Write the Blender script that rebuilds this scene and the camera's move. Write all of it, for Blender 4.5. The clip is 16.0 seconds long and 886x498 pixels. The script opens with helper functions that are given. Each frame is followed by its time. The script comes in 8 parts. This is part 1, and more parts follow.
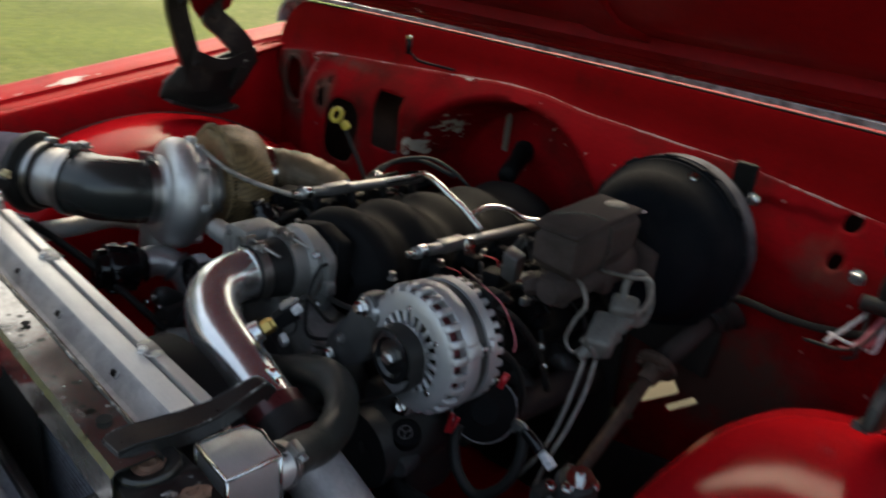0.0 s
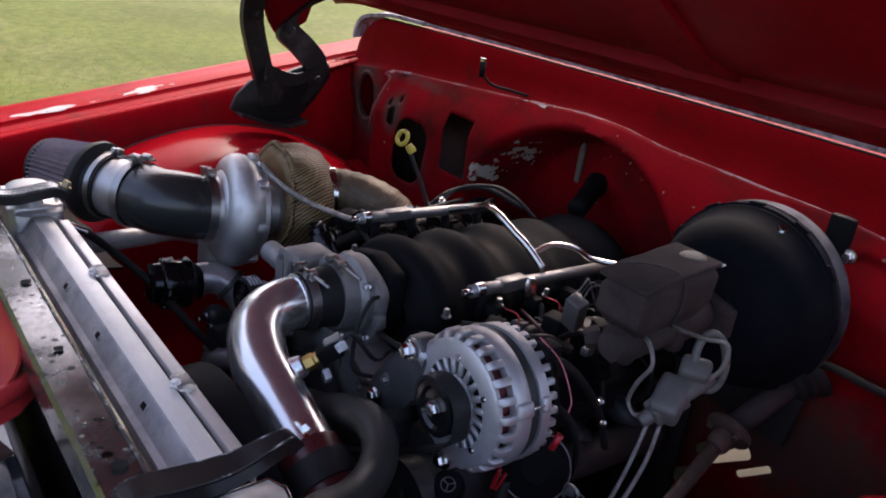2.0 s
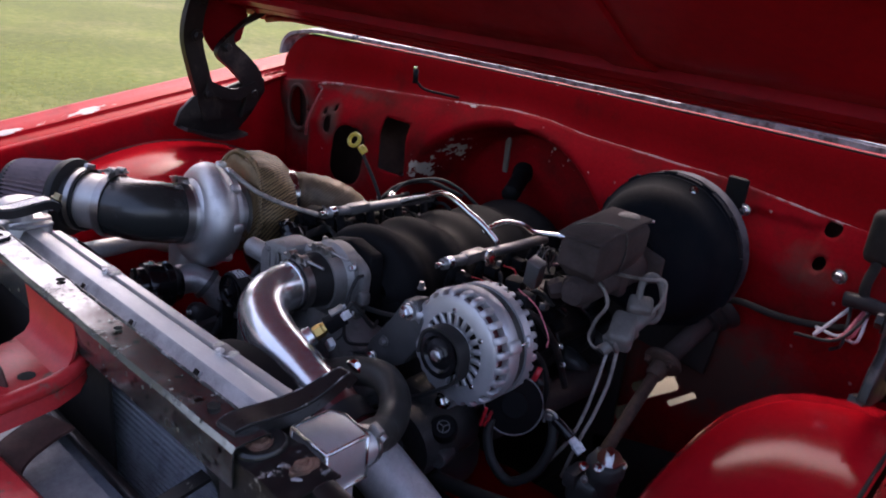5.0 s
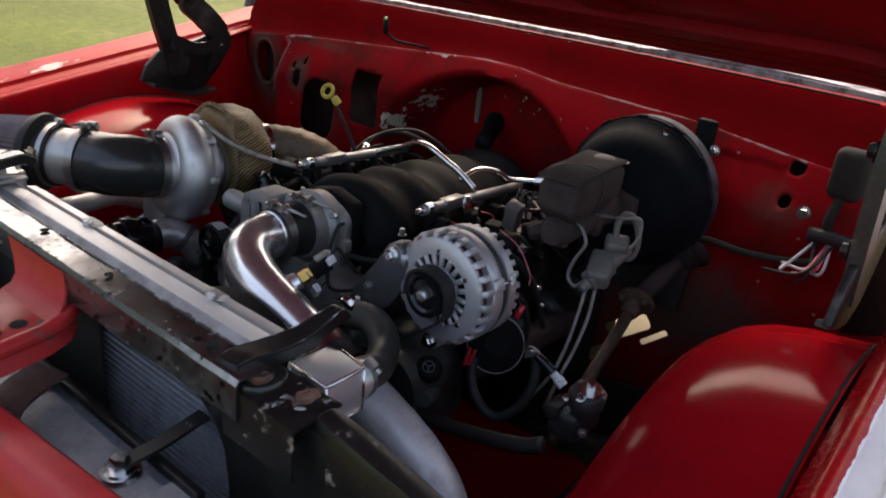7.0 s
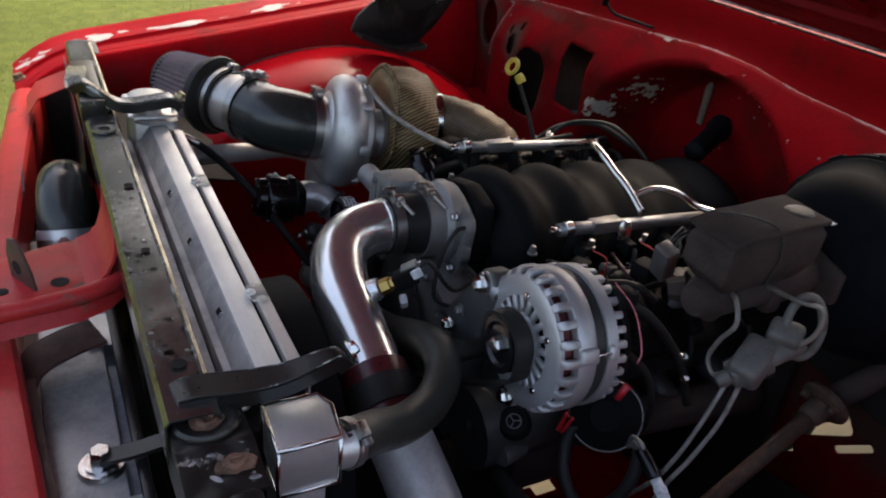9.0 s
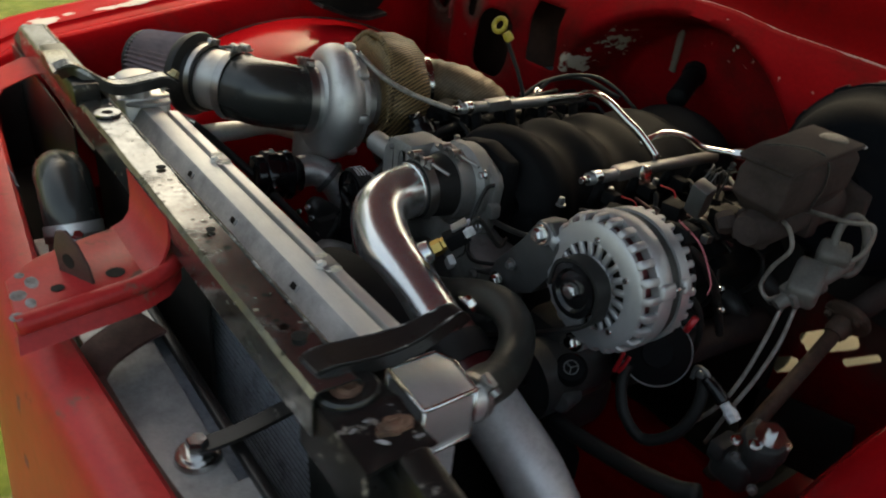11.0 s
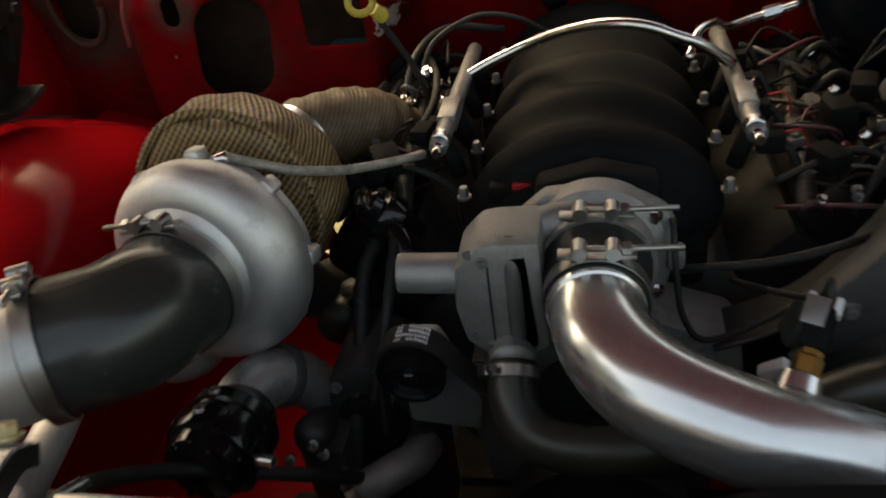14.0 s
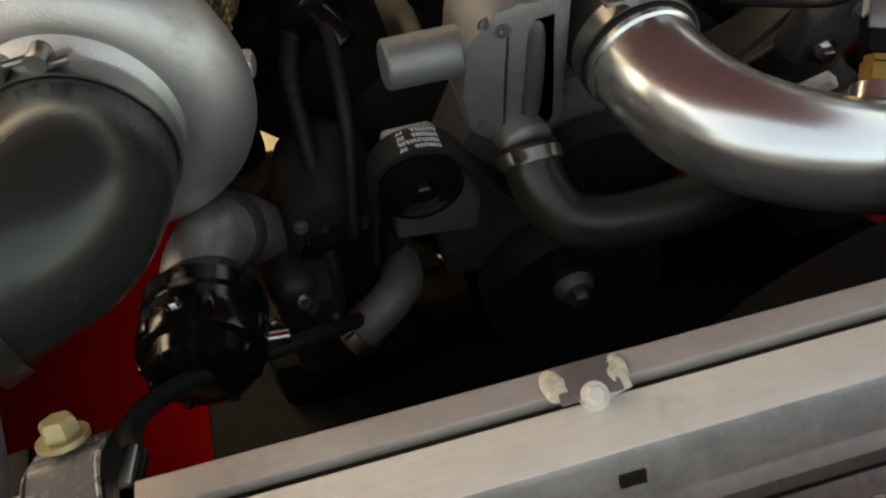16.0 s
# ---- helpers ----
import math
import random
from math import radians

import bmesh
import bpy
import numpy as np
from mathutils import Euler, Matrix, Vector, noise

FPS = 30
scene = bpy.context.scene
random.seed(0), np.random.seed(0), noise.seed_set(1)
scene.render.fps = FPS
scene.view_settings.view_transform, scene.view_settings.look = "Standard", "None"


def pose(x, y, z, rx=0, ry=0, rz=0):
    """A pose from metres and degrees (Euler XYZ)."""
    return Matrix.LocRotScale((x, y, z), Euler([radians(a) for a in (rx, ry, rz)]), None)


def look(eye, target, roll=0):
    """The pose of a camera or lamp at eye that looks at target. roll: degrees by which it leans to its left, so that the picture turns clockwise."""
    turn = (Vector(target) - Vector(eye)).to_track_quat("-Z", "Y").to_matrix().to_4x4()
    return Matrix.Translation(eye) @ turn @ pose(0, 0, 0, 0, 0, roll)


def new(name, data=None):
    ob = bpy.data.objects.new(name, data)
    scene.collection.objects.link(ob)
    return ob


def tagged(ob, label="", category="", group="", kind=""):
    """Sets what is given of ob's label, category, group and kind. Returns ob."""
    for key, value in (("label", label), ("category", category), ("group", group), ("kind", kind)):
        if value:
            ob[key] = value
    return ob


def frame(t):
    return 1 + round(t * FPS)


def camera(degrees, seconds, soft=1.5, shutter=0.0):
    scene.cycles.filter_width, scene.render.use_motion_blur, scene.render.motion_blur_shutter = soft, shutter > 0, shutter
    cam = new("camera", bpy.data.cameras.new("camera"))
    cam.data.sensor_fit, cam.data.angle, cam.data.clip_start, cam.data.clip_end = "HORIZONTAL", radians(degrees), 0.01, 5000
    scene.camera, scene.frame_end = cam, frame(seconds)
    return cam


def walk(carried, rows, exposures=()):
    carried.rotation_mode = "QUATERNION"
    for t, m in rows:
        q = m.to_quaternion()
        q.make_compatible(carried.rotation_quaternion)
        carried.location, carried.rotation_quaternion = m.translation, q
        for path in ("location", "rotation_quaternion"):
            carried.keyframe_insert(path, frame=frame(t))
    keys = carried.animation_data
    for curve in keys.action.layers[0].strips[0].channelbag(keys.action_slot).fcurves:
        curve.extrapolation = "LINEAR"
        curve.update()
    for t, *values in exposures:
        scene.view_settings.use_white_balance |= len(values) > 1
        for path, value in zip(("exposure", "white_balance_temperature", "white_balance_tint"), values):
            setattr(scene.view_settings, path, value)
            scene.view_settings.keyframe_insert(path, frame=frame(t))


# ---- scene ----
cam = camera(60.0, 16.0, 1.9, 0.8)
PATH = [
    (0, (0.923, -0.201, 1.534), (-0.351, 1.126, 0.748), 5.7),
    (0.5, (0.906, -0.145, 1.539), (-0.506, 1.028, 0.746), 5.9),
    (1, (0.884, -0.112, 1.536), (-0.56, 1.008, 0.725), 6.2),
    (1.5, (0.879, -0.109, 1.541), (-0.553, 1.032, 0.737), 6.7),
    (2, (0.879, -0.138, 1.542), (-0.528, 1.056, 0.769), 6.9),
    (2.5, (0.895, -0.189, 1.546), (-0.483, 1.057, 0.804), 6.8),
    (3, (0.899, -0.279, 1.547), (-0.447, 1.019, 0.839), 6.7),
    (3.5, (0.911, -0.335, 1.549), (-0.407, 1.003, 0.862), 6.6),
    (4, (0.922, -0.324, 1.555), (-0.372, 1.036, 0.866), 6.4),
    (6.5, (0.926, -0.412, 1.524), (-0.197, 1.051, 0.752), 5.3),
    (7, (0.925, -0.397, 1.524), (-0.194, 1.058, 0.73), 5.6),
    (7.5, (0.936, -0.294, 1.542), (-0.258, 1.086, 0.722), 5.6),
    (8, (0.929, -0.157, 1.545), (-0.437, 1.019, 0.68), 6.7),
    (8.5, (0.923, -0.107, 1.548), (-0.572, 0.853, 0.628), 6.6),
    (9, (0.901, -0.071, 1.539), (-0.617, 0.803, 0.574), 7.0),
    (9.5, (0.879, -0.056, 1.528), (-0.645, 0.759, 0.522), 7.7),
    (9.7, (0.88, -0.056, 1.526), (-0.645, 0.743, 0.508), 7.7),
    (11.8, (0.658, -0.321, 1.494), (-0.526, 0.941, 0.491), 3.4),
    (12, (0.594, -0.292, 1.5), (-0.561, 0.984, 0.482), 2.5),
    (12.5, (0.365, -0.173, 1.501), (-0.742, 1.138, 0.472), -1.4),
    (13, (0.189, -0.191, 1.463), (-0.615, 1.3, 0.399), -2.4),
    (13.5, (0.064, -0.22, 1.461), (-0.406, 1.345, 0.308), -6.2),
    (14, (0.009, -0.131, 1.432), (-0.398, 1.447, 0.272), -9.4),
    (14.5, (-0.028, -0.08, 1.412), (-0.404, 1.313, 0.027), -11.2),
    (15, (-0.117, -0.05, 1.4), (-0.287, 1.276, -0.087), -11.5),
    (15.5, (-0.204, -0.025, 1.38), (-0.047, 1.192, -0.2), -6.3),
    (16, (-0.224, -0.021, 1.379), (0.029, 1.115, -0.248), -3.5),
]
EXPOSURES = [(0, 1.92, 7900, 3), (0.6, 1.96, 7600, 7), (1.2, 1.99, 7200, 16), (2.5, 2.10, 6500, 24), (4.2, 2.12, 6300, 28), (6.3, 1.96, 7300, 18), (7.5, 1.94, 7700, 12), (9, 2.0, 7500, 12), (9.7, 2.0, 8300, 6), (11.8, 1.70, 9200, 0), (12.3, 1.62, 9300, 2), (12.8, 1.58, 9300, 4), (13.5, 1.82, 9800, 4), (15, 2.03, 10800, 6), (16, 2.36, 11200, 4)]
walk(cam, [(t, look(eye, target, roll)) for t, eye, target, roll in PATH], EXPOSURES)

# ---- world and light ----
world = bpy.data.worlds.new("overcast_sky")
scene.world = world
world.use_nodes = True
wn = world.node_tree.nodes
sky = wn.new("ShaderNodeTexSky")
sky.sky_type = "NISHITA"
sky.sun_disc = False
sky.sun_elevation, sky.sun_rotation = radians(50), radians(-42)
sky.air_density, sky.dust_density, sky.ozone_density = 1.0, 5.0, 0.6
wn["Background"].inputs["Strength"].default_value = 0.14
world.node_tree.links.new(sky.outputs["Color"], wn["Background"].inputs["Color"])

sun_data = bpy.data.lights.new("sun", "SUN")
sun_data.energy, sun_data.angle, sun_data.color = 0.35, radians(30), (1.0, 0.97, 0.92)
sun = new("sun", sun_data)
sun.matrix_world = look((-5.0, 5.6, 9.0), (0, 0, 0))


# ---- materials ----
def nd(tree, kind, **values):
    n = tree.nodes.new(kind)
    for k, v in values.items():
        n.inputs[k].default_value = v
    return n


def ramp(tree, fac, stops):
    r = tree.nodes.new("ShaderNodeValToRGB")
    el = r.color_ramp.elements
    while len(el) < len(stops):
        el.new(0.5)
    for e, (p, c) in zip(el, stops):
        e.position, e.color = p, (*c, 1) if len(c) == 3 else c
    tree.links.new(fac, r.inputs["Fac"])
    return r.outputs["Color"]


def mixc(tree, fac, a, b, mode="MIX"):
    m = tree.nodes.new("ShaderNodeMix")
    m.data_type, m.blend_type = "RGBA", mode
    for sock, v in ((m.inputs[0], fac), (m.inputs[6], a), (m.inputs[7], b)):
        if isinstance(v, (float, int)):
            sock.default_value = v
        elif isinstance(v, tuple):
            sock.default_value = (*v, 1)
        else:
            tree.links.new(v, sock)
    return m.outputs[2]


def mth(tree, op, a, b=0.0, clamp=False):
    m = tree.nodes.new("ShaderNodeMath")
    m.operation, m.use_clamp = op, clamp
    for sock, v in ((m.inputs[0], a), (m.inputs[1], b)):
        if isinstance(v, (float, int)):
            sock.default_value = v
        else:
            tree.links.new(v, sock)
    return m.outputs[0]


def noise_of(tree, scale, detail=4.0, rough=0.6, stretch=None):
    co = tree.nodes.new("ShaderNodeNewGeometry").outputs["Position"]
    if stretch:
        mp = tree.nodes.new("ShaderNodeMapping")
        mp.inputs["Scale"].default_value = stretch
        tree.links.new(co, mp.inputs["Vector"])
        co = mp.outputs["Vector"]
    n = nd(tree, "ShaderNodeTexNoise", Scale=scale, Detail=detail, Roughness=rough)
    tree.links.new(co, n.inputs["Vector"])
    return n.outputs["Fac"]


def material(name, color, rough=0.5, metal=0.0, dirt=None, dirt_at=(0.5, 0.75), dirt_scale=14.0, fine=220.0, bump=0.05,
             vary=0.25, coat=0.0, stretch=None, rough_vary=0.15, dirt_rough=0.75, spec=0.5):
    """A worn surface: colour varied at two scales, a second colour as dirt or wear, fine relief."""
    m = bpy.data.materials.new(name)
    m.use_nodes = True
    t = m.node_tree
    b = t.nodes["Principled BSDF"]
    big, small = noise_of(t, dirt_scale, 5.0, 0.65), noise_of(t, fine, 3.0, 0.6, stretch)
    lo, hi = tuple(c * (1 - vary) for c in color), tuple(min(1.0, c * (1 + vary)) for c in color)
    col = ramp(t, mth(t, "ADD", mth(t, "MULTIPLY", big, 0.6), mth(t, "MULTIPLY", small, 0.4)), [(0.3, lo), (0.7, hi)])
    rg = mth(t, "ADD", rough - rough_vary / 2, mth(t, "MULTIPLY", small, rough_vary))
    if dirt:
        spot = noise_of(t, dirt_scale * 0.7, 8.0, 0.7)
        mask = ramp(t, spot, [(dirt_at[0], (0, 0, 0)), (dirt_at[1], (1, 1, 1))])
        col = mixc(t, mask, col, dirt)
        rg = mth(t, "ADD", mth(t, "MULTIPLY", rg, mth(t, "SUBTRACT", 1.0, mask)), mth(t, "MULTIPLY", mask, dirt_rough), True)
        t.links.new(mth(t, "MULTIPLY", metal, mth(t, "SUBTRACT", 1.0, mth(t, "MULTIPLY", mask, 0.7))), b.inputs["Metallic"])
    else:
        b.inputs["Metallic"].default_value = metal
    t.links.new(col, b.inputs["Base Color"])
    t.links.new(rg, b.inputs["Roughness"])
    b.inputs["Specular IOR Level"].default_value = spec
    b.inputs["Coat Weight"].default_value = coat
    b.inputs["Coat Roughness"].default_value = 0.12
    if bump:
        bp = nd(t, "ShaderNodeBump", Strength=bump, Distance=0.002)
        t.links.new(small, bp.inputs["Height"])
        t.links.new(bp.outputs["Normal"], b.inputs["Normal"])
    return m


def chipped(name, color, under, spots, rough=0.3, coat=0.4, scale=60.0, stretch=None, dirt=(0.05, 0.02, 0.015), spec=0.055, dirt_at=(0.56, 0.82)):
    """Old paint with chips down to the primer round given places: (x, y, z, rx, ry, rz, threshold)."""
    m = material(name, color, rough, 0.0, dirt, dirt_at, 9.0, 160.0, 0.05, 0.22, coat)
    t = m.node_tree
    b = t.nodes["Principled BSDF"]
    pos = t.nodes.new("ShaderNodeNewGeometry").outputs["Position"]
    flakes = noise_of(t, scale, 5.0, 0.55, stretch)
    total = None
    for x, y, z, rx, ry, rz, cut in spots:
        mp = t.nodes.new("ShaderNodeMapping")
        mp.vector_type = "TEXTURE"
        mp.inputs["Location"].default_value = (x, y, z)
        mp.inputs["Scale"].default_value = (rx, ry, rz)
        t.links.new(pos, mp.inputs["Vector"])
        ln = t.nodes.new("ShaderNodeVectorMath")
        ln.operation = "LENGTH"
        t.links.new(mp.outputs["Vector"], ln.inputs[0])
        near = mth(t, "SUBTRACT", 1.0, ln.outputs["Value"], True)
        hit = mth(t, "GREATER_THAN", mth(t, "ADD", flakes, mth(t, "MULTIPLY", near, 0.35)), cut)
        hit = mth(t, "MULTIPLY", hit, mth(t, "GREATER_THAN", near, 0.01))
        total = hit if total is None else mth(t, "MAXIMUM", total, hit)
    old = b.inputs["Base Color"].links[0].from_socket
    t.links.new(mixc(t, total, old, under), b.inputs["Base Color"])
    old_r = b.inputs["Roughness"].links[0].from_socket
    t.links.new(mth(t, "MAXIMUM", old_r, mth(t, "MULTIPLY", total, 0.7)), b.inputs["Roughness"])
    t.links.new(mth(t, "MULTIPLY", mth(t, "SUBTRACT", 1.0, total), coat), b.inputs["Coat Weight"])
    b.inputs["Specular IOR Level"].default_value = spec
    return m


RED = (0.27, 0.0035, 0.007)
red_fender = chipped("red_paint_fender", RED, (0.42, 0.40, 0.38), [
    (-0.930, 0.44, 1.120, 0.020, 0.075, 0.04, 0.665), (-0.927, 0.22, 1.085, 0.019, 0.150, 0.05, 0.69), (-0.93, 0.06, 1.055, 0.026, 0.075, 0.05, 0.69), (-0.90, -0.09, 1.03, 0.06, 0.06, 0.05, 0.72)], 0.30, 0.0, 34.0, (2.0, 0.45, 2.0))


def primed(name):
    """Red paint inside a line along the fender, pale primer with rust stains outside it."""
    m = material(name, RED, 0.26, 0.0, (0.05, 0.02, 0.015), (0.56, 0.82), 9.0, 160.0, 0.05, 0.22, 0.0)
    t = m.node_tree
    b = t.nodes["Principled BSDF"]
    pos = t.nodes.new("ShaderNodeNewGeometry").outputs["Position"]
    xyz = t.nodes.new("ShaderNodeSeparateXYZ")
    t.links.new(pos, xyz.inputs["Vector"])
    line = mth(t, "ADD", xyz.outputs["X"], mth(t, "MULTIPLY", mth(t, "SUBTRACT", noise_of(t, 30.0, 5.0, 0.6), 0.5), 0.012))
    pale = mth(t, "GREATER_THAN", line, 0.8785)
    white = ramp(t, noise_of(t, 7.0, 6.0, 0.62), [(0.30, (0.52, 0.53, 0.57)), (0.62, (0.66, 0.67, 0.70)), (0.66, (0.50, 0.33, 0.22)), (0.74, (0.42, 0.22, 0.11))])
    t.links.new(mixc(t, pale, b.inputs["Base Color"].links[0].from_socket, white), b.inputs["Base Color"])
    b.inputs["Specular IOR Level"].default_value = 0.12
    return m


red_fender_driver = primed("primed_driver_fender")
red_inner = material("red_paint_inner_fender", (0.245, 0.004, 0.008), 0.15, 0, (0.13, 0.004, 0.006), (0.55, 0.9), 5.0, 120.0, 0.006, 0.12, 0.0, rough_vary=0.05, dirt_rough=0.26, spec=0.065)
# firewall red set darker and its dirt spread wider to carry shade
red_firewall_shaded = chipped("red_paint_firewall_shaded", (0.168, 0.0026, 0.0052), (0.36, 0.315, 0.265), [
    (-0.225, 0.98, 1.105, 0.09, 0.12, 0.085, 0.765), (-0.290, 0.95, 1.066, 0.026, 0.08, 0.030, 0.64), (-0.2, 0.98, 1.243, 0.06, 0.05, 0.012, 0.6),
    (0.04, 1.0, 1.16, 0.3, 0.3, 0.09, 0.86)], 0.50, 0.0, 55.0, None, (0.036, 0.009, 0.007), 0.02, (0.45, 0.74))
red_lip = chipped("red_paint_rubbed_lip", (0.24, 0.045, 0.045), (0.34, 0.20, 0.18), [(-0.05, 0.968, 1.24, 1.6, 0.08, 0.14, 0.70)], 0.45, 0.0, 30.0, spec=0.15)
# cowl and hood also get darker reds, with their shade in the colour
red_cowl_shaded = chipped("red_paint_cowl_shaded", (0.150, 0.0014, 0.0026), (0.45, 0.40, 0.38), [
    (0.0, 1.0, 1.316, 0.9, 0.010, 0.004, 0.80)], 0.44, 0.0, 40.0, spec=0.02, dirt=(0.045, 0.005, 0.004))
red_hood_shaded = material("red_paint_hood_shaded", (0.20, 0.003, 0.007), 0.34, 0, (0.10, 0.002, 0.004), (0.5, 0.85), 4.0, 90.0, 0.03, 0.25, 0.0, spec=0.10)
# lighter, pinker than RED: sky haze on the front put into the base
red_front_hazed = material("red_paint_front_hazed", (0.41, 0.026, 0.028), 0.34, 0, (0.16, 0.085, 0.065), (0.60, 0.68), 30.0, 200.0, 0.05, 0.25, 0.0, spec=0.24)


def grime_and_shade(m, spots, color, scale=24.0):
    """Brown road dirt, and low on the driver side shade too, round given places: (x, y, z, rx, ry, rz, strength)."""
    t = m.node_tree
    b = t.nodes["Principled BSDF"]
    pos = t.nodes.new("ShaderNodeNewGeometry").outputs["Position"]
    cloud = noise_of(t, scale, 7.0, 0.68)
    total = None
    for x, y, z, rx, ry, rz, k in spots:
        mp = t.nodes.new("ShaderNodeMapping")
        mp.vector_type = "TEXTURE"
        mp.inputs["Location"].default_value, mp.inputs["Scale"].default_value = (x, y, z), (rx, ry, rz)
        t.links.new(pos, mp.inputs["Vector"])
        ln = t.nodes.new("ShaderNodeVectorMath")
        ln.operation = "LENGTH"
        t.links.new(mp.outputs["Vector"], ln.inputs[0])
        near = mth(t, "MULTIPLY", mth(t, "SUBTRACT", 1.0, ln.outputs["Value"], True), k)
        total = near if total is None else mth(t, "MAXIMUM", total, near)
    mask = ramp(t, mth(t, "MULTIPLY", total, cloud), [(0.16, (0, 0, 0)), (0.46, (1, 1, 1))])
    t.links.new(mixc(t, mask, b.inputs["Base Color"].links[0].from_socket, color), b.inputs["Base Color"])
    b.inputs["Specular IOR Level"].default_value = min(0.1, b.inputs["Specular IOR Level"].default_value)


# last two spots: dirt plus painted shade low on the driver side
grime_and_shade(red_firewall_shaded, [(-0.806, 0.97, 1.10, 0.12, 0.2, 0.16, 1.6), (-0.70, 0.93, 1.12, 0.05, 0.1, 0.14, 1.0), (-0.61, 0.92, 1.12, 0.07, 0.1, 0.09, 1.2), (-0.52, 0.92, 1.03, 0.12, 0.1, 0.12, 0.9),
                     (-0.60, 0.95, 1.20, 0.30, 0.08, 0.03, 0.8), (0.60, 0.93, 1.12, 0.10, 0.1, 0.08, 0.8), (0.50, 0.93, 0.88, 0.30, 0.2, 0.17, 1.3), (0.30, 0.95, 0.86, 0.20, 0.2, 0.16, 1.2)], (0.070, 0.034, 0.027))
weather = material("weathered_cowl_edge", (0.27, 0.26, 0.275), 0.7, 0, (0.06, 0.05, 0.05), (0.45, 0.62), 45.0, 300.0, 0.3, 0.35)
black_steel = material("flaked_black_steel", (0.008, 0.008, 0.008), 0.36, 0.1, (0.28, 0.25, 0.22), (0.61, 0.675), 55.0, 260.0, 0.12, 0.4, dirt_rough=0.55)
black_bar = material("worn_black_bar", (0.20, 0.20, 0.195), 0.17, 0.9, (0.012, 0.012, 0.011), (0.52, 0.68), 30.0, 150.0, 0.05, 0.4, rough_vary=0.08, dirt_rough=0.34, spec=0.95)


def spotted(m, scale, size, share, color, rough):
    """Scattered round spots over a surface: wet drops, stone chips."""
    t = m.node_tree
    b = t.nodes["Principled BSDF"]
    pos = t.nodes.new("ShaderNodeNewGeometry").outputs["Position"]
    v = nd(t, "ShaderNodeTexVoronoi", Scale=scale)
    t.links.new(pos, v.inputs["Vector"])
    pick = t.nodes.new("ShaderNodeSeparateColor")
    t.links.new(v.outputs["Color"], pick.inputs["Color"])
    near = mth(t, "LESS_THAN", v.outputs["Distance"], mth(t, "MULTIPLY", pick.outputs["Green"], size))
    mask = mth(t, "MULTIPLY", near, mth(t, "LESS_THAN", pick.outputs["Red"], share))
    t.links.new(mixc(t, mask, b.inputs["Base Color"].links[0].from_socket, color), b.inputs["Base Color"])
    old = b.inputs["Roughness"].links[0].from_socket
    t.links.new(mth(t, "ADD", mth(t, "MULTIPLY", old, mth(t, "SUBTRACT", 1.0, mask)), mth(t, "MULTIPLY", mask, rough)), b.inputs["Roughness"])


spotted(red_firewall_shaded, 70.0, 0.22, 0.05, (0.22, 0.10, 0.09), 0.6)
spotted(black_bar, 95.0, 0.50, 0.45, (0.006, 0.006, 0.006), 0.15)
spotted(black_bar, 110.0, 0.35, 0.12, (0.22, 0.21, 0.20), 0.5)
shroud_black = material("satin_black_panel", (0.010, 0.0105, 0.010), 0.30, 0.0, (0.016, 0.0155, 0.015), (0.56, 0.78), 18.0, 200.0, 0.06, 0.3, spec=0.30)
strap_black = material("black_bent_strap", (0.011, 0.011, 0.011), 0.30, 0.1, (0.055, 0.053, 0.05), (0.62, 0.74), 40.0, 260.0, 0.08, 0.3, dirt_rough=0.4)
scuffed = material("scuffed_aluminium_pipe", (0.55, 0.54, 0.54), 0.42, 0.65, (0.30, 0.29, 0.29), (0.48, 0.75), 26.0, 300.0, 0.05, 0.15)
# lighter grey base carries the sky's sheen on the passenger-side strap
strap_sheen = material("pale_sheen_strap", (0.20, 0.20, 0.20), 0.26, 0.5, (0.03, 0.03, 0.03), (0.58, 0.72), 30.0, 260.0, 0.08, 0.3, dirt_rough=0.4)
# rubbed edge of the bar; on the straps a painted edge highlight
edge_wear_glint = material("rubbed_edge_and_glint", (0.02, 0.02, 0.02), 0.4, 0.2, (0.36, 0.35, 0.34), (0.55, 0.61), 60.0, 240.0, 0.1, 0.3, dirt_rough=0.4)
hinge_black = material("greasy_black_hinge", (0.012, 0.009, 0.0085), 0.45, 0.2, (0.085, 0.060, 0.052), (0.53, 0.74), 20.0, 200.0, 0.2, 0.4)
hinge_rubbed = material("rubbed_grey_hinge", (0.060, 0.052, 0.048), 0.5, 0.3, (0.20, 0.185, 0.17), (0.55, 0.70), 22.0, 200.0, 0.2, 0.4)
rust = material("rusty_steel", (0.17, 0.088, 0.058), 0.8, 0.1, (0.03, 0.018, 0.012), (0.45, 0.7), 40.0, 260.0, 0.3, 0.4)
shaft_rust = material("rust_filmed_shaft", (0.085, 0.050, 0.036), 0.7, 0.2, (0.035, 0.022, 0.016), (0.45, 0.7), 60.0, 260.0, 0.2, 0.35)
latch_brown = material("brown_rust_film", (0.075, 0.032, 0.028), 0.6, 0.1, (0.04, 0.02, 0.016), (0.45, 0.7), 40.0, 260.0, 0.15, 0.3)
alu = material("bare_aluminium", (0.62, 0.62, 0.62), 0.40, 0.75, (0.33, 0.32, 0.30), (0.55, 0.85), 12.0, 300.0, 0.05, 0.12, stretch=(0.2, 2, 2))
alu_warm = material("milled_aluminium_strip", (0.80, 0.78, 0.725), 0.42, 0.25, (0.42, 0.39, 0.34), (0.58, 0.85), 16.0, 300.0, 0.06, 0.12, stretch=(0.15, 2, 2))
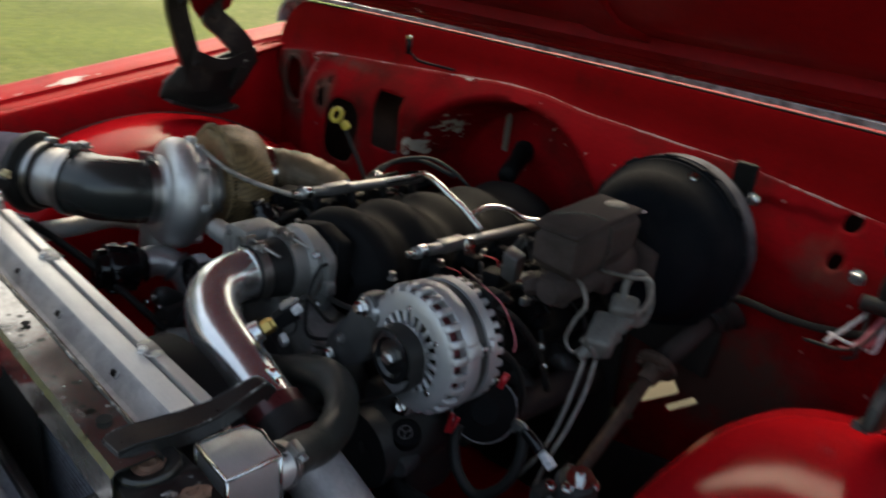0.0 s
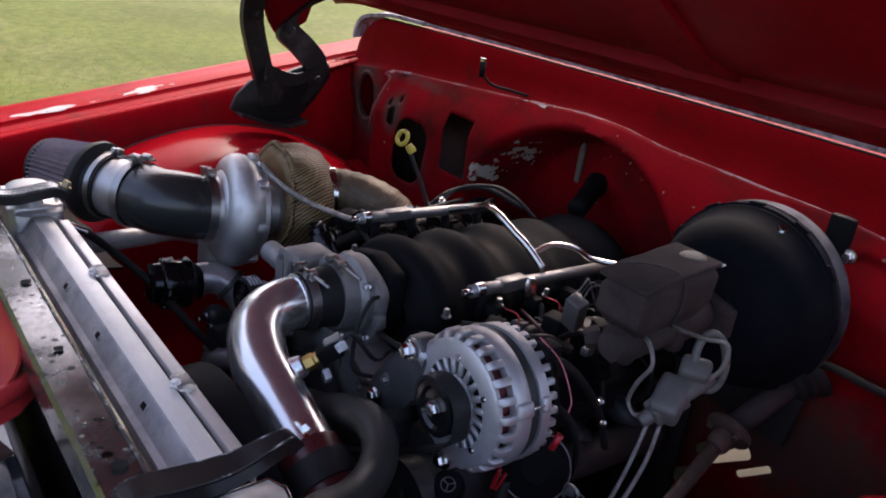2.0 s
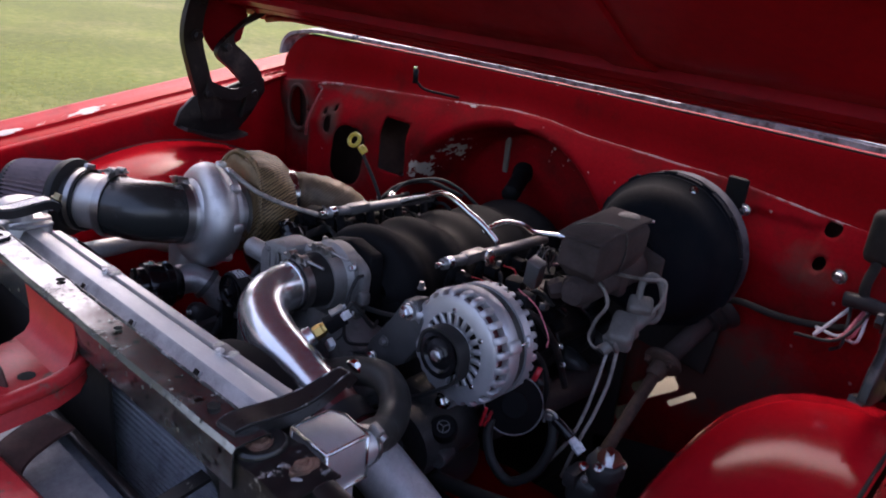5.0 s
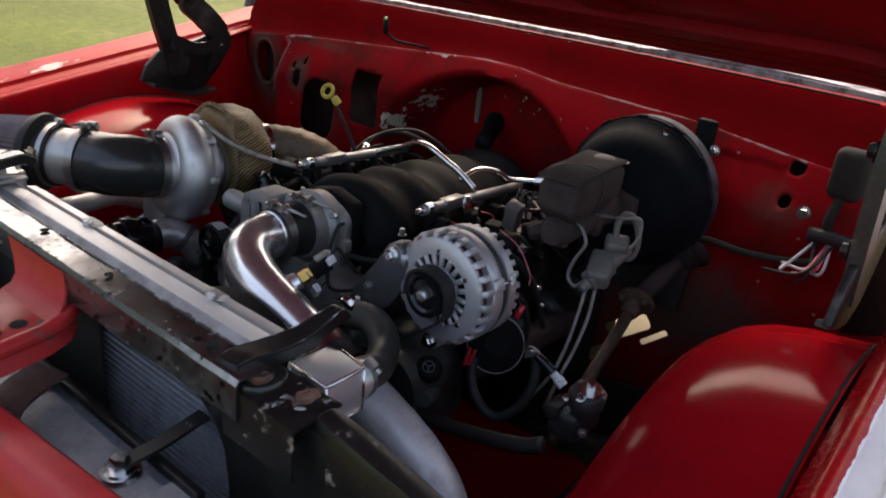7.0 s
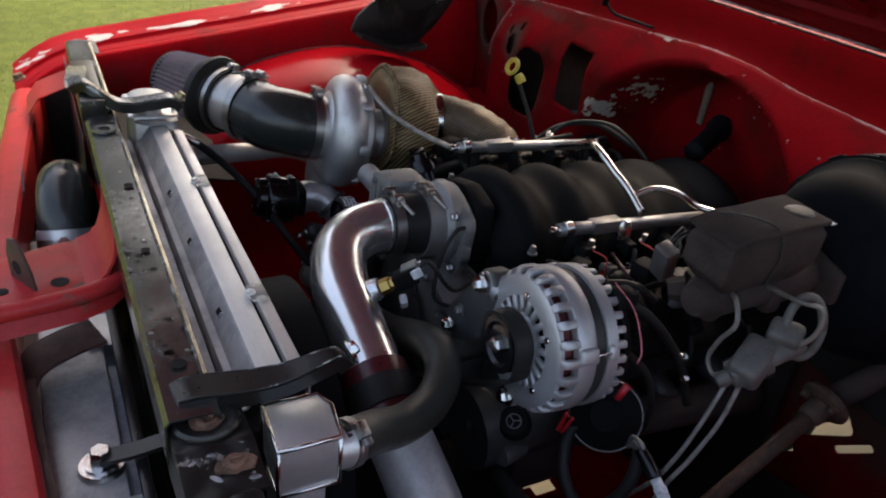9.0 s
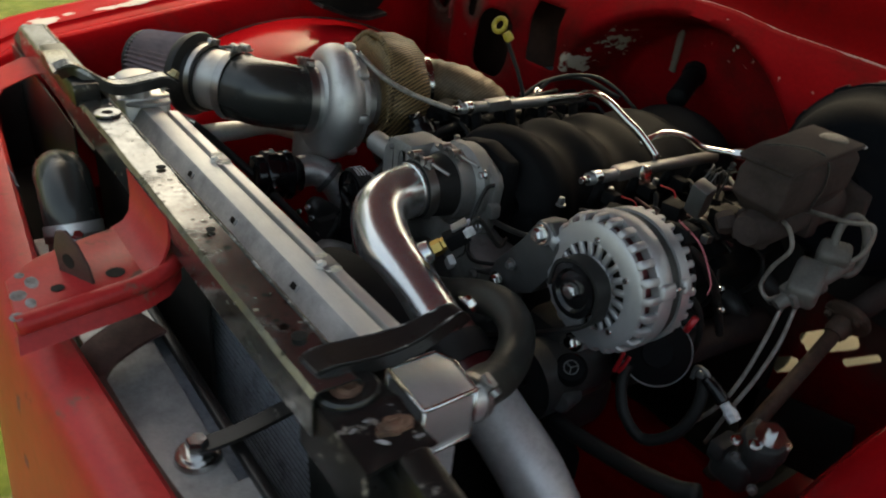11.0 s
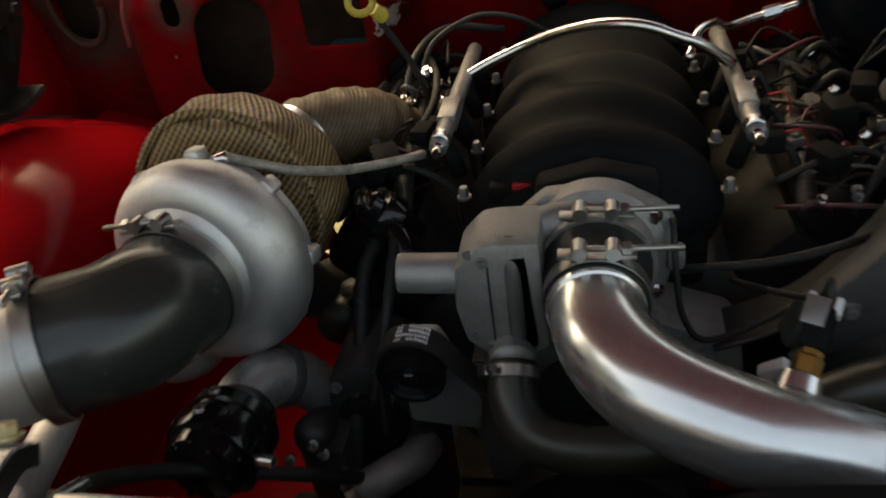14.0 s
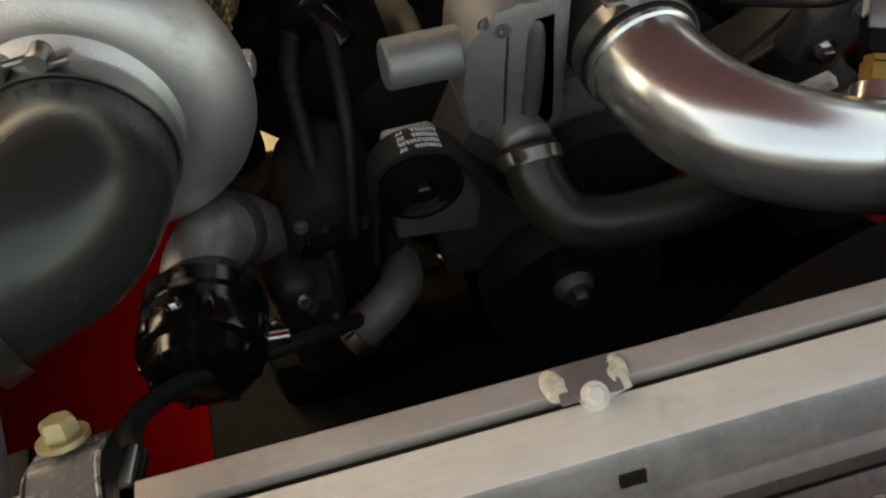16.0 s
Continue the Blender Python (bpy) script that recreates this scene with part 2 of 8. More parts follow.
alu_rear = material("brushed_rear_strip", (0.60, 0.575, 0.55), 0.38, 0.55, (0.36, 0.33, 0.31), (0.55, 0.85), 16.0, 300.0, 0.05, 0.12, stretch=(0.15, 2, 2))
dull_plate = material("dull_grey_plate", (0.26, 0.25, 0.25), 0.45, 0.7, None, vary=0.15)
glue_pale = material("pale_sealer_blob", (0.66, 0.62, 0.50), 0.3, 0.0, (0.35, 0.33, 0.28), (0.45, 0.7), 160.0, 500.0, 0.2, 0.2)
polished = material("polished_aluminium", (0.72, 0.71, 0.705), 0.235, 0.90, None, dirt_scale=18.0, fine=12.0, bump=0.0, vary=0.05, rough_vary=0.06)
stained_alu = material("stained_flat_aluminium", (0.46, 0.46, 0.46), 0.5, 0.55, (0.20, 0.195, 0.19), (0.45, 0.75), 18.0, 300.0, 0.06, 0.2)
clamp_steel = material("clamp_steel", (0.34, 0.33, 0.32), 0.36, 1.0, (0.22, 0.20, 0.18), (0.55, 0.85), 60.0, 500.0, 0.04, 0.1)
tube_alu = material("dull_spun_aluminium", (0.48, 0.47, 0.45), 0.46, 0.7, (0.34, 0.33, 0.315), (0.5, 0.85), 20.0, 300.0, 0.04, 0.08)
cast = material("cast_aluminium", (0.58, 0.57, 0.56), 0.46, 0.85, (0.22, 0.21, 0.20), (0.55, 0.85), 22.0, 600.0, 0.25, 0.12)
cast_grey = material("dull_cast_aluminium", (0.28, 0.275, 0.27), 0.55, 0.7, (0.12, 0.11, 0.10), (0.5, 0.8), 25.0, 500.0, 0.25, 0.15)
alternator_metal = material("alternator_aluminium", (0.43, 0.43, 0.445), 0.42, 0.62, (0.32, 0.31, 0.30), (0.6, 0.9), 30.0, 500.0, 0.15, 0.1)
cover_grey = material("dark_grey_cover", (0.105, 0.102, 0.098), 0.36, 0.25, (0.06, 0.056, 0.052), (0.5, 0.8), 28.0, 400.0, 0.06, 0.15)
chrome = material("bright_steel", (0.62, 0.61, 0.60), 0.2, 1.0, (0.3, 0.28, 0.26), (0.6, 0.9), 60.0, 500.0, 0.05, 0.1)
zinc_tube = material("grey_steel_tube", (0.24, 0.235, 0.235), 0.42, 0.75, (0.14, 0.12, 0.11), (0.55, 0.85), 40.0, 400.0, 0.1, 0.15)
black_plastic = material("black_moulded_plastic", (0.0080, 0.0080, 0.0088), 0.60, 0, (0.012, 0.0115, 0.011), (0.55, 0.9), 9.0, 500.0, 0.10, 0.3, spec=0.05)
black_gloss = material("black_anodised", (0.008, 0.008, 0.009), 0.16, 0.3, None, fine=300.0, bump=0.02, vary=0.3)
rubber = material("black_rubber_hose", (0.018, 0.018, 0.018), 0.50, 0, (0.022, 0.020, 0.019), (0.5, 0.9), 14.0, 300.0, 0.08, 0.25, spec=0.22)
hose_sheen = material("oily_black_hose", (0.022, 0.022, 0.019), 0.36, 0, (0.040, 0.039, 0.034), (0.5, 0.8), 16.0, 300.0, 0.08, 0.3, spec=0.5)
silicone = material("dark_silicone_elbow", (0.024, 0.026, 0.025), 0.25, 0, (0.036, 0.037, 0.036), (0.5, 0.9), 12.0, 350.0, 0.0, 0.12, rough_vary=0.06, dirt_rough=0.36)
head_black = material("sooty_black_head", (0.013, 0.013, 0.013), 0.6, 0.0, (0.026, 0.022, 0.020), (0.5, 0.8), 20.0, 200.0, 0.2, 0.4, spec=0.08)
block_black = material("engine_block_black", (0.030, 0.030, 0.030), 0.42, 0.1, (0.042, 0.037, 0.033), (0.5, 0.8), 15.0, 200.0, 0.3, 0.4, spec=0.35)
booster_black = material("dusty_black_booster", (0.0055, 0.0065, 0.009), 0.72, 0.0, (0.013, 0.0125, 0.014), (0.5, 0.78), 12.0, 300.0, 0.08, 0.35, spec=0.03)
mc_brown = material("dusty_brown_castings", (0.050, 0.037, 0.035), 0.85, 0.0, (0.024, 0.019, 0.018), (0.50, 0.72), 17.0, 260.0, 0.2, 0.3, spec=0.12)
dirty_grey = material("dirty_grey_casting", (0.125, 0.118, 0.112), 0.6, 0.3, (0.06, 0.05, 0.045), (0.45, 0.75), 24.0, 300.0, 0.25, 0.3)
dust_blue = material("blue_grey_dust", (0.066, 0.066, 0.077), 0.75, 0.0, (0.015, 0.016, 0.020), (0.48, 0.66), 18.0, 300.0, 0.1, 0.3, spec=0.1)
brake_steel = material("dirty_brake_line", (0.24, 0.22, 0.205), 0.5, 0.5, (0.08, 0.06, 0.05), (0.45, 0.75), 50.0, 400.0, 0.1, 0.2)
feed_braid = material("braided_steel_hose", (0.34, 0.32, 0.29), 0.42, 0.7, (0.16, 0.145, 0.13), (0.45, 0.7), 90.0, 1100.0, 0.5, 0.35)
tan_steel = material("yellow_zinc_steel", (0.34, 0.28, 0.16), 0.45, 0.8, None, vary=0.2)
wg_dome = material("dull_cast_dome", (0.42, 0.405, 0.395), 0.36, 0.75, (0.13, 0.12, 0.115), (0.5, 0.8), 26.0, 500.0, 0.12, 0.15)
dark_cast = material("sooty_casting", (0.075, 0.075, 0.077), 0.42, 0.4, (0.035, 0.032, 0.03), (0.5, 0.8), 30.0, 400.0, 0.2, 0.2)
brass = material("brass_fitting", (0.52, 0.34, 0.11), 0.34, 1.0, None, vary=0.15)
yellow = material("yellow_plastic_grip", (0.46, 0.35, 0.05), 0.45, 0, (0.3, 0.2, 0.05), (0.6, 0.9), 60.0)
pleats = material("purple_grey_filter_gauze", (0.22, 0.165, 0.175), 0.75, 0, (0.08, 0.07, 0.08), (0.5, 0.9), 40.0, 900.0, 0.3, 0.2)
red_wire = material("red_wire_insulation", (0.40, 0.012, 0.02), 0.4)
white_wire = material("pale_wire_insulation", (0.50, 0.50, 0.52), 0.45)
wire_plum = material("dark_plum_insulation", (0.055, 0.014, 0.020), 0.5)
wire_dust = material("dusty_grey_insulation", (0.060, 0.058, 0.060), 0.55)
pink_wire = material("pink_wire_insulation", (0.55, 0.13, 0.16), 0.45)
copper = material("copper_winding", (0.14, 0.030, 0.034), 0.5, 0.4, None, vary=0.3)
white_label = material("white_paper_label", (0.60, 0.60, 0.62), 0.5, 0, (0.3, 0.3, 0.3), (0.5, 0.7), 120.0)
core_grey = material("radiator_fin_grey", (0.34, 0.36, 0.40), 0.5, 0.6, (0.05, 0.05, 0.05), (0.5, 0.8), 30.0)
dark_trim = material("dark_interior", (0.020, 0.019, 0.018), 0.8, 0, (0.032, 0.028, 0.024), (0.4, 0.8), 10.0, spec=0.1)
# dark brown that carries the shade seen through the firewall openings
opening_brown = material("shaded_brown_inside", (0.050, 0.028, 0.022), 0.9, 0, (0.022, 0.014, 0.012), (0.42, 0.72), 16.0, 200.0, 0.2, 0.35, spec=0.05)
teal = material("teal_heater_box", (0.03, 0.12, 0.13), 0.6, 0, (0.02, 0.05, 0.05), (0.5, 0.8), 12.0)
tyre_black = material("tyre_rubber", (0.018, 0.018, 0.018), 0.75, 0, (0.06, 0.05, 0.045), (0.5, 0.8), 12.0)
fin_grey = material("pale_sealant", (0.11, 0.085, 0.07), 0.7, 0, (0.2, 0.05, 0.04), (0.5, 0.7), 50.0)


def wrap_material(name="woven_heat_wrap", base=(0.37, 0.245, 0.115), low=(0.17, 0.115, 0.065), groove=(0.05, 0.045, 0.04), relief=0.7):
    """Woven heat wrap: fine diagonal ribs, straw to brown."""
    m = material(name, base, 0.5, 0.25, low, (0.5, 0.8), 14.0, 500.0, 0.0, 0.25)
    t = m.node_tree
    b = t.nodes["Principled BSDF"]
    pos = t.nodes.new("ShaderNodeNewGeometry").outputs["Position"]
    heights = []
    for d, per in (((0.72, 0.30, -0.62), 0.0050), ((0.55, -0.2, 0.80), 0.0066)):
        dot = t.nodes.new("ShaderNodeVectorMath")
        dot.operation = "DOT_PRODUCT"
        dot.inputs[1].default_value = d
        t.links.new(pos, dot.inputs[0])
        wave = mth(t, "SINE", mth(t, "ADD", mth(t, "MULTIPLY", dot.outputs["Value"], 6.283 / per), mth(t, "MULTIPLY", noise_of(t, 40.0), 1.6)))
        heights.append(mth(t, "ADD", mth(t, "MULTIPLY", wave, 0.5), 0.5))
    crisp = mth(t, "POWER", heights[0], 1.1)
    h = mth(t, "ADD", mth(t, "MULTIPLY", crisp, 0.75), mth(t, "MULTIPLY", heights[1], 0.25))
    old = b.inputs["Base Color"].links[0].from_socket
    t.links.new(mixc(t, mth(t, "SUBTRACT", 1.0, h, True), old, mixc(t, 1.0, old, groove, "MULTIPLY")), b.inputs["Base Color"])
    bp = nd(t, "ShaderNodeBump", Strength=relief, Distance=0.002)
    t.links.new(h, bp.inputs["Height"])
    t.links.new(bp.outputs["Normal"], b.inputs["Normal"])
    return m


wrap = wrap_material()
pipe_wrap = wrap_material("sooty_pipe_wrap", (0.165, 0.115, 0.070), (0.075, 0.052, 0.036), (0.55, 0.5, 0.45), 0.25)


def ground_material():
    m = material("mown_grass_and_dry_soil", (0.092, 0.113, 0.022), 0.9, 0, (0.215, 0.19, 0.09), (0.50, 0.95), 0.40, 60.0, 0.5, 0.4, spec=0.15)
    t = m.node_tree
    b = t.nodes["Principled BSDF"]
    pos = t.nodes.new("ShaderNodeNewGeometry").outputs["Position"]
    old = b.inputs["Base Color"].links[0].from_socket
    tufts = noise_of(t, 9.0, 5.0, 0.7)
    col = mixc(t, ramp(t, tufts, [(0.42, (0, 0, 0)), (0.62, (1, 1, 1))]), mixc(t, 1.0, old, (0.62, 0.72, 0.5), "MULTIPLY"), old)
    # bare pale soil where the truck is parked
    mp = t.nodes.new("ShaderNodeMapping")
    mp.vector_type = "TEXTURE"
    mp.inputs["Location"].default_value, mp.inputs["Scale"].default_value = (0, 1.2, 0), (1.25, 3.0, 1)
    t.links.new(pos, mp.inputs["Vector"])
    ln = t.nodes.new("ShaderNodeVectorMath")
    ln.operation = "LENGTH"
    t.links.new(mp.outputs["Vector"], ln.inputs[0])
    edge = mth(t, "ADD", ln.outputs["Value"], mth(t, "MULTIPLY", noise_of(t, 3.0), 0.4))
    bare = ramp(t, edge, [(0.95, (1, 1, 1)), (1.25, (0, 0, 0))])
    t.links.new(mixc(t, bare, col, (0.26, 0.215, 0.145)), b.inputs["Base Color"])
    return m


grass = ground_material()
bark = material("grey_brown_bark", (0.11, 0.085, 0.065), 0.9, 0, (0.05, 0.04, 0.03), (0.45, 0.7), 3.0, 30.0, 0.5, 0.35, spec=0.1)
leaf_green = material("garden_tree_leaves", (0.055, 0.085, 0.025), 0.6, 0, (0.09, 0.11, 0.03), (0.5, 0.8), 0.6, 8.0, 0.0, 0.4, spec=0.3)
blade_green = material("grass_blades", (0.19, 0.21, 0.045), 0.9, 0, (0.20, 0.185, 0.07), (0.5, 0.7), 1.2, 90.0, 0.0, 0.4, spec=0.2)


# ---- mesh helpers ----
def frame_to(origin, axis, up=(0, 0, 1)):
    """A frame at origin whose z runs along axis."""
    z = Vector(axis).normalized()
    u = Vector(up)
    if abs(z.dot(u)) > 0.95:
        u = Vector((0, 1, 0))
    x = u.cross(z).normalized()
    y = z.cross(x)
    return Matrix.Translation(origin) @ Matrix((x, y, z)).transposed().to_4x4()


def smooth(bm, angle=40.0):
    for f in bm.faces:
        f.smooth = True
    lim = radians(angle)
    for e in bm.edges:
        if len(e.link_faces) == 2 and e.calc_face_angle(0) > lim:
            e.smooth = False
    return bm


def lathe(profile, m=Matrix(), seg=32, start=0.0, end=360.0, closed=False):
    """profile: (radius, height) along local z. closed: the profile is a ring of its own."""
    bm = bmesh.new()
    full = end - start >= 359.9
    n = seg if full else seg + 1
    rings = []
    for i in range(n):
        a = radians(start + (end - start) * i / seg)
        rings.append([bm.verts.new(m @ Vector((r * math.cos(a), r * math.sin(a), h))) for r, h in profile])
    count = len(profile)
    for i in range(n if full else n - 1):
        a, b = rings[i], rings[(i + 1) % n]
        for j in range(count if closed else count - 1):
            k = (j + 1) % count
            bm.faces.new((a[j], b[j], b[k], a[k]))
    if full and not closed:
        for j, flip in ((0, False), (count - 1, True)):
            if profile[j][0] > 1e-5:
                ring = [r[j] for r in rings]
                bm.faces.new(ring if flip else ring[::-1])
    bmesh.ops.remove_doubles(bm, verts=bm.verts, dist=1e-5)
    bmesh.ops.recalc_face_normals(bm, faces=bm.faces)
    return smooth(bm)


def box(c, s, bevel=0.002, m=Matrix(), seg=2):
    bm = bmesh.new()
    bmesh.ops.create_cube(bm, size=1.0)
    for v in bm.verts:
        v.co = Vector((v.co.x * s[0], v.co.y * s[1], v.co.z * s[2]))
    if bevel:
        bmesh.ops.bevel(bm, geom=bm.edges[:], offset=min(bevel, min(s) * 0.45), segments=seg, affect="EDGES", profile=0.5)
    for v in bm.verts:
        v.co = m @ (v.co + Vector(c))
    return smooth(bm)


def prism(poly, h0, h1, m=Matrix(), bevel=0.0015):
    """A plate: polygon (x, y) between two heights of the frame m."""
    bm = bmesh.new()
    lo = [bm.verts.new((x, y, h0)) for x, y in poly]
    hi = [bm.verts.new((x, y, h1)) for x, y in poly]
    bm.faces.new(lo[::-1])
    bm.faces.new(hi)
    n = len(poly)
    for i in range(n):
        bm.faces.new((lo[i], lo[(i + 1) % n], hi[(i + 1) % n], hi[i]))
    bmesh.ops.recalc_face_normals(bm, faces=bm.faces)
    if bevel:
        bmesh.ops.bevel(bm, geom=bm.edges[:], offset=bevel, segments=2, affect="EDGES", profile=0.5)
    bm.transform(m)
    return smooth(bm)


def spline(points, step=6):
    """A smooth line through the points."""
    p = [Vector(q) for q in points]
    if len(p) < 3:
        return p
    p = [p[0] * 2 - p[1]] + p + [p[-1] * 2 - p[-2]]
    out = []
    for i in range(1, len(p) - 2):
        a, b, c, d = p[i - 1:i + 3]
        for k in range(step):
            t = k / step
            out.append(0.5 * ((2 * b) + (c - a) * t + (2 * a - 5 * b + 4 * c - d) * t * t + (3 * b - a - 3 * c + d) * t ** 3))
    out.append(p[-2])
    return out


def tube(points, r, seg=12, step=6, caps=True, wobble=0.0):
    """A round tube along a smooth line; r: a radius, or a function of 0..1."""
    line = spline(points, step)
    rad = r if callable(r) else (lambda s: r)
    bm = bmesh.new()
    rings = []
    side = None
    n = len(line)
    for i, q in enumerate(line):
        d = (line[min(i + 1, n - 1)] - line[max(i - 1, 0)]).normalized()
        if side is None:
            side = d.cross(Vector((0.31, 0.17, 0.93))).normalized()
        side = (side - d * side.dot(d)).normalized()
        up = d.cross(side)
        rr = rad(i / (n - 1))
        ring = []
        for k in range(seg):
            a = 2 * math.pi * k / seg
            w = 1 + (wobble * noise.noise(q * 30 + Vector((k * 0.7, 0, 0))) if wobble else 0)
            ring.append(bm.verts.new(q + (side * math.cos(a) + up * math.sin(a)) * rr * w))
        rings.append(ring)
    for a, b in zip(rings, rings[1:]):
        for k in range(seg):
            bm.faces.new((a[k], a[(k + 1) % seg], b[(k + 1) % seg], b[k]))
    if caps:
        bm.faces.new(rings[0][::-1])
        bm.faces.new(rings[-1])
    return smooth(bm, 50)


def strap(points, width, thick, across, bevel=0.001, step=5):
    """A flat bar of a width (or a function of 0..1), bent along a line; across: the direction of its width."""
    line = spline(points, step)
    side = Vector(across).normalized() / 2
    bm = bmesh.new()
    rings = []
    n = len(line)
    for i, q in enumerate(line):
        w = side * (width(i / (n - 1)) if callable(width) else width)
        d = (line[min(i + 1, n - 1)] - line[max(i - 1, 0)]).normalized()
        up = w.cross(d).normalized() * thick / 2
        rings.append([bm.verts.new(q + o) for o in (-w - up, w - up, w + up, -w + up)])
    for a, b in zip(rings, rings[1:]):
        for k in range(4):
            bm.faces.new((a[k], a[(k + 1) % 4], b[(k + 1) % 4], b[k]))
    bm.faces.new(rings[0][::-1])
    bm.faces.new(rings[-1])
    bmesh.ops.recalc_face_normals(bm, faces=bm.faces)
    return smooth(bm, 35)


def sheet(rows, thick=0.0):
    """A surface through rows of points."""
    bm = bmesh.new()
    vs = [[bm.verts.new(p) for p in row] for row in rows]
    for a, b in zip(vs, vs[1:]):
        for k in range(len(a) - 1):
            bm.faces.new((a[k], a[k + 1], b[k + 1], b[k]))
    bmesh.ops.recalc_face_normals(bm, faces=bm.faces)
    if thick:
        bmesh.ops.solidify(bm, geom=bm.faces[:], thickness=thick)
        bmesh.ops.recalc_face_normals(bm, faces=bm.faces)
    return smooth(bm, 35)


def join(*bms):
    out = bms[0]
    for other in bms[1:]:
        me = bpy.data.meshes.new("joined")
        other.to_mesh(me)
        out.from_mesh(me)
        bpy.data.meshes.remove(me)
        other.free()
    return out


def bolt(at, axis, size=0.012, height=0.007):
    """A hexagon head on a round flange."""
    m = frame_to(at, axis)
    return join(lathe([(0, -0.001), (size * 0.75, -0.001), (size * 0.75, 0.0015), (0, 0.0015)], m, 14),
                lathe([(0, 0), (size * 0.52, 0), (size * 0.52, height * 0.8), (size * 0.42, height), (0, height)], m, 6))


BASE = {}


def thing(name, at, label, category, group="", kind=""):
    ob = new(name)
    ob.empty_display_size = 0.05
    ob.location = at
    BASE[ob] = Vector(at)
    return tagged(ob, label, category, group, kind)


def part(name, bm, mat, parent=None, label=""):
    """One mesh object, from a bmesh in world places, under a thing or under a part."""
    base = BASE[parent] if parent else Vector((0, 0, 0))
    me = bpy.data.meshes.new(name)
    bm.transform(Matrix.Translation(-base))
    bm.to_mesh(me)
    bm.free()
    me.materials.append(mat)
    ob = new(name, me)
    if parent:
        ob.parent = parent
    BASE[ob] = base
    if label:
        ob["label"] = label
    return ob


def lone(name, at, bm, mat, label, category, group="", kind=""):
    """A thing that is one mesh."""
    me = bpy.data.meshes.new(name)
    bm.transform(Matrix.Translation(-Vector(at)))
    bm.to_mesh(me)
    bm.free()
    me.materials.append(mat)
    ob = new(name, me)
    ob.location = at
    BASE[ob] = Vector(at)
    return tagged(ob, label, category, group, kind)


def hose_clamp(at, axis, r, parent, tbolt=True, turn=0.0, tip=0.056, way=1):
    """A bright steel band with its screw block; tbolt: a long bolt between two loops."""
    m = frame_to(at, axis) @ Matrix.Rotation(radians(turn), 4, "Z")
    w = 0.0075 if tbolt else 0.005
    c = part("clamp_band", lathe([(r, -w), (r + 0.0016, -w), (r + 0.0016, w), (r, w)], m, 36, closed=True), clamp_steel, parent, "bright steel clamp band")
    if tbolt:
        s = join(tube([m @ Vector((-0.016 * way, r + 0.007, 0)), m @ Vector((tip * way, r + 0.007, 0))], 0.0026, 8, 2),
                 lathe([(0, -0.008), (0.0062, -0.008), (0.0062, 0.008), (0, 0.008)], m @ Matrix.Translation((-0.013 * way, r + 0.006, 0)), 14),
                 lathe([(0, -0.008), (0.0062, -0.008), (0.0062, 0.008), (0, 0.008)], m @ Matrix.Translation((0.013 * way, r + 0.006, 0)), 14),
                 box((-0.020 * way, r + 0.002, 0), (0.020, 0.004, 0.012), 0.001, m), box((0.022 * way, r + 0.002, 0), (0.018, 0.004, 0.012), 0.001, m),
                 lathe([(0, 0), (0.0055, 0), (0.0055, 0.007), (0, 0.007)], m @ frame_to((0.020 * way, r + 0.007, 0), (way, 0, 0)), 6))
    else:
        s = join(box((0, r + 0.005, 0), (0.016, 0.009, 0.011), 0.002, m),
                 lathe([(0, 0), (0.0045, 0), (0.0045, 0.006), (0, 0.006)], m @ frame_to((0.009, r + 0.005, 0), (1, 0, 0)), 8))
    part("clamp_screw", s, clamp_steel, c, "bright tightening screw")
    return c


# ---- ground ----
def make_ground():
    rows = []
    ticks = [-400, -120, -40, -16, -8, -4, -2, 0, 2, 4, 8, 16, 40, 120, 400]
    for y in ticks:
        rows.append([Vector((x, y + 0.5, 0.02 * noise.noise(Vector((x * 0.3, y * 0.3, 0))) if abs(x) + abs(y) > 5 else 0.0)) for x in ticks])
    lone("ground", (0, 0, 0), sheet(rows), grass, "mown grass with dry patches and pale bare soil under the truck", "ground", kind="structure")
    rng = random.Random(4)
    verts, faces = [], []
    for _ in range(60000):
        d = 1.0 + 9.0 * rng.random() ** 1.3
        a = radians(rng.uniform(150, 258))
        x, y = -0.6 - d * math.cos(radians(rng.uniform(-10, 10))) * abs(math.sin(a)), 1.2 + d * math.sin(a + 2.2) * 0.9
        if abs(x) < 1.15:
            continue
        h, w, t = rng.uniform(0.008, 0.018), rng.uniform(0.0015, 0.0035), rng.uniform(0, 6.28)
        i = len(verts)
        verts += [(x - w * math.cos(t), y - w * math.sin(t), 0), (x + w * math.cos(t), y + w * math.sin(t), 0),
                  (x + h * 0.5 * math.sin(t * 3), y + h * 0.5 * math.cos(t * 5), h)]
        faces.append((i, i + 1, i + 2))
    me = bpy.data.meshes.new("grass_tufts")
    me.from_pydata(verts, [], faces)
    me.materials.append(blade_green)
    tagged(new("grass_tufts", me), "short green and straw grass blades on the lawn", "grass", kind="stuff")


make_ground()


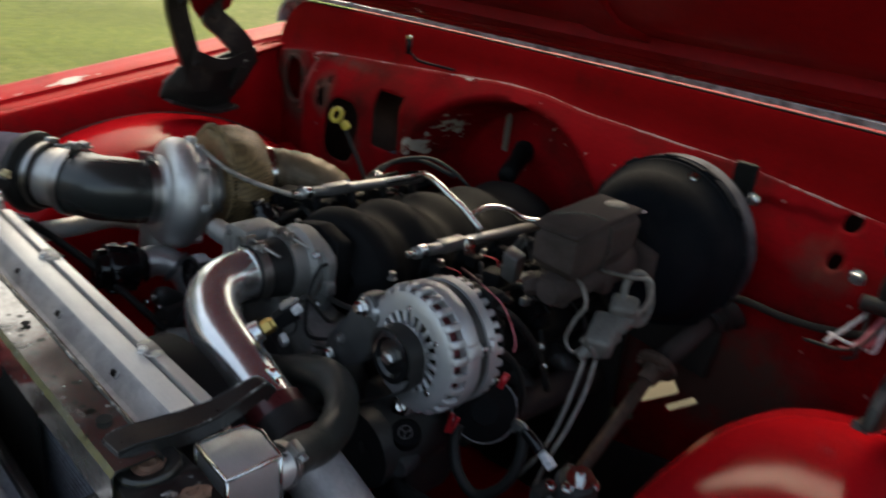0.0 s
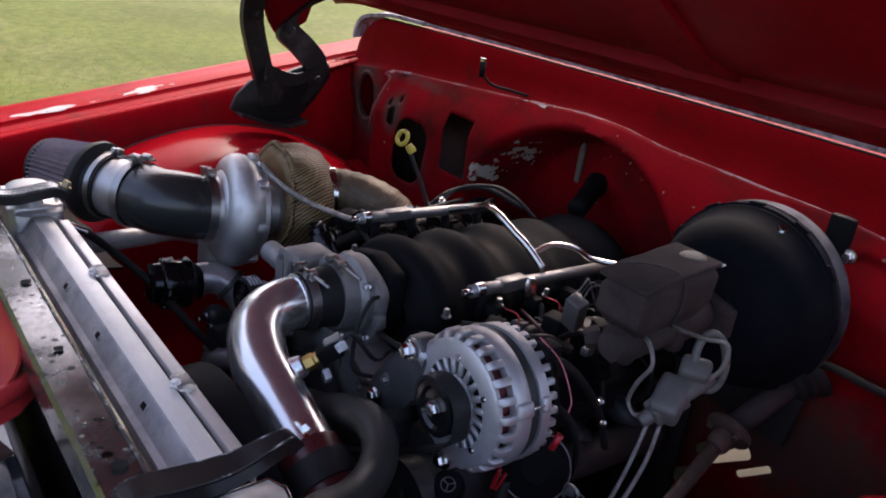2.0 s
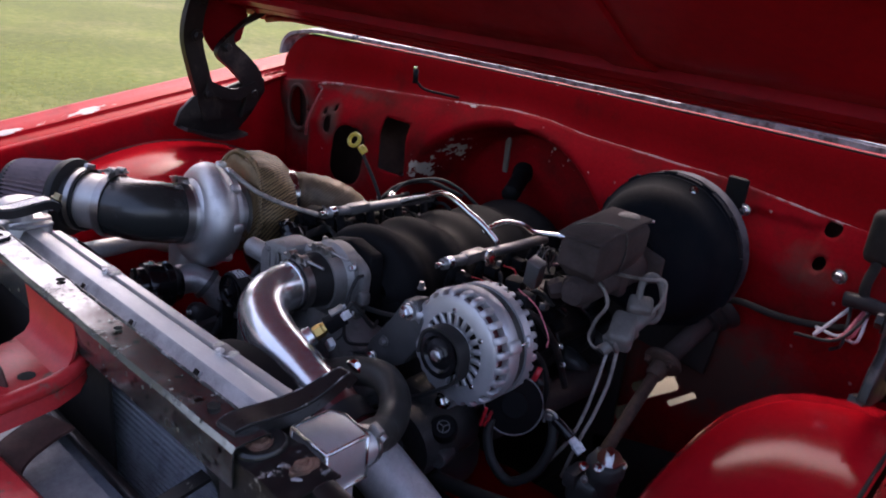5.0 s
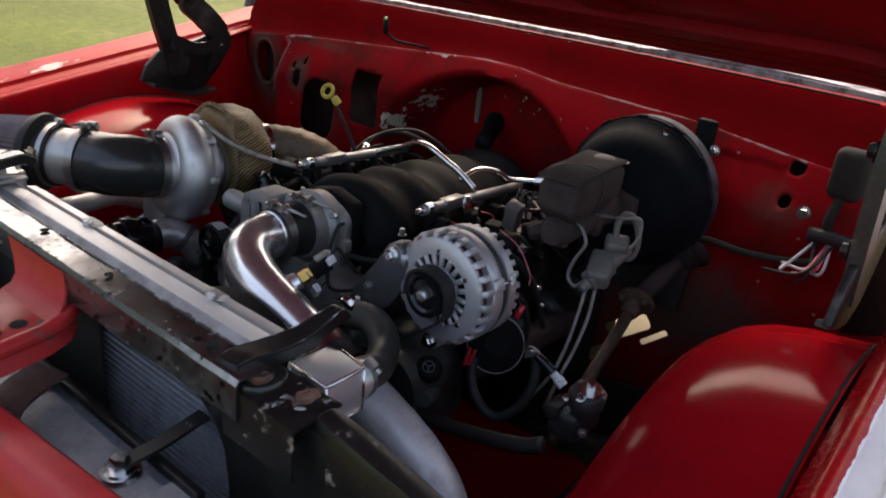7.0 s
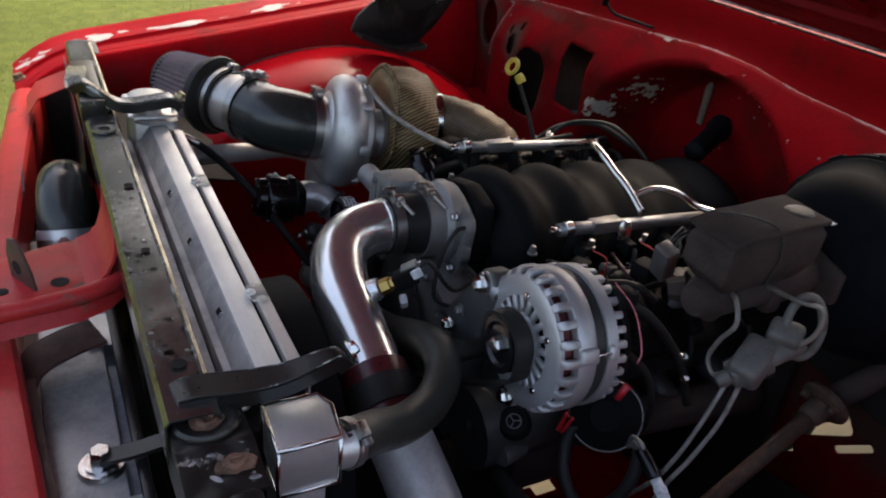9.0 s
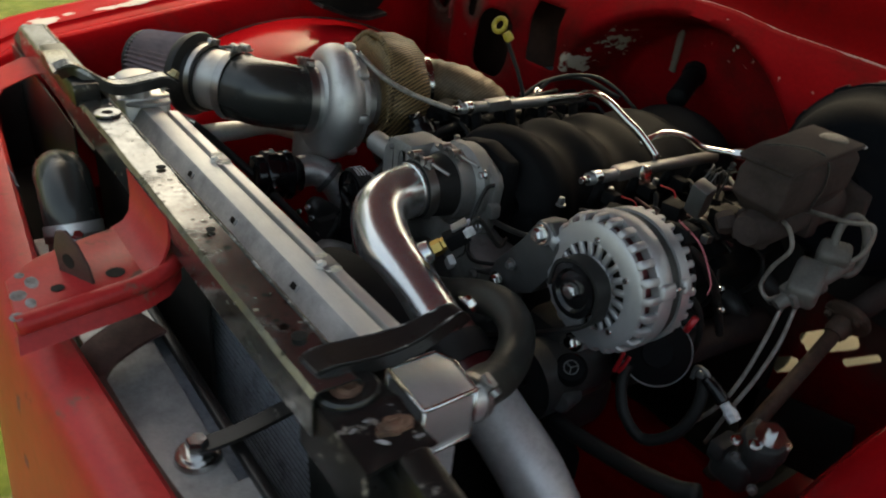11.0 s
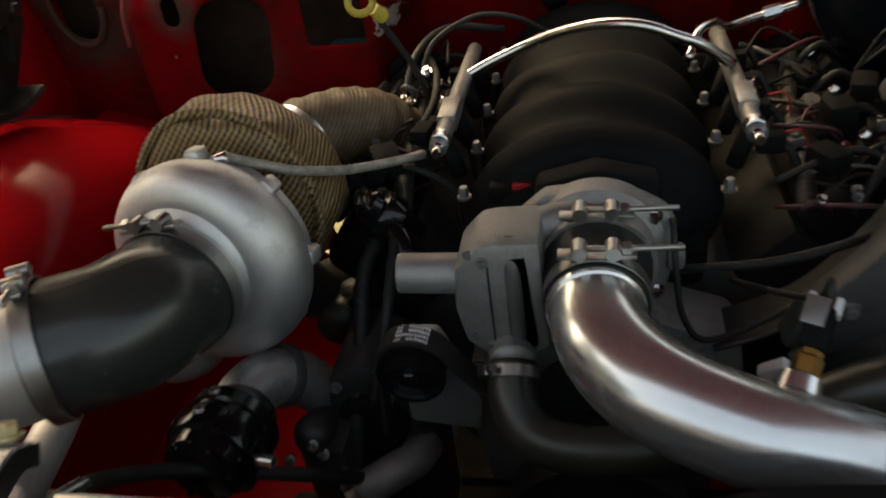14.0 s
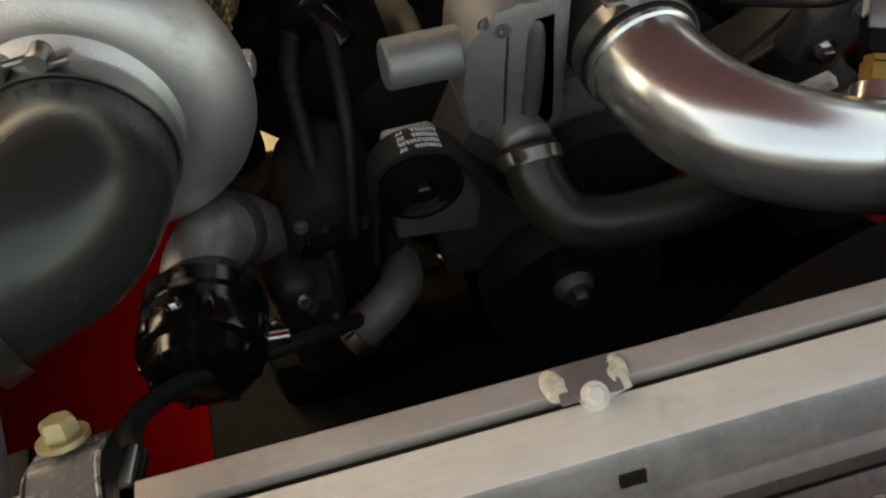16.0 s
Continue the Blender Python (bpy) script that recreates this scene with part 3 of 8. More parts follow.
def make_tree(at, height, reach, seed):
    """A broad garden tree: tapered trunk, limbs, and a crown of many leaf clumps."""
    rng = random.Random(seed)
    t = thing("tree", (at[0], at[1], 0), "broad leafy green tree at the edge of the lawn", "tree", "trees west of the lawn")
    p = Vector((at[0], at[1], 0))
    part("trunk", tube([tuple(p), tuple(p + Vector((0.1, 0.05, height * 0.2))), tuple(p + Vector((-0.05, 0.1, height * 0.45))), tuple(p + Vector((0.1, 0, height * 0.8)))], lambda q: 0.32 * (1 - 0.8 * q), 12), bark, t, "grey-brown bark")
    tips = []
    for k in range(9):
        a, z = k * 2.4 + rng.uniform(-0.3, 0.3), height * rng.uniform(0.2, 0.62)
        out = reach * rng.uniform(0.55, 0.85)
        tip = p + Vector((out * math.cos(a), out * math.sin(a), z + height * rng.uniform(0.12, 0.28)))
        part("limb", tube([tuple(p + Vector((0, 0, z))), tuple((p + Vector((0, 0, z)) + tip) / 2 + Vector((0, 0, 0.3))), tuple(tip)], lambda q: 0.12 * (1 - 0.8 * q), 8), bark, t)
        tips.append(tip)
    verts, faces = [], []
    clumps = [(tip, rng.uniform(1.2, 1.9)) for tip in tips] + [(p + Vector((rng.uniform(-0.7, 0.7) * reach, rng.uniform(-0.7, 0.7) * reach, height * rng.uniform(0.22, 0.92))), rng.uniform(1.1, 1.8)) for _ in range(16)]
    for c, r in clumps:
        for _ in range(420):
            d = Vector((rng.gauss(0, 1), rng.gauss(0, 1), rng.gauss(0, 0.8))).normalized() * r * rng.uniform(0.55, 1.1)
            u, v = Vector((rng.gauss(0, 1), rng.gauss(0, 1), rng.gauss(0, 0.5))).normalized() * 0.17, Vector((rng.gauss(0, 1), rng.gauss(0, 1), rng.gauss(0, 1))).normalized() * 0.11
            i = len(verts)
            verts += [tuple(c + d - u), tuple(c + d + v), tuple(c + d + u), tuple(c + d - v)]
            faces.append((i, i + 1, i + 2, i + 3))
    me = bpy.data.meshes.new("crown")
    me.from_pydata([tuple(Vector(v) - BASE[t]) for v in verts], [], faces)
    me.materials.append(leaf_green)
    crown = new("crown", me)
    crown.parent = t
    crown["kind"] = "stuff"


for n, (x, y, hgt, reach) in enumerate(((-17.5, -0.5, 13.0, 3.4), (-19.0, -7.0, 13.0, 3.8), (-17.0, -12.5, 11.5, 3.5))):
    make_tree((x, y), hgt, reach, 31 + n)

# ---- the truck's body ----
truck = thing("pickup_truck", (0, 0.6, 0), "old red pickup truck with its hood open and worn paint", "truck")


def fender_z(y):
    return 1.13 + 0.17 * (y - 0.486)


def make_fender(side, mat):
    """side: -1 passenger, 1 driver. Rolled top, step for the hood, inner wall, outer skin."""
    section = [(0.62, -0.62), (1.02, -0.60), (1.035, -0.40), (1.03, -0.12), (1.012, -0.030), (0.999, -0.005), (0.993, 0.001), (0.988, 0.003), (0.980, 0.0015), (0.950, -0.002), (0.920, -0.006),
               (0.913, -0.009), (0.909, -0.016), (0.903, -0.019), (0.887, -0.0205), (0.881, -0.024), (0.875, -0.0215), (0.866, -0.022), (0.859, -0.027), (0.853, -0.042), (0.843, -0.062), (0.836, -0.125), (0.832, -0.30)]
    rows = []
    for i in range(31):
        y = -0.12 + 1.20 * i / 30
        nose = max(0.0, (0.02 - y) / 0.14)
        flare = 0.048 * min(1.0, max(0.0, (y - 0.80) / 0.15)) ** 1.5
        rows.append([Vector((side * (x - 0.05 * nose * nose + (flare if x < 0.855 else flare * 0.4 if x < 0.90 else 0.0)), y, fender_z(y) + dz - 0.035 * nose * nose
                             + 0.0012 * noise.noise(Vector((x * 9, y * 7, dz * 9))))) for x, dz in section])
    bm = sheet(rows)
    bmesh.ops.solidify(bm, geom=bm.faces[:], thickness=0.0015)
    f = part("fender", smooth(bm, 35), mat, truck, "red fender with chipped paint along its top edge" if side < 0 else "red fender whose top is worn to pale primer with rust stains")
    return f


make_fender(-1, red_fender)
make_fender(1, red_fender_driver)


def make_inner_fender(side):
    """The wheel house: a barrel over the wheel, rolled into the engine bay, with a front apron."""
    prof = [(0.605, 0.834), (0.600, 0.80), (0.594, 0.74), (0.582, 0.69), (0.562, 0.65), (0.535, 0.622), (0.49, 0.603), (0.42, 0.594), (0.30, 0.590), (0.15, 0.590), (0.02, 0.590)]
    rows = []
    for i in range(41):
        a = radians(8 + 164 * i / 40)
        row = []
        for r, x in prof:
            y = 0.57 + math.cos(a) * r
            z = 0.445 + math.sin(a) * r
            row.append(Vector((side * x, y, z + 0.003 * noise.noise(Vector((x * 6, y * 6, z * 6))))))
        rows.append(row)
    bm = join(sheet(rows), sheet([[Vector((side * x, y, z)) for x in (0.834, 0.72, 0.62, 0.56)] for y, z in ((0.12, 0.86), (0.06, 0.85), (0.02, 0.84))]),
              sheet([[Vector((side * x, y, z)) for x, z in ((0.834, 0.93), (0.74, 0.90), (0.64, 0.80), (0.60, 0.62))] for y in (0.90, 1.0, 1.10)]),
              sheet([[Vector((side * 0.593, y, z)) for y in (0.10, 0.45, 0.80, 1.08)] for z in (0.56, 0.62)]),
              sheet([[Vector((side * x, y, z)) for x, z in ((0.588, 0.66), (0.575, 0.60), (0.53, 0.55), (0.47, 0.515), (0.42, 0.50))] for y in (0.06, 0.3, 0.6, 0.85, 1.05)]))
    bmesh.ops.solidify(bm, geom=bm.faces[:], thickness=0.002)
    part("inner_fender", smooth(bm, 40), red_inner, truck, "glossy red domed wheel house")
    # dark sealing strip along the seam with the fender
    pts = [Vector((side * 0.829, 0.57 + math.cos(radians(a)) * 0.604, 0.445 + math.sin(radians(a)) * 0.604)) for a in range(20, 165, 8)]
    part("seam_strip", tube(pts, 0.0028, 6, 2), dark_trim, truck, "dark seam sealer")


make_inner_fender(-1)
make_inner_fender(1)

RIDGE = [(-0.86, 1.18), (-0.77, 1.193), (-0.62, 1.206), (-0.216, 1.236), (-0.064, 1.248), (0.03, 1.246), (0.12, 1.234), (0.43, 1.222), (0.625, 1.199), (0.80, 1.185)]


def ridge_z(x):
    return float(np.interp(x, [p[0] for p in RIDGE], [p[1] for p in RIDGE]))


def firewall_y(x, z):
    s = ((x + 0.03) / 0.275) ** 2 + (max(0.0, z - 0.99) / 0.222) ** 2
    k = min(1.0, max(0.0, (1.12 - s) / 0.40))
    deep = 0.17 * k * k * (3 - 2 * k)
    top = max(0.0, (z - (ridge_z(x) - 0.10)) / 0.10)
    corner = min(1.0, max(0.0, (-0.690 - x) / 0.024))
    corner = corner * corner * (3 - 2 * corner)
    panel = 0.006 if 0.36 < x < 0.60 and z < 1.185 else 0.0
    return 0.915 + deep + 0.057 * min(1.0, top) ** 1.4 * (1 - k) + 0.066 * min(1.0, corner) * (1 - min(1.0, top)) + panel + 0.002 * noise.noise(Vector((x * 8, z * 8, 1)))


def rounded_gap(x, z, cx, cz, hx, hz, r):
    qx, qz = abs(x - cx) - hx + r, abs(z - cz) - hz + r
    return math.hypot(max(qx, 0), max(qz, 0)) + min(max(qx, qz), 0.0) - r


def slanted_gap(x, z, cx, cz, hx, hz, r, turn):
    dx, dz = x - cx, z - cz
    return rounded_gap(dx * math.cos(turn) + dz * math.sin(turn), dz * math.cos(turn) - dx * math.sin(turn), 0, 0, hx, hz, r)


GAPS = [lambda x, z: rounded_gap(x, z, -0.367, 1.103, 0.045, 0.063, 0.006),
        lambda x, z: rounded_gap(x - 0.15 * (z - 1.045), z, -0.530, 1.045, 0.060, 0.076, 0.044),
        lambda x, z: rounded_gap(x, z, -0.615, 1.107, 0.014, 0.022, 0.014),
        lambda x, z: rounded_gap(x, z, -0.634, 1.136, 0.006, 0.009, 0.006),
        lambda x, z: rounded_gap(x, z, -0.597, 1.150, 0.006, 0.008, 0.006),
        lambda x, z: rounded_gap(x, z, -0.806, 1.110, 0.038, 0.056, 0.038),
        lambda x, z: slanted_gap(x, z, 0.397, 0.806, 0.048, 0.019, 0.010, 0.68),
        lambda x, z: slanted_gap(x, z, 0.453, 0.803, 0.032, 0.006, 0.004, 0.74),
        lambda x, z: slanted_gap(x, z, 0.347, 0.724, 0.024, 0.014, 0.006, 0.66),
        lambda x, z: slanted_gap(x, z, -0.422, 0.712, 0.024, 0.034, 0.010, 0.35),
        lambda x, z: slanted_gap(x, z, -0.455, 0.640, 0.012, 0.030, 0.006, 0.5),
        lambda x, z: rounded_gap(x, z, 0.616, 1.188, 0.013, 0.013, 0.013),
        lambda x, z: rounded_gap(x, z, 0.617, 1.136, 0.010, 0.011, 0.010)]


def make_firewall():
    cell = 0.0065
    nx, nz = int(1.66 / cell), 104
    bm = bmesh.new()
    grid = []
    for i in range(nx + 1):
        x = -0.89 + 1.65 * i / nx
        top = ridge_z(x)
        col = []
        for j in range(nz + 1):
            z = 0.58 + (top - 0.58) * j / nz
            px, pz = x, z
            for g in GAPS:
                d = g(px, pz)
                if abs(d) < cell * 0.74:
                    e = 0.0005
                    gx, gz = (g(px + e, pz) - d) / e, (g(px, pz + e) - d) / e
                    ln = math.hypot(gx, gz) or 1.0
                    px, pz = px - d * gx / ln, pz - d * gz / ln
            col.append((bm.verts.new((px, firewall_y(px, pz), pz)), px, pz))
        grid.append(col)
    for i in range(nx):
        for j in range(nz):
            q = (grid[i][j], grid[i + 1][j], grid[i + 1][j + 1], grid[i][j + 1])
            cx, cz = sum(v[1] for v in q) / 4, sum(v[2] for v in q) / 4
            if all(g(cx, cz) > 0 for g in GAPS):
                bm.faces.new([v[0] for v in q])
    bmesh.ops.delete(bm, geom=[v for v in bm.verts if not v.link_faces], context="VERTS")
    bmesh.ops.recalc_face_normals(bm, faces=bm.faces)
    fw = part("firewall", smooth(bm, 88), red_firewall_shaded, truck, "red firewall with a deep centre recess, holes and chipped paint")
    so = fw.modifiers.new("thickness", "SOLIDIFY")
    so.thickness = 0.002
    # the rolled lip along its top
    part("firewall_lip", tube([Vector((x, 0.972 + 0.0012 * noise.noise(Vector((x * 30, 4, 0))), ridge_z(x) - 0.001 + 0.0010 * noise.noise(Vector((x * 24, 0, 7))))) for x in np.linspace(-0.70, 0.70, 60)], 0.0026, 8, 2), red_lip, truck, "rolled edge with rubbed paint")
    rim = tube([Vector((-0.806 + 0.044 * math.cos(a), firewall_y(-0.806, 1.11) - 0.003, 1.11 + 0.062 * math.sin(a))) for a in np.linspace(0, 6.28, 24)], 0.006, 8, 2)
    part("duct_rim", rim, red_firewall_shaded, truck)
    edge = [Vector((x, firewall_y(-0.68, z) - 0.001, z)) for x, z in ((-0.700, 1.06), (-0.694, 1.10), (-0.690, 1.136), (-0.688, 1.165), (-0.690, 1.182))] + [Vector((-0.684, 0.940, 1.196)), Vector((-0.664, 0.958, 1.202)), Vector((-0.62, 0.968, 1.206))]
    part("panel_edge", tube(edge, 0.0035, 8, 4), red_lip, truck, "rubbed edge of the raised panel")
    part("heater_box", box((-0.365, 0.968, 0.985), (0.075, 0.05, 0.075), 0.01), teal, truck, "teal heater duct behind the firewall")
    # added backing panels, coloured as the shaded inside behind the openings
    part("opening_backing", box((-0.62, 1.06, 0.975), (0.60, 0.05, 0.57), 0.01), opening_brown, truck, "dark brown backing for the shaded inside of the openings")
    part("opening_backing", box((0.66, 1.05, 0.98), (0.34, 0.05, 0.56), 0.01), opening_brown, truck, "dark brown backing for the shaded inside of the openings")
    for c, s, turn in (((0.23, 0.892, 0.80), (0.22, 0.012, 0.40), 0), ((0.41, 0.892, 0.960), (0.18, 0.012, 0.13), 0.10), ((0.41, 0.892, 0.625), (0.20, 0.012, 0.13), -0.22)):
        part("dark_slab", box((0, 0, 0), s, 0.005, Matrix.Translation(c) @ Matrix.Rotation(turn, 4, "Y")), dark_trim, truck, "black slab on the lower firewall")
    # unseen slab added to shade the soil, then a dark block filling the cab
    part("cab_shade_slab", box((0.0, 2.2, 0.56), (1.24, 1.3, 0.06), 0.02), dark_trim, truck, "unseen slab that shades the soil under the cab")
    part("cab_dark_block", box((0.0, 1.36, 0.995), (1.66, 0.30, 0.63), 0.03), dark_trim, truck, "solid dark block in place of the shaded cab inside")


make_firewall()


def make_cowl():
    rows = []
    xs = np.linspace(-0.905, 0.80, 66)
    for x in xs:
        end = max(0.0, (-0.80 - x) / 0.09, (x - 0.72) / 0.08)
        drop = 0.048 * end * end
        zt = 1.316 - drop - 0.012 * (x + 0.04) ** 2
        zr = ridge_z(x)
        rows.append([Vector((x, 0.974, zr)), Vector((x, 0.985, zr + 0.012)), Vector((x, 0.992, (zr + zt) / 2)), Vector((x, 0.996, zt - 0.010)),
                     Vector((x, 1.000, zt - 0.002)), Vector((x, 1.008, zt)), Vector((x, 1.03, zt - 0.012)), Vector((x, 1.30, zt - 0.030))])
    bm = sheet(rows)
    bmesh.ops.solidify(bm, geom=bm.faces[:], thickness=0.0015)
    cowl = part("cowl_panel", smooth(bm, 35), red_cowl_shaded, truck, "red cowl panel with a rubbed top edge")
    strip = [Vector((x, 1.018, 1.325 - 0.010 * (x + 0.04) ** 2 - 0.048 * max(0.0, (-0.80 - x) / 0.09) ** 2 + 0.0015 * noise.noise(Vector((x * 25, 0, 0))))) for x in np.linspace(-0.88, 0.73, 70)]
    part("weatherstrip", strap(strip, 0.016, 0.0095, (0, 1, 0.15), step=1), weather, cowl, "grey perished weatherstrip")
    lip = [Vector((x, 1.003, 1.3165 - 0.012 * (x + 0.04) ** 2)) for x in np.linspace(-0.80, 0.70, 40)]
    part("seal_line", tube(lip, 0.0020, 6, 1), dark_trim, cowl)
    part("corner_patch", strap([(-0.918, 1.010, 1.245), (-0.908, 1.010, 1.275), (-0.880, 1.012, 1.302), (-0.82, 1.014, 1.316), (-0.749, 1.016, 1.324), (-0.62, 1.016, 1.326)], 0.05, 0.009, (0, 1, 0.1)), weather, cowl, "pale worn corner trim")
    part("corner_patch", strap([(0.26, 1.022, 1.324), (0.36, 1.024, 1.333), (0.48, 1.026, 1.332), (0.62, 1.028, 1.326), (0.75, 1.028, 1.318)], 0.030, 0.006, (0, 1, 0.1)), weather, cowl, "pale worn corner trim")
    pin = join(tube([(-0.319, 0.926, 1.264), (-0.319, 0.926, 1.296)], 0.0065, 12, 2), tube([(-0.317, 0.928, 1.268), (-0.300, 0.94, 1.252), (-0.26, 0.965, 1.246), (-0.225, 0.975, 1.244)], 0.0030, 8))
    nozzle = part("washer_nozzle", pin, black_plastic, cowl, "black washer nozzle stub")
    part("nozzle_tip", lathe([(0.003, 0), (0.0065, 0), (0.0065, 0.006), (0.003, 0.006)], Matrix.Translation((-0.319, 0.926, 1.296)), 14, closed=True), chrome, nozzle, "bright tip")


make_cowl()


def make_hood():
    line = [(0.87, 1.364), (0.852, 1.371), (0.74, 1.404), (0.60, 1.444), (0.45, 1.535), (0.14, 1.76), (-0.24, 2.08)]

    def at(x, s, lift=0.0):
        i = min(int(s), len(line) - 2)
        f = s - i
        y = line[i][0] * (1 - f) + line[i + 1][0] * f
        z = line[i][1] * (1 - f) + line[i + 1][1] * f
        edge = max(0.0, (abs(x) - 0.68) / 0.16)
        return Vector((x, y, z - 0.022 * edge * edge + lift))
    xs = np.linspace(-0.84, 0.84, 43)
    bm = sheet([[at(x, s) for x in xs] for s in np.linspace(0, 6, 37)])
    bmesh.ops.solidify(bm, geom=bm.faces[:], thickness=-0.0012)
    hood = part("hood", smooth(bm, 35), red_hood_shaded, truck, "open red hood seen from below, shade put into its dull red")
    inner = []
    for s, w, dep in ((1.6, 0.035, 0.014), (2.35, 0.05, 0.018), (4.2, 0.06, 0.02)):
        inner.append(strap([at(x, s, -dep / 2) for x in xs[2:-2]], w, dep, (0, 1, -0.35 if s < 3 else -0.7), step=1))
    part("hood_rib", join(*inner), red_hood_shaded, hood, "pressed cross ribs")
    for x in (-0.55, 0.37):
        part("hood_rib", strap([at(x, s, -0.004) for s in np.linspace(0.8, 5.6, 12)], 0.07, 0.008, (1, 0, 0), step=1), red_hood_shaded, hood, "pressed long rib")
    rim = [at(x, 0.35, -0.006) for x in np.linspace(-0.81, 0.81, 30)]
    part("hood_flange", tube(rim, 0.008, 8, 1), red_hood_shaded, hood, "rolled rear edge")


make_hood()


def make_hinge(side):
    x = side * (0.80 if side < 0 else 0.785)
    k = 1.0 if side < 0 else 0.35
    arm = hinge_black if side < 0 else hinge_rubbed
    side_on = Matrix(((0, 0, 1, x), (1, 0, 0, 0), (0, 1, 0, 0), (0, 0, 0, 1)))
    h = part("hood_hinge", prism([(0.588, 1.094), (0.602, 1.128), (0.640, 1.162), (0.70, 1.170), (0.78, 1.195), (0.845, 1.200), (0.85, 1.165), (0.81, 1.11), (0.765, 1.066), (0.704, 1.056), (0.63, 1.075)],
             -0.006, 0.006, side_on, 0.003), hinge_black, truck, "greasy black hood hinge")
    part("flange", strap([(x - side * k * 0.02, 0.60, 1.090), (x - side * k * 0.022, 0.70, 1.058), (x - side * k * 0.02, 0.77, 1.064)], 0.05 * k, 0.008, (1, 0, 0)), hinge_black, h)
    part("front_arm", strap([(x, 0.690, 1.10), (x, 0.672, 1.17), (x, 0.656, 1.225), (x, 0.640, 1.306), (x, 0.655, 1.38), (x, 0.69, 1.45)], 0.050, 0.020, (0, 1, 0.05)), arm, h)
    part("rear_arm", strap([(x - side * k * 0.012, 0.79, 1.12), (x - side * k * 0.012, 0.805, 1.19), (x - side * k * 0.012, 0.765, 1.240), (x - side * k * 0.012, 0.722, 1.280), (x - side * k * 0.012, 0.745, 1.318), (x - side * k * 0.012, 0.80, 1.350), (x - side * k * 0.012, 0.85, 1.372)], 0.058, 0.018, (0, 1, 0.75)), arm, h)
    part("link", strap([(x - side * k * 0.026, 0.665, 1.19), (x - side * k * 0.026, 0.735, 1.165), (x - side * k * 0.026, 0.80, 1.18)], 0.030, 0.008, (0, 0.2, 1)), arm, h)
    part("hood_bracket", prism([(0.630, 1.45), (0.655, 1.389), (0.686, 1.295), (0.704, 1.268), (0.728, 1.262), (0.785, 1.295), (0.806, 1.353), (0.80, 1.395)], -0.004, 0.004, Matrix.Translation((side * 0.014, 0, 0)) @ side_on), red_hood_shaded, h, "red bracket on the hood")
    for y, z in ((0.672, 1.17), (0.80, 1.165), (0.725, 1.282), (0.645, 1.31), (0.655, 1.395)):
        part("pivot", bolt((x - side * (0.022 if side < 0 else 0.015), y, z), (-side, 0, 0), 0.020, 0.010), hinge_black, h)


make_hinge(-1)
make_hinge(1)


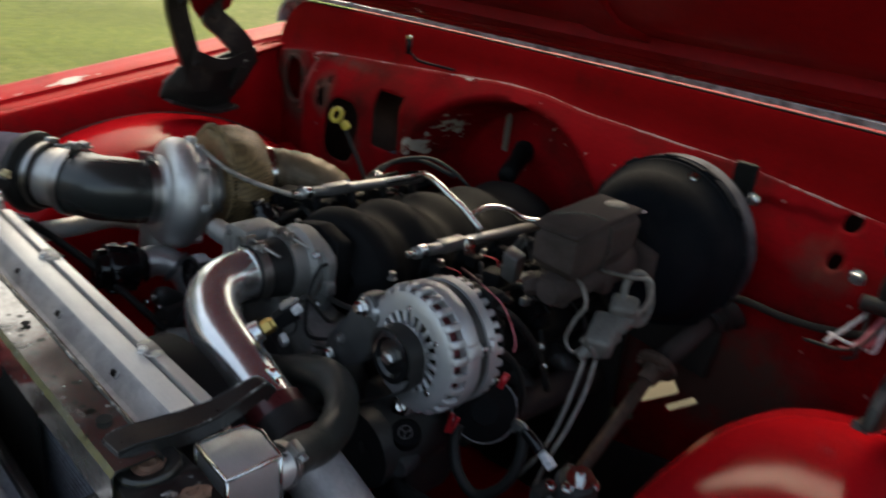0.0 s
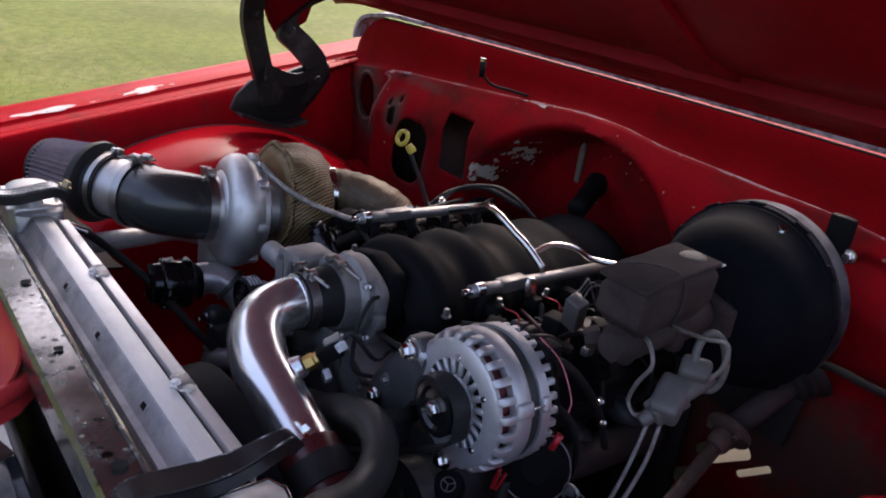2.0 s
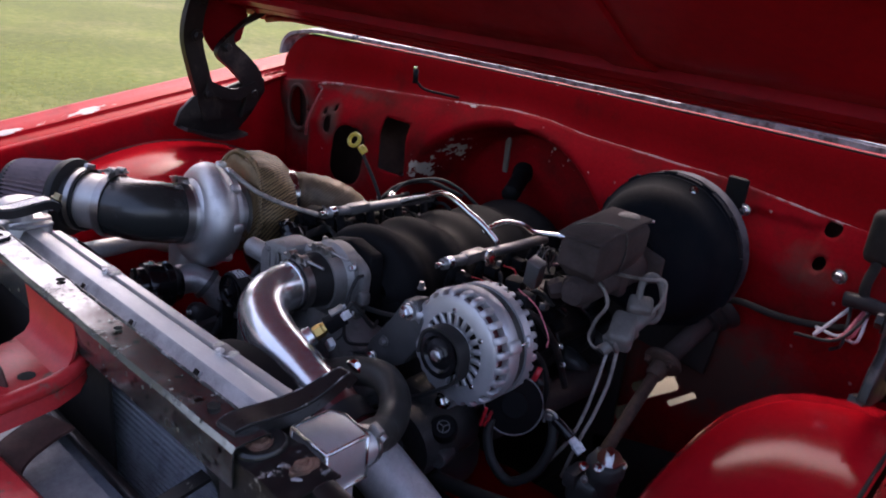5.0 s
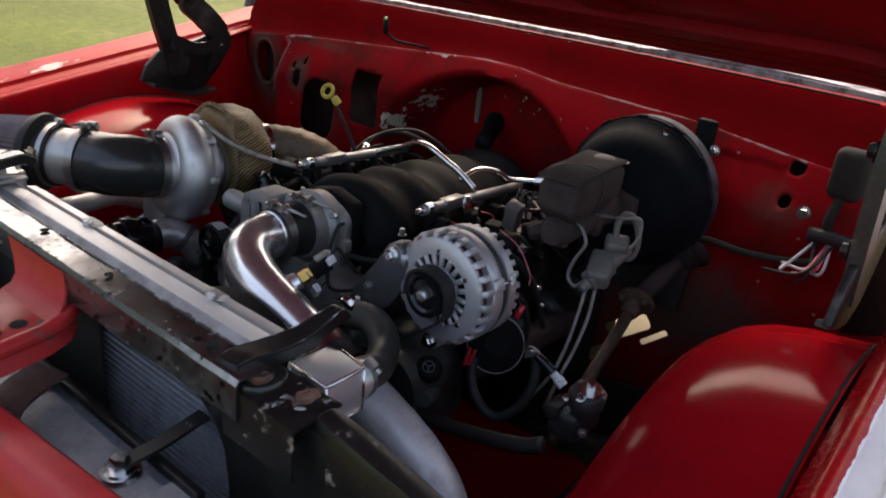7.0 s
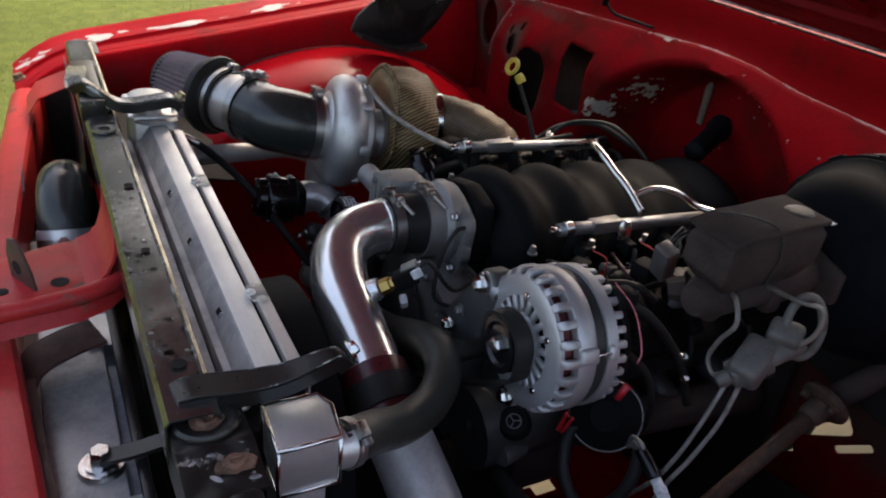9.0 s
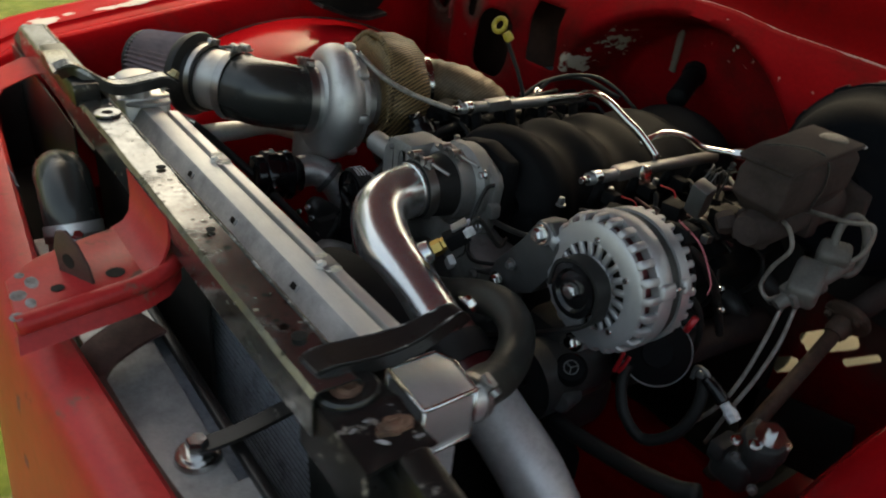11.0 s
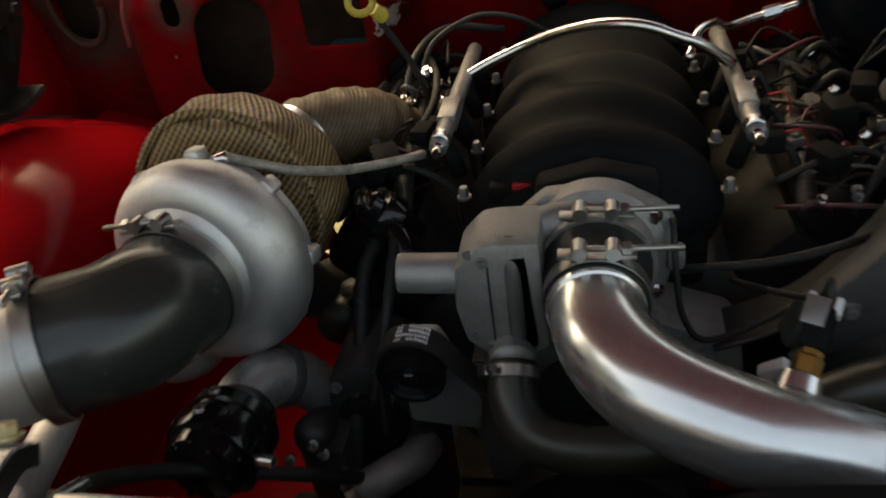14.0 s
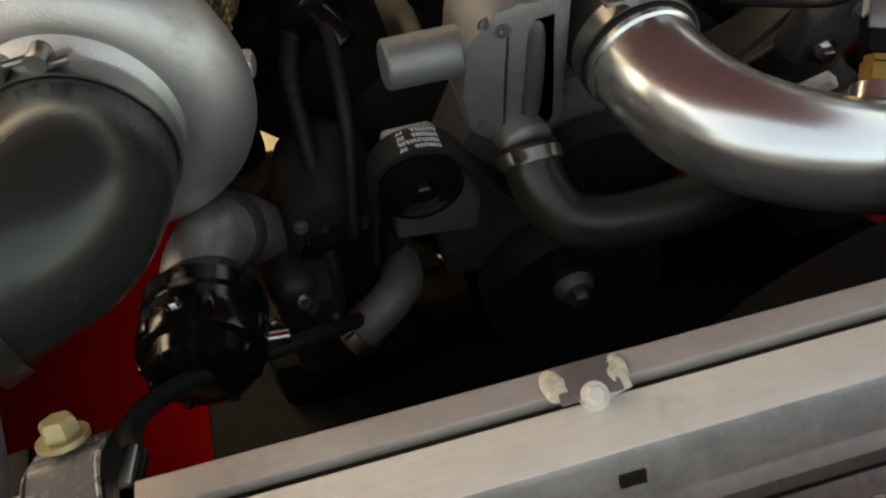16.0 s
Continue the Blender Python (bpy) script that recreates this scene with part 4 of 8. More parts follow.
def make_support():
    """The radiator support: a channel bar across the front, with lower panel and side brackets."""
    sec = [(-0.020, 1.050), (-0.020, 1.090), (-0.016, 1.096), (0.020, 1.096), (0.026, 1.092), (0.026, 1.062)]
    rows = []
    for x in np.linspace(-0.74, 0.40, 70):
        rows.append([Vector((x, y, z + 0.0015 * noise.noise(Vector((x * 18, y * 30, z * 9))))) for y, z in sec])
    bm = sheet(rows)
    bmesh.ops.solidify(bm, geom=bm.faces[:], thickness=0.002)
    sup = part("radiator_support", smooth(bm, 30), black_bar, truck, "black steel cross bar with flaked paint and wet spots")
    part("worn_edge", tube([Vector((x, 0.0205 + 0.001 * noise.noise(Vector((x * 30, 3, 0))), 1.0962)) for x in np.linspace(-0.72, 0.36, 60)], 0.0016, 6, 1), edge_wear_glint, sup, "bright rubbed rear edge")
    sec2 = [(-0.016, 1.015), (-0.016, 1.074), (-0.0125, 1.081), (-0.006, 1.083), (0.008, 1.083), (0.014, 1.080), (0.016, 1.073), (0.016, 1.035)]
    rows = [[Vector((x, 0.027 - 0.125 * (x - 0.468) + y + 0.004 * noise.noise(Vector((x * 9, 1, z * 5))), z - 0.030 * max(0.0, x - 0.50) - 0.022 * max(0.0, (0.482 - x) / 0.017) ** 2 + 0.002 * noise.noise(Vector((x * 24, y * 30, z * 20))))) for y, z in sec2] for x in np.linspace(0.465, 0.83, 46)]
    bm = sheet(rows)
    bmesh.ops.solidify(bm, geom=bm.faces[:], thickness=0.002)
    part("support_end", smooth(bm, 30), black_steel, sup, "flaked black support end")
    pad = [[Vector((x, y, 1.0805 + 0.0035 * noise.noise(Vector((x * 40, y * 40, 0))) + 0.004 * math.exp(-((x - 0.425) / 0.008) ** 2) - 0.03 * max(0.0, y - 0.036) - 0.05 * max(0.0, -0.008 - y))) for y in np.linspace(-0.016, 0.046, 14)] for x in np.linspace(0.372, 0.480, 22)]
    part("mount_pad", sheet(pad, 0.003), black_steel, sup, "dented black pad with flaked paint")
    part("pad_front", sheet([[Vector((x, -0.0165 + 0.001 * noise.noise(Vector((x * 40, z * 40, 5))), z)) for z in (1.02, 1.05, 1.0795)] for x in np.linspace(0.372, 0.480, 12)], 0.002), black_steel, sup)
    panel = [(0.83, 0.56), (0.83, 1.045), (0.40, 1.075), (0.05, 1.075), (0.05, 1.034), (0.20, 1.030), (0.26, 1.024), (0.30, 1.012), (0.325, 0.995), (0.340, 0.970), (0.346, 0.93), (0.347, 0.84), (0.344, 0.56)]
    part("core_frame", prism(panel, -0.010, -0.006, Matrix(((1, 0, 0, 0), (0, 0, -1, 0), (0, 1, 0, 0), (0, 0, 0, 1))), 0.0015), shroud_black, sup, "black front panel with a rounded opening for the core")
    rows = [[Vector((x, y, z)) for y, z in ((-0.02, 0.86), (-0.018, 1.05), (0.0, 1.075), (0.04, 1.07))] for x in (-0.74, -0.78, -0.83)]
    part("support_end", sheet(rows, 0.002), black_steel, sup, "flaked black support end")
    part("side_panel", sheet([[Vector((x, -0.024, z)) for x in (-0.83, -0.60, -0.36)] for z in (0.55, 0.75, 1.04)], 0.002), black_steel, sup, "black side panel")
    # added sheet, no real part: keeps the space below the front dark
    part("front_closing_sheet", sheet([[Vector((x, y, 0.60)) for x in (-0.84, -0.3, 0.3, 0.84)] for y in (-0.20, -0.14, 0.0, 0.07)], 0.003), dark_trim, sup, "added black sheet closing the view below the front")
    for x in (-0.80, 0.80):
        part("air_baffle", sheet([[Vector((x, y, z)) for y in (-0.07, -0.05, -0.02)] for z in (0.60, 0.80, 0.985)], 0.003), dark_trim, sup, "black end baffle")
    part("air_baffle", sheet([[Vector((x, y, 0.80)) for x in (-0.80, -0.5, -0.27)] for y in (-0.17, -0.10, -0.02)], 0.003), dark_trim, sup, "black flat baffle")
    for x, y, r in ((-0.248, -0.001, 0.011), (0.330, 0.004, 0.007), (-0.05, 0.010, 0.006), (0.12, 0.006, 0.005)):
        part("bolt_hole", lathe([(0, 0.0), (r, 0.0), (r, 0.0006), (0, 0.0006)], Matrix.Translation((x, y, 1.0985)), 16), dark_trim, sup, "dark hole")
    part("washer", lathe([(0.0075, 0), (0.017, 0), (0.017, 0.003), (0.0075, 0.003)], Matrix.Translation((-0.248, 0.002, 1.0975)), 20, closed=True), black_bar, sup)
    # hold-down straps over the radiator
    for pts, w in (([(0.369, -0.006, 1.096), (0.369, 0.010, 1.0985), (0.370, 0.035, 1.096), (0.373, 0.065, 1.096), (0.376, 0.090, 1.100), (0.378, 0.115, 1.108), (0.378, 0.134, 1.112), (0.378, 0.141, 1.104)], lambda q: 0.026 + 0.005 * math.sin(q * 5.2) - 0.009 * q * q),
                   ([(-0.372, -0.034, 1.128), (-0.360, -0.016, 1.136), (-0.347, 0.004, 1.126), (-0.341, 0.026, 1.110), (-0.339, 0.050, 1.106), (-0.339, 0.080, 1.109), (-0.340, 0.108, 1.111), (-0.340, 0.122, 1.102)], lambda q: 0.026)):
        part("hold_down_strap", strap(pts, w, 0.007, (1, 0.1, 0)), strap_black if pts[0][0] > 0 else strap_sheen, sup, "black bent strap over the radiator")
        line = spline(pts, 5)
        for q in (-1, 1):
            edge = [p + Vector((q * w(i / (len(line) - 1)) * 0.495, q * w(i / (len(line) - 1)) * 0.05, 0.0)) for i, p in enumerate(line)]
            part("strap_lip", strap([p + Vector((0, 0, -0.006)) for p in edge], 0.0028, 0.014, (1, 0, 0), step=1), strap_black, sup, "down-turned side of the strap")
            # thin pale tubes draw the highlights along both strap edges
            part("strap_edge_glint", tube([p + Vector((0, 0, 0.0032)) for p in edge[1:]], 0.0010, 6, 1), edge_wear_glint, sup, "pale line for the highlight on the strap's edge")
    part("corner_block", box((-0.425, -0.006, 1.102), (0.215, 0.036, 0.034), 0.004), black_steel, sup, "chipped black end block on the bar")
    part("corner_bracket", strap([(-0.56, -0.012, 1.098), (-0.50, -0.014, 1.116), (-0.44, -0.018, 1.126), (-0.385, -0.024, 1.130), (-0.358, -0.024, 1.126)], 0.030, 0.004, (0, 1, 0)), strap_sheen, sup, "flaked black corner bracket")
    part("dished_washer", lathe([(0.008, 0.0005), (0.016, 0.0015), (0.021, 0.0045), (0.0255, 0.0048), (0.028, 0.002), (0.028, -0.003), (0.008, -0.003)], Matrix.Translation((0.396, 0.014, 1.0835)) @ Matrix.Diagonal((0.9, 1.0, 1, 1)), 28, closed=True), strap_black, sup, "glossy black dished washer")
    for p, r, sq in (((0.396, 0.014, 1.0845), 0.0145, 0.8), ((0.450, 0.026, 1.0830), 0.0160, 0.62)):
        cup = lathe([(0, 0.0026), (0.0045, 0.0028), (0.0055, 0.0045), (r * 0.62, 0.0042), (r * 0.7, 0.0022), (r, 0.0015), (r * 1.02, -0.003)], Matrix.Translation(p) @ Matrix.Diagonal((sq, 1, 1, 1)), 30)
        for v in cup.verts:
            v.co += Vector((noise.noise(v.co * 140), noise.noise(v.co * 140 + Vector((5, 0, 0))), 0.4 * noise.noise(v.co * 160 + Vector((0, 5, 0))))) * 0.0035
        part("rusty_bolt", cup, rust, sup, "flat rusty bolt head")
    for x, y, r in ((0.436, 0.010, 0.0032), (0.462, 0.008, 0.0042), (0.428, 0.034, 0.003), (0.470, 0.036, 0.0036), (0.4405, -0.006, 0.0028)):
        part("paint_flake", lathe([(0, 0.0008), (r * 0.8, 0.0009), (r, 0.0)], Matrix.Translation((x, y, 1.0840)) @ Matrix.Rotation(x * 90, 4, "Z") @ Matrix.Diagonal((1.5, 0.6, 1, 1)), 7), weather, sup, "pale curled paint flake")
    part("strap_bolt", bolt((0.378, 0.147, 1.114), (0, 0.8, 0.5), 0.013), chrome, sup)
    part("strap_bolt", bolt((-0.341, 0.124, 1.110), (0, 0.55, 0.8), 0.013, 0.009), tan_steel, sup, "yellow zinc flange bolt")
    part("strap_nut", bolt((-0.341, 0.117, 1.098), (0, -0.4, -1), 0.011, 0.007), chrome, sup)

    rows = [[Vector((x, y, 0.945 - 0.20 * (y - 0.03) + 0.012 * math.sin(x * 14) + 0.004 * noise.noise(Vector((x * 12, y * 12, 0))))) for x in np.linspace(-0.828, -0.452, 12)] for y in np.linspace(0.028, 0.235, 8)]
    part("corner_shield", sheet(rows, 0.004), black_plastic, truck, "black shield in the front corner below the air filter")


make_support()


def make_front():
    """The red panel behind the grille, with the latch plate in the middle."""
    rows = []
    for x in np.linspace(-0.80, 0.80, 41):
        b = 0.062 * (abs(x) / 0.8) ** 1.05
        rows.append([Vector((x, y + b, z)) for y, z in ((-0.138, 0.90), (-0.139, 0.968), (-0.141, 0.980), (-0.146, 0.985), (-0.160, 0.986), (-0.176, 0.984), (-0.188, 0.975), (-0.196, 0.955), (-0.206, 0.90), (-0.225, 0.70))])
    bm = sheet(rows)
    bmesh.ops.solidify(bm, geom=bm.faces[:], thickness=0.002)
    part("header_panel", smooth(bm, 35), red_front_hazed, truck, "pale red panel above the grille, sky haze in its colour")
    poly = [(-0.090, -0.008), (-0.030, 0.004), (0.030, 0.004), (0.055, -0.004), (0.083, -0.026), (0.099, -0.060), (0.105, -0.100), (0.108, -0.140), (0.113, -0.186), (0.033, -0.182), (-0.002, -0.146), (-0.024, -0.090), (-0.032, -0.060), (-0.050, -0.030)]
    lp = part("latch_plate", prism(poly, 1.036, 1.041, bevel=0.002), red_front_hazed, truck, "faded red latch plate with rust at its holes")
    edge = [(0.020, 0.000, 1.036), (0.050, -0.008, 1.036), (0.077, -0.030, 1.036), (0.092, -0.062, 1.035), (0.098, -0.102, 1.034), (0.103, -0.145, 1.033), (0.108, -0.186, 1.032)]
    part("rolled_edge", tube(edge, 0.0105, 12), red_front_hazed, lp)
    skirt = [[Vector((x + 0.008 * k, y - 0.002 * k, z - 0.002 - 0.011 * k)) for k in range(3)] for x, y, z in edge]
    part("edge_skirt", sheet(skirt, 0.002), red_front_hazed, lp)
    neck = [[Vector((l + (r - l) * q / 12, y, z)) for q in range(13)] for y, z, l, r in ((-0.0205, 1.086, -0.090, 0.058), (-0.0215, 1.074, -0.084, 0.062), (-0.025, 1.061, -0.070, 0.068), (-0.033, 1.050, -0.050, 0.076), (-0.044, 1.0435, -0.040, 0.084), (-0.060, 1.0405, -0.034, 0.090))]
    part("latch_neck", sheet(neck, 0.003), red_front_hazed, lp, "curved neck up to the black bar")
    part("latch_hook", prism([(-0.028, 0.0), (0.022, 0.0), (0.017, 0.020), (0.004, 0.042), (-0.010, 0.054), (-0.024, 0.050), (-0.031, 0.030)], -0.002, 0.002, frame_to((0.060, -0.116, 1.040), (0.46, -0.89, 0.0))), latch_brown, lp, "brown latch tongue")
    part("tongue_hole", lathe([(0, 0), (0.0085, 0), (0.0085, 0.0006), (0, 0.0006)], frame_to((0.0515, -0.1225, 1.058), (0.46, -0.89, 0.0)), 16), dark_trim, lp, "dark hole")
    part("hole", lathe([(0, 0), (0.010, 0), (0.010, 0.0006), (0, 0.0006)], Matrix.Translation((0.068, -0.082, 1.0415)), 16), dark_trim, lp, "dark hole")
    part("hole", lathe([(0, 0), (0.007, 0), (0.007, 0.0006), (0, 0.0006)], Matrix.Translation((0.072, -0.140, 1.0415)), 16), dark_trim, lp, "dark hole")
    part("latch_stay", strap([(0.065, -0.050, 0.965), (0.075, -0.085, 0.962), (0.095, -0.122, 0.955), (0.120, -0.134, 0.930), (0.130, -0.136, 0.86)], 0.055, 0.004, (1, 0.3, 0)), latch_brown, lp, "rusty stay below the plate")
    part("stay_leg", strap([(0.13, -0.127, 0.955), (0.25, -0.120, 0.952), (0.36, -0.108, 0.950)], 0.014, 0.012, (0, 1, 0)), latch_brown, lp, "brown rusty rail behind the red panel")
    for q in range(5):
        part("bare_spot", lathe([(0, 0.0006), (0.005 + 0.002 * (q % 3), 0.0004), (0.0065 + 0.002 * (q % 3), 0)], Matrix.Translation((0.030 + 0.019 * q, -0.168 + 0.012 * (q % 2) - 0.004 * q, 1.0412)) @ Matrix.Diagonal((1.0 + 0.5 * (q % 2), 0.8, 1, 1)), 9), weather, lp, "grey patch of bare steel")
    rows = [[Vector((-0.70 + dx, y, z)) for dx in (0.0, 0.02, 0.10)] for y, z in ((-0.10, 1.00), (-0.08, 1.03), (-0.03, 1.05), (0.03, 1.05))]
    part("corner_gusset", sheet(rows, 0.002), red_front_hazed, truck, "red corner gusset at the fender")
    part("gusset_bolt", bolt((-0.754, -0.108, 1.020), (0, -0.3, 1), 0.018, 0.01), rust, truck)


make_front()


def make_wheels():
    for side in (-1, 1):
        m = frame_to((side * 0.76, 0.57, 0.36), (side, 0, 0))
        w = part("wheel", lathe([(0.03, 0.04), (0.16, 0.05), (0.19, 0.09), (0.205, 0.09), (0.205, -0.09), (0.19, -0.09), (0.03, 0.0)], m, 32, closed=True), dirty_grey, truck, "grey steel wheel")
        part("tyre", lathe([(0.20, -0.085), (0.27, -0.11), (0.335, -0.10), (0.36, -0.07), (0.36, 0.07), (0.335, 0.10), (0.27, 0.11), (0.20, 0.085)], m, 40, closed=True), tyre_black, w, "black tyre")
        part("frame_rail", box((side * 0.43, 0.75, 0.42), (0.07, 1.9, 0.13), 0.008), dark_trim, truck, "dirty steel frame rail")


make_wheels()


# ---- cooling ----
def make_radiator():
    r = thing("radiator", (0, 0.09, 0.55), "bare aluminium crossflow radiator with a fan shroud behind a black bar", "radiator")
    part("core", box((0, 0.075, 0.79), (0.72, 0.06, 0.47), 0.003), dark_trim, r, "dark finned core")
    tubes = []
    for i in range(46):
        z = 0.575 + i * 0.0102
        tubes.append(box((0, 0.040, z), (0.72, 0.012, 0.0040), 0.0))
    part("core_mask", box((-0.20, 0.022, 0.82), (0.50, 0.006, 0.44), 0.002), dark_trim, r, "black seal panel over part of the core")
    part("core_face", join(*tubes), core_grey, r, "flat grey tubes in rows")["kind"] = "stuff"
    # driver-side tank: a welded box with bright edges
    poly = [(0.378, 0.066), (0.438, 0.063), (0.438, 0.118), (0.396, 0.124), (0.378, 0.116)]
    part("side_tank", prism(poly, 1.018, 1.072, bevel=0.002), alu, r, "welded box at the top of the tank")
    part("tank_body", prism([(0.372, 0.070), (0.430, 0.068), (0.430, 0.110), (0.372, 0.110)], 0.56, 1.018, bevel=0.003), stained_alu, r, "dull lower tank")
    for z in (1.0705, 1.0185):
        part("weld_bead", tube([(x, y, z) for x, y in poly + poly[:1]], 0.0026, 6, 1), chrome, r, "bright weld along the edge")
    for x, y in poly[:4]:
        part("weld_bead", tube([(x, y, 1.07), (x, y, 1.018)], 0.0022, 6, 1), chrome, r, "bright weld along the edge")
    poly = [(-0.44, 0.05), (-0.372, 0.046), (-0.364, 0.055), (-0.364, 0.118), (-0.372, 0.126), (-0.44, 0.122)]
    part("side_tank", prism(poly, 0.56, 1.072, bevel=0.003), alu, r, "welded box tank")
    part("filler_neck", lathe([(0.020, 0), (0.020, 0.022), (0.027, 0.024), (0.027, 0.030)], Matrix.Translation((-0.384, 0.080, 1.070)), 24), alu, r)
    cap = part("radiator_cap", lathe([(0, 0.009), (0.020, 0.0088), (0.028, 0.006), (0.031, 0.003), (0.031, -0.002), (0.0, -0.002)], Matrix.Translation((-0.384, 0.080, 1.098)), 28), tube_alu, r, "round pressed cap")
    part("cap_skirt", lathe([(0.024, -0.002), (0.033, -0.002), (0.034, -0.006), (0.033, -0.012), (0.024, -0.012)], Matrix.Translation((-0.384, 0.080, 1.098)), 8, closed=True), clamp_steel, cap, "faceted skirt")
    for y in (0.113, 0.047):
        part("cap_tab", box((-0.384, y, 1.099), (0.024, 0.010, 0.005), 0.002), alu, cap)
    part("outlet", lathe([(0.016, 0), (0.021, 0.002), (0.021, 0.028), (0.017, 0.028)], frame_to((0.418, 0.112, 1.040), (-0.1, 1, -0.1)), 20), alu, r)
    # shroud: sloped front strip, flat top, groove, rear strip with tabs
    x0, x1 = -0.362, 0.336
    slope = [(0.050, 1.026), (0.054, 1.033), (0.0610, 1.034), (0.0622, 1.0345), (0.0755, 1.0545), (0.0785, 1.0560)]
    part("shroud_slope", sheet([[Vector((x, y, z + 0.0004 * noise.noise(Vector((x * 30, y * 90, 0))))) for y, z in slope] for x in np.linspace(x0, x1, 40)], 0.002), stained_alu, r, "dull sloped strip with a pale lip")
    part("foam_seal", box(((x0 + x1) / 2, 0.040, 1.010), (x1 - x0, 0.026, 0.034), 0.006), rubber, r, "black foam seal before the strip")
    part("shroud_top", sheet([[Vector((x, y, z)) for y, z in ((0.0785, 1.0560), (0.0800, 1.0566), (0.1025, 1.0566), (0.1038, 1.0560), (0.1038, 1.044))] for x in np.linspace(x0, x1, 30)], 0.0016), alu_warm, r, "flat light aluminium strip")
    part("groove", box(((x0 + x1) / 2, 0.1066, 1.046), (x1 - x0, 0.006, 0.004), 0.0006), dark_trim, r, "dark groove between the strips")
    rear = [(0.1092, 1.044), (0.1092, 1.0565), (0.1100, 1.0578), (0.1112, 1.0582), (0.1235, 1.0562), (0.1245, 1.0552), (0.1246, 1.030)]
    part("shroud_rear", sheet([[Vector((x, y, z)) for y, z in rear] for x in np.linspace(-0.334, x1, 30)], 0.0016), alu_rear, r, "narrow rear strip with a folded edge")
    part("strip_end", prism([(0.1092, 1.040), (0.1092, 1.0572), (0.1112, 1.0580), (0.1240, 1.0556), (0.1240, 1.040)], -0.0008, 0.0008, Matrix(((0, 0, 1, -0.3335), (1, 0, 0, 0), (0, 1, 0, 0), (0, 0, 0, 1))), 0.0004), alu_rear, r)
    part("end_bracket", prism([(-0.412, 0.058), (-0.365, 0.054), (-0.350, 0.072), (-0.346, 0.110), (-0.352, 0.122), (-0.405, 0.124), (-0.414, 0.112)], 1.060, 1.068, bevel=0.004), stained_alu, r)
    part("end_tab", tube([(-0.392, 0.118, 1.068), (-0.390, 0.121, 1.076), (-0.382, 0.122, 1.077)], 0.003, 8), alu, r)
    for x in (-0.1315, 0.1765):
        part("joint_plate", box((x, 0.1135, 1.0590), (0.030, 0.019, 0.0016), 0.0006), dull_plate, r, "short grey plate bridging the groove")
        for q in (-1, 1):
            blob = lathe([(0, 0.0022), (0.003, 0.0024), (0.0052, 0.0016), (0.0066, 0.0)], Matrix.Translation((x + q * 0.0145, 0.1150, 1.0580)) @ Matrix.Diagonal((1, 1.35, 1, 1)), 18)
            for v in blob.verts:
                v.co += Vector((noise.noise(v.co * 320), noise.noise(v.co * 320 + Vector((9, 0, 0))), noise.noise(v.co * 320 + Vector((0, 9, 0))))) * 0.0011
            part("weld_blob", blob, glue_pale, r, "pale blob of sealer at the joint")
        part("clip_screw", bolt((x + 0.001, 0.1050, 1.0585), (0, -0.3, 1), 0.009, 0.005), alu_warm, r, "bright screw head")
        part("foil_tag", sheet([[Vector((x + 0.004 + 0.0030 * a, 0.1015 + 0.0022 * c + 0.0006 * a, 1.0588 + 0.0016 * abs(noise.noise(Vector((a * 1.3, c * 1.7, x)))))) for a in range(6)] for c in range(4)], 0.0004), alu_warm, r, "crumpled scrap of foil")
        part("blob_tail", tube([(x - 0.008, 0.108, 1.0592), (x - 0.005, 0.102, 1.0592)], 0.0007, 6, 2), glue_pale, r)
    for x in (-0.1255, 0.02, 0.185):
        part("slot", box((0, 0, 0), (0.0125, 0.007, 0.0030), 0.0006, Matrix.Translation((x, 0.0695, 1.0455)) @ Matrix.Rotation(radians(56), 4, "X")), dark_trim, r, "dark notch in the slope")
        part("slot_rim", box((0, 0, 0), (0.0022, 0.008, 0.0036), 0.0006, Matrix.Translation((x + 0.0072, 0.0692, 1.0462)) @ Matrix.Rotation(radians(56), 4, "X")), alu, r)
    part("fan_shroud", lathe([(0.19, 0.0), (0.19, 0.05), (0.186, 0.05), (0.186, 0.0)], frame_to((0.16, 0.128, 0.84), (0, 1, 0)), 36, closed=True), black_plastic, r, "black round fan duct")
    part("fan_motor", lathe([(0, 0.05), (0.05, 0.05), (0.055, 0.04), (0.055, 0.0), (0, 0)], frame_to((0.16, 0.13, 0.84), (0, 1, 0)), 24), black_plastic, r)
    part("fan_blades", join(*[box((0, 0.11, 0), (0.05, 0.14, 0.004), 0.001, frame_to((0.16, 0.15, 0.84), (0, 1, 0)) @ Matrix.Rotation(radians(51.4 * k), 4, "Z") @ Matrix.Rotation(0.4, 4, "Y")) for k in range(7)]), black_plastic, r)


make_radiator()


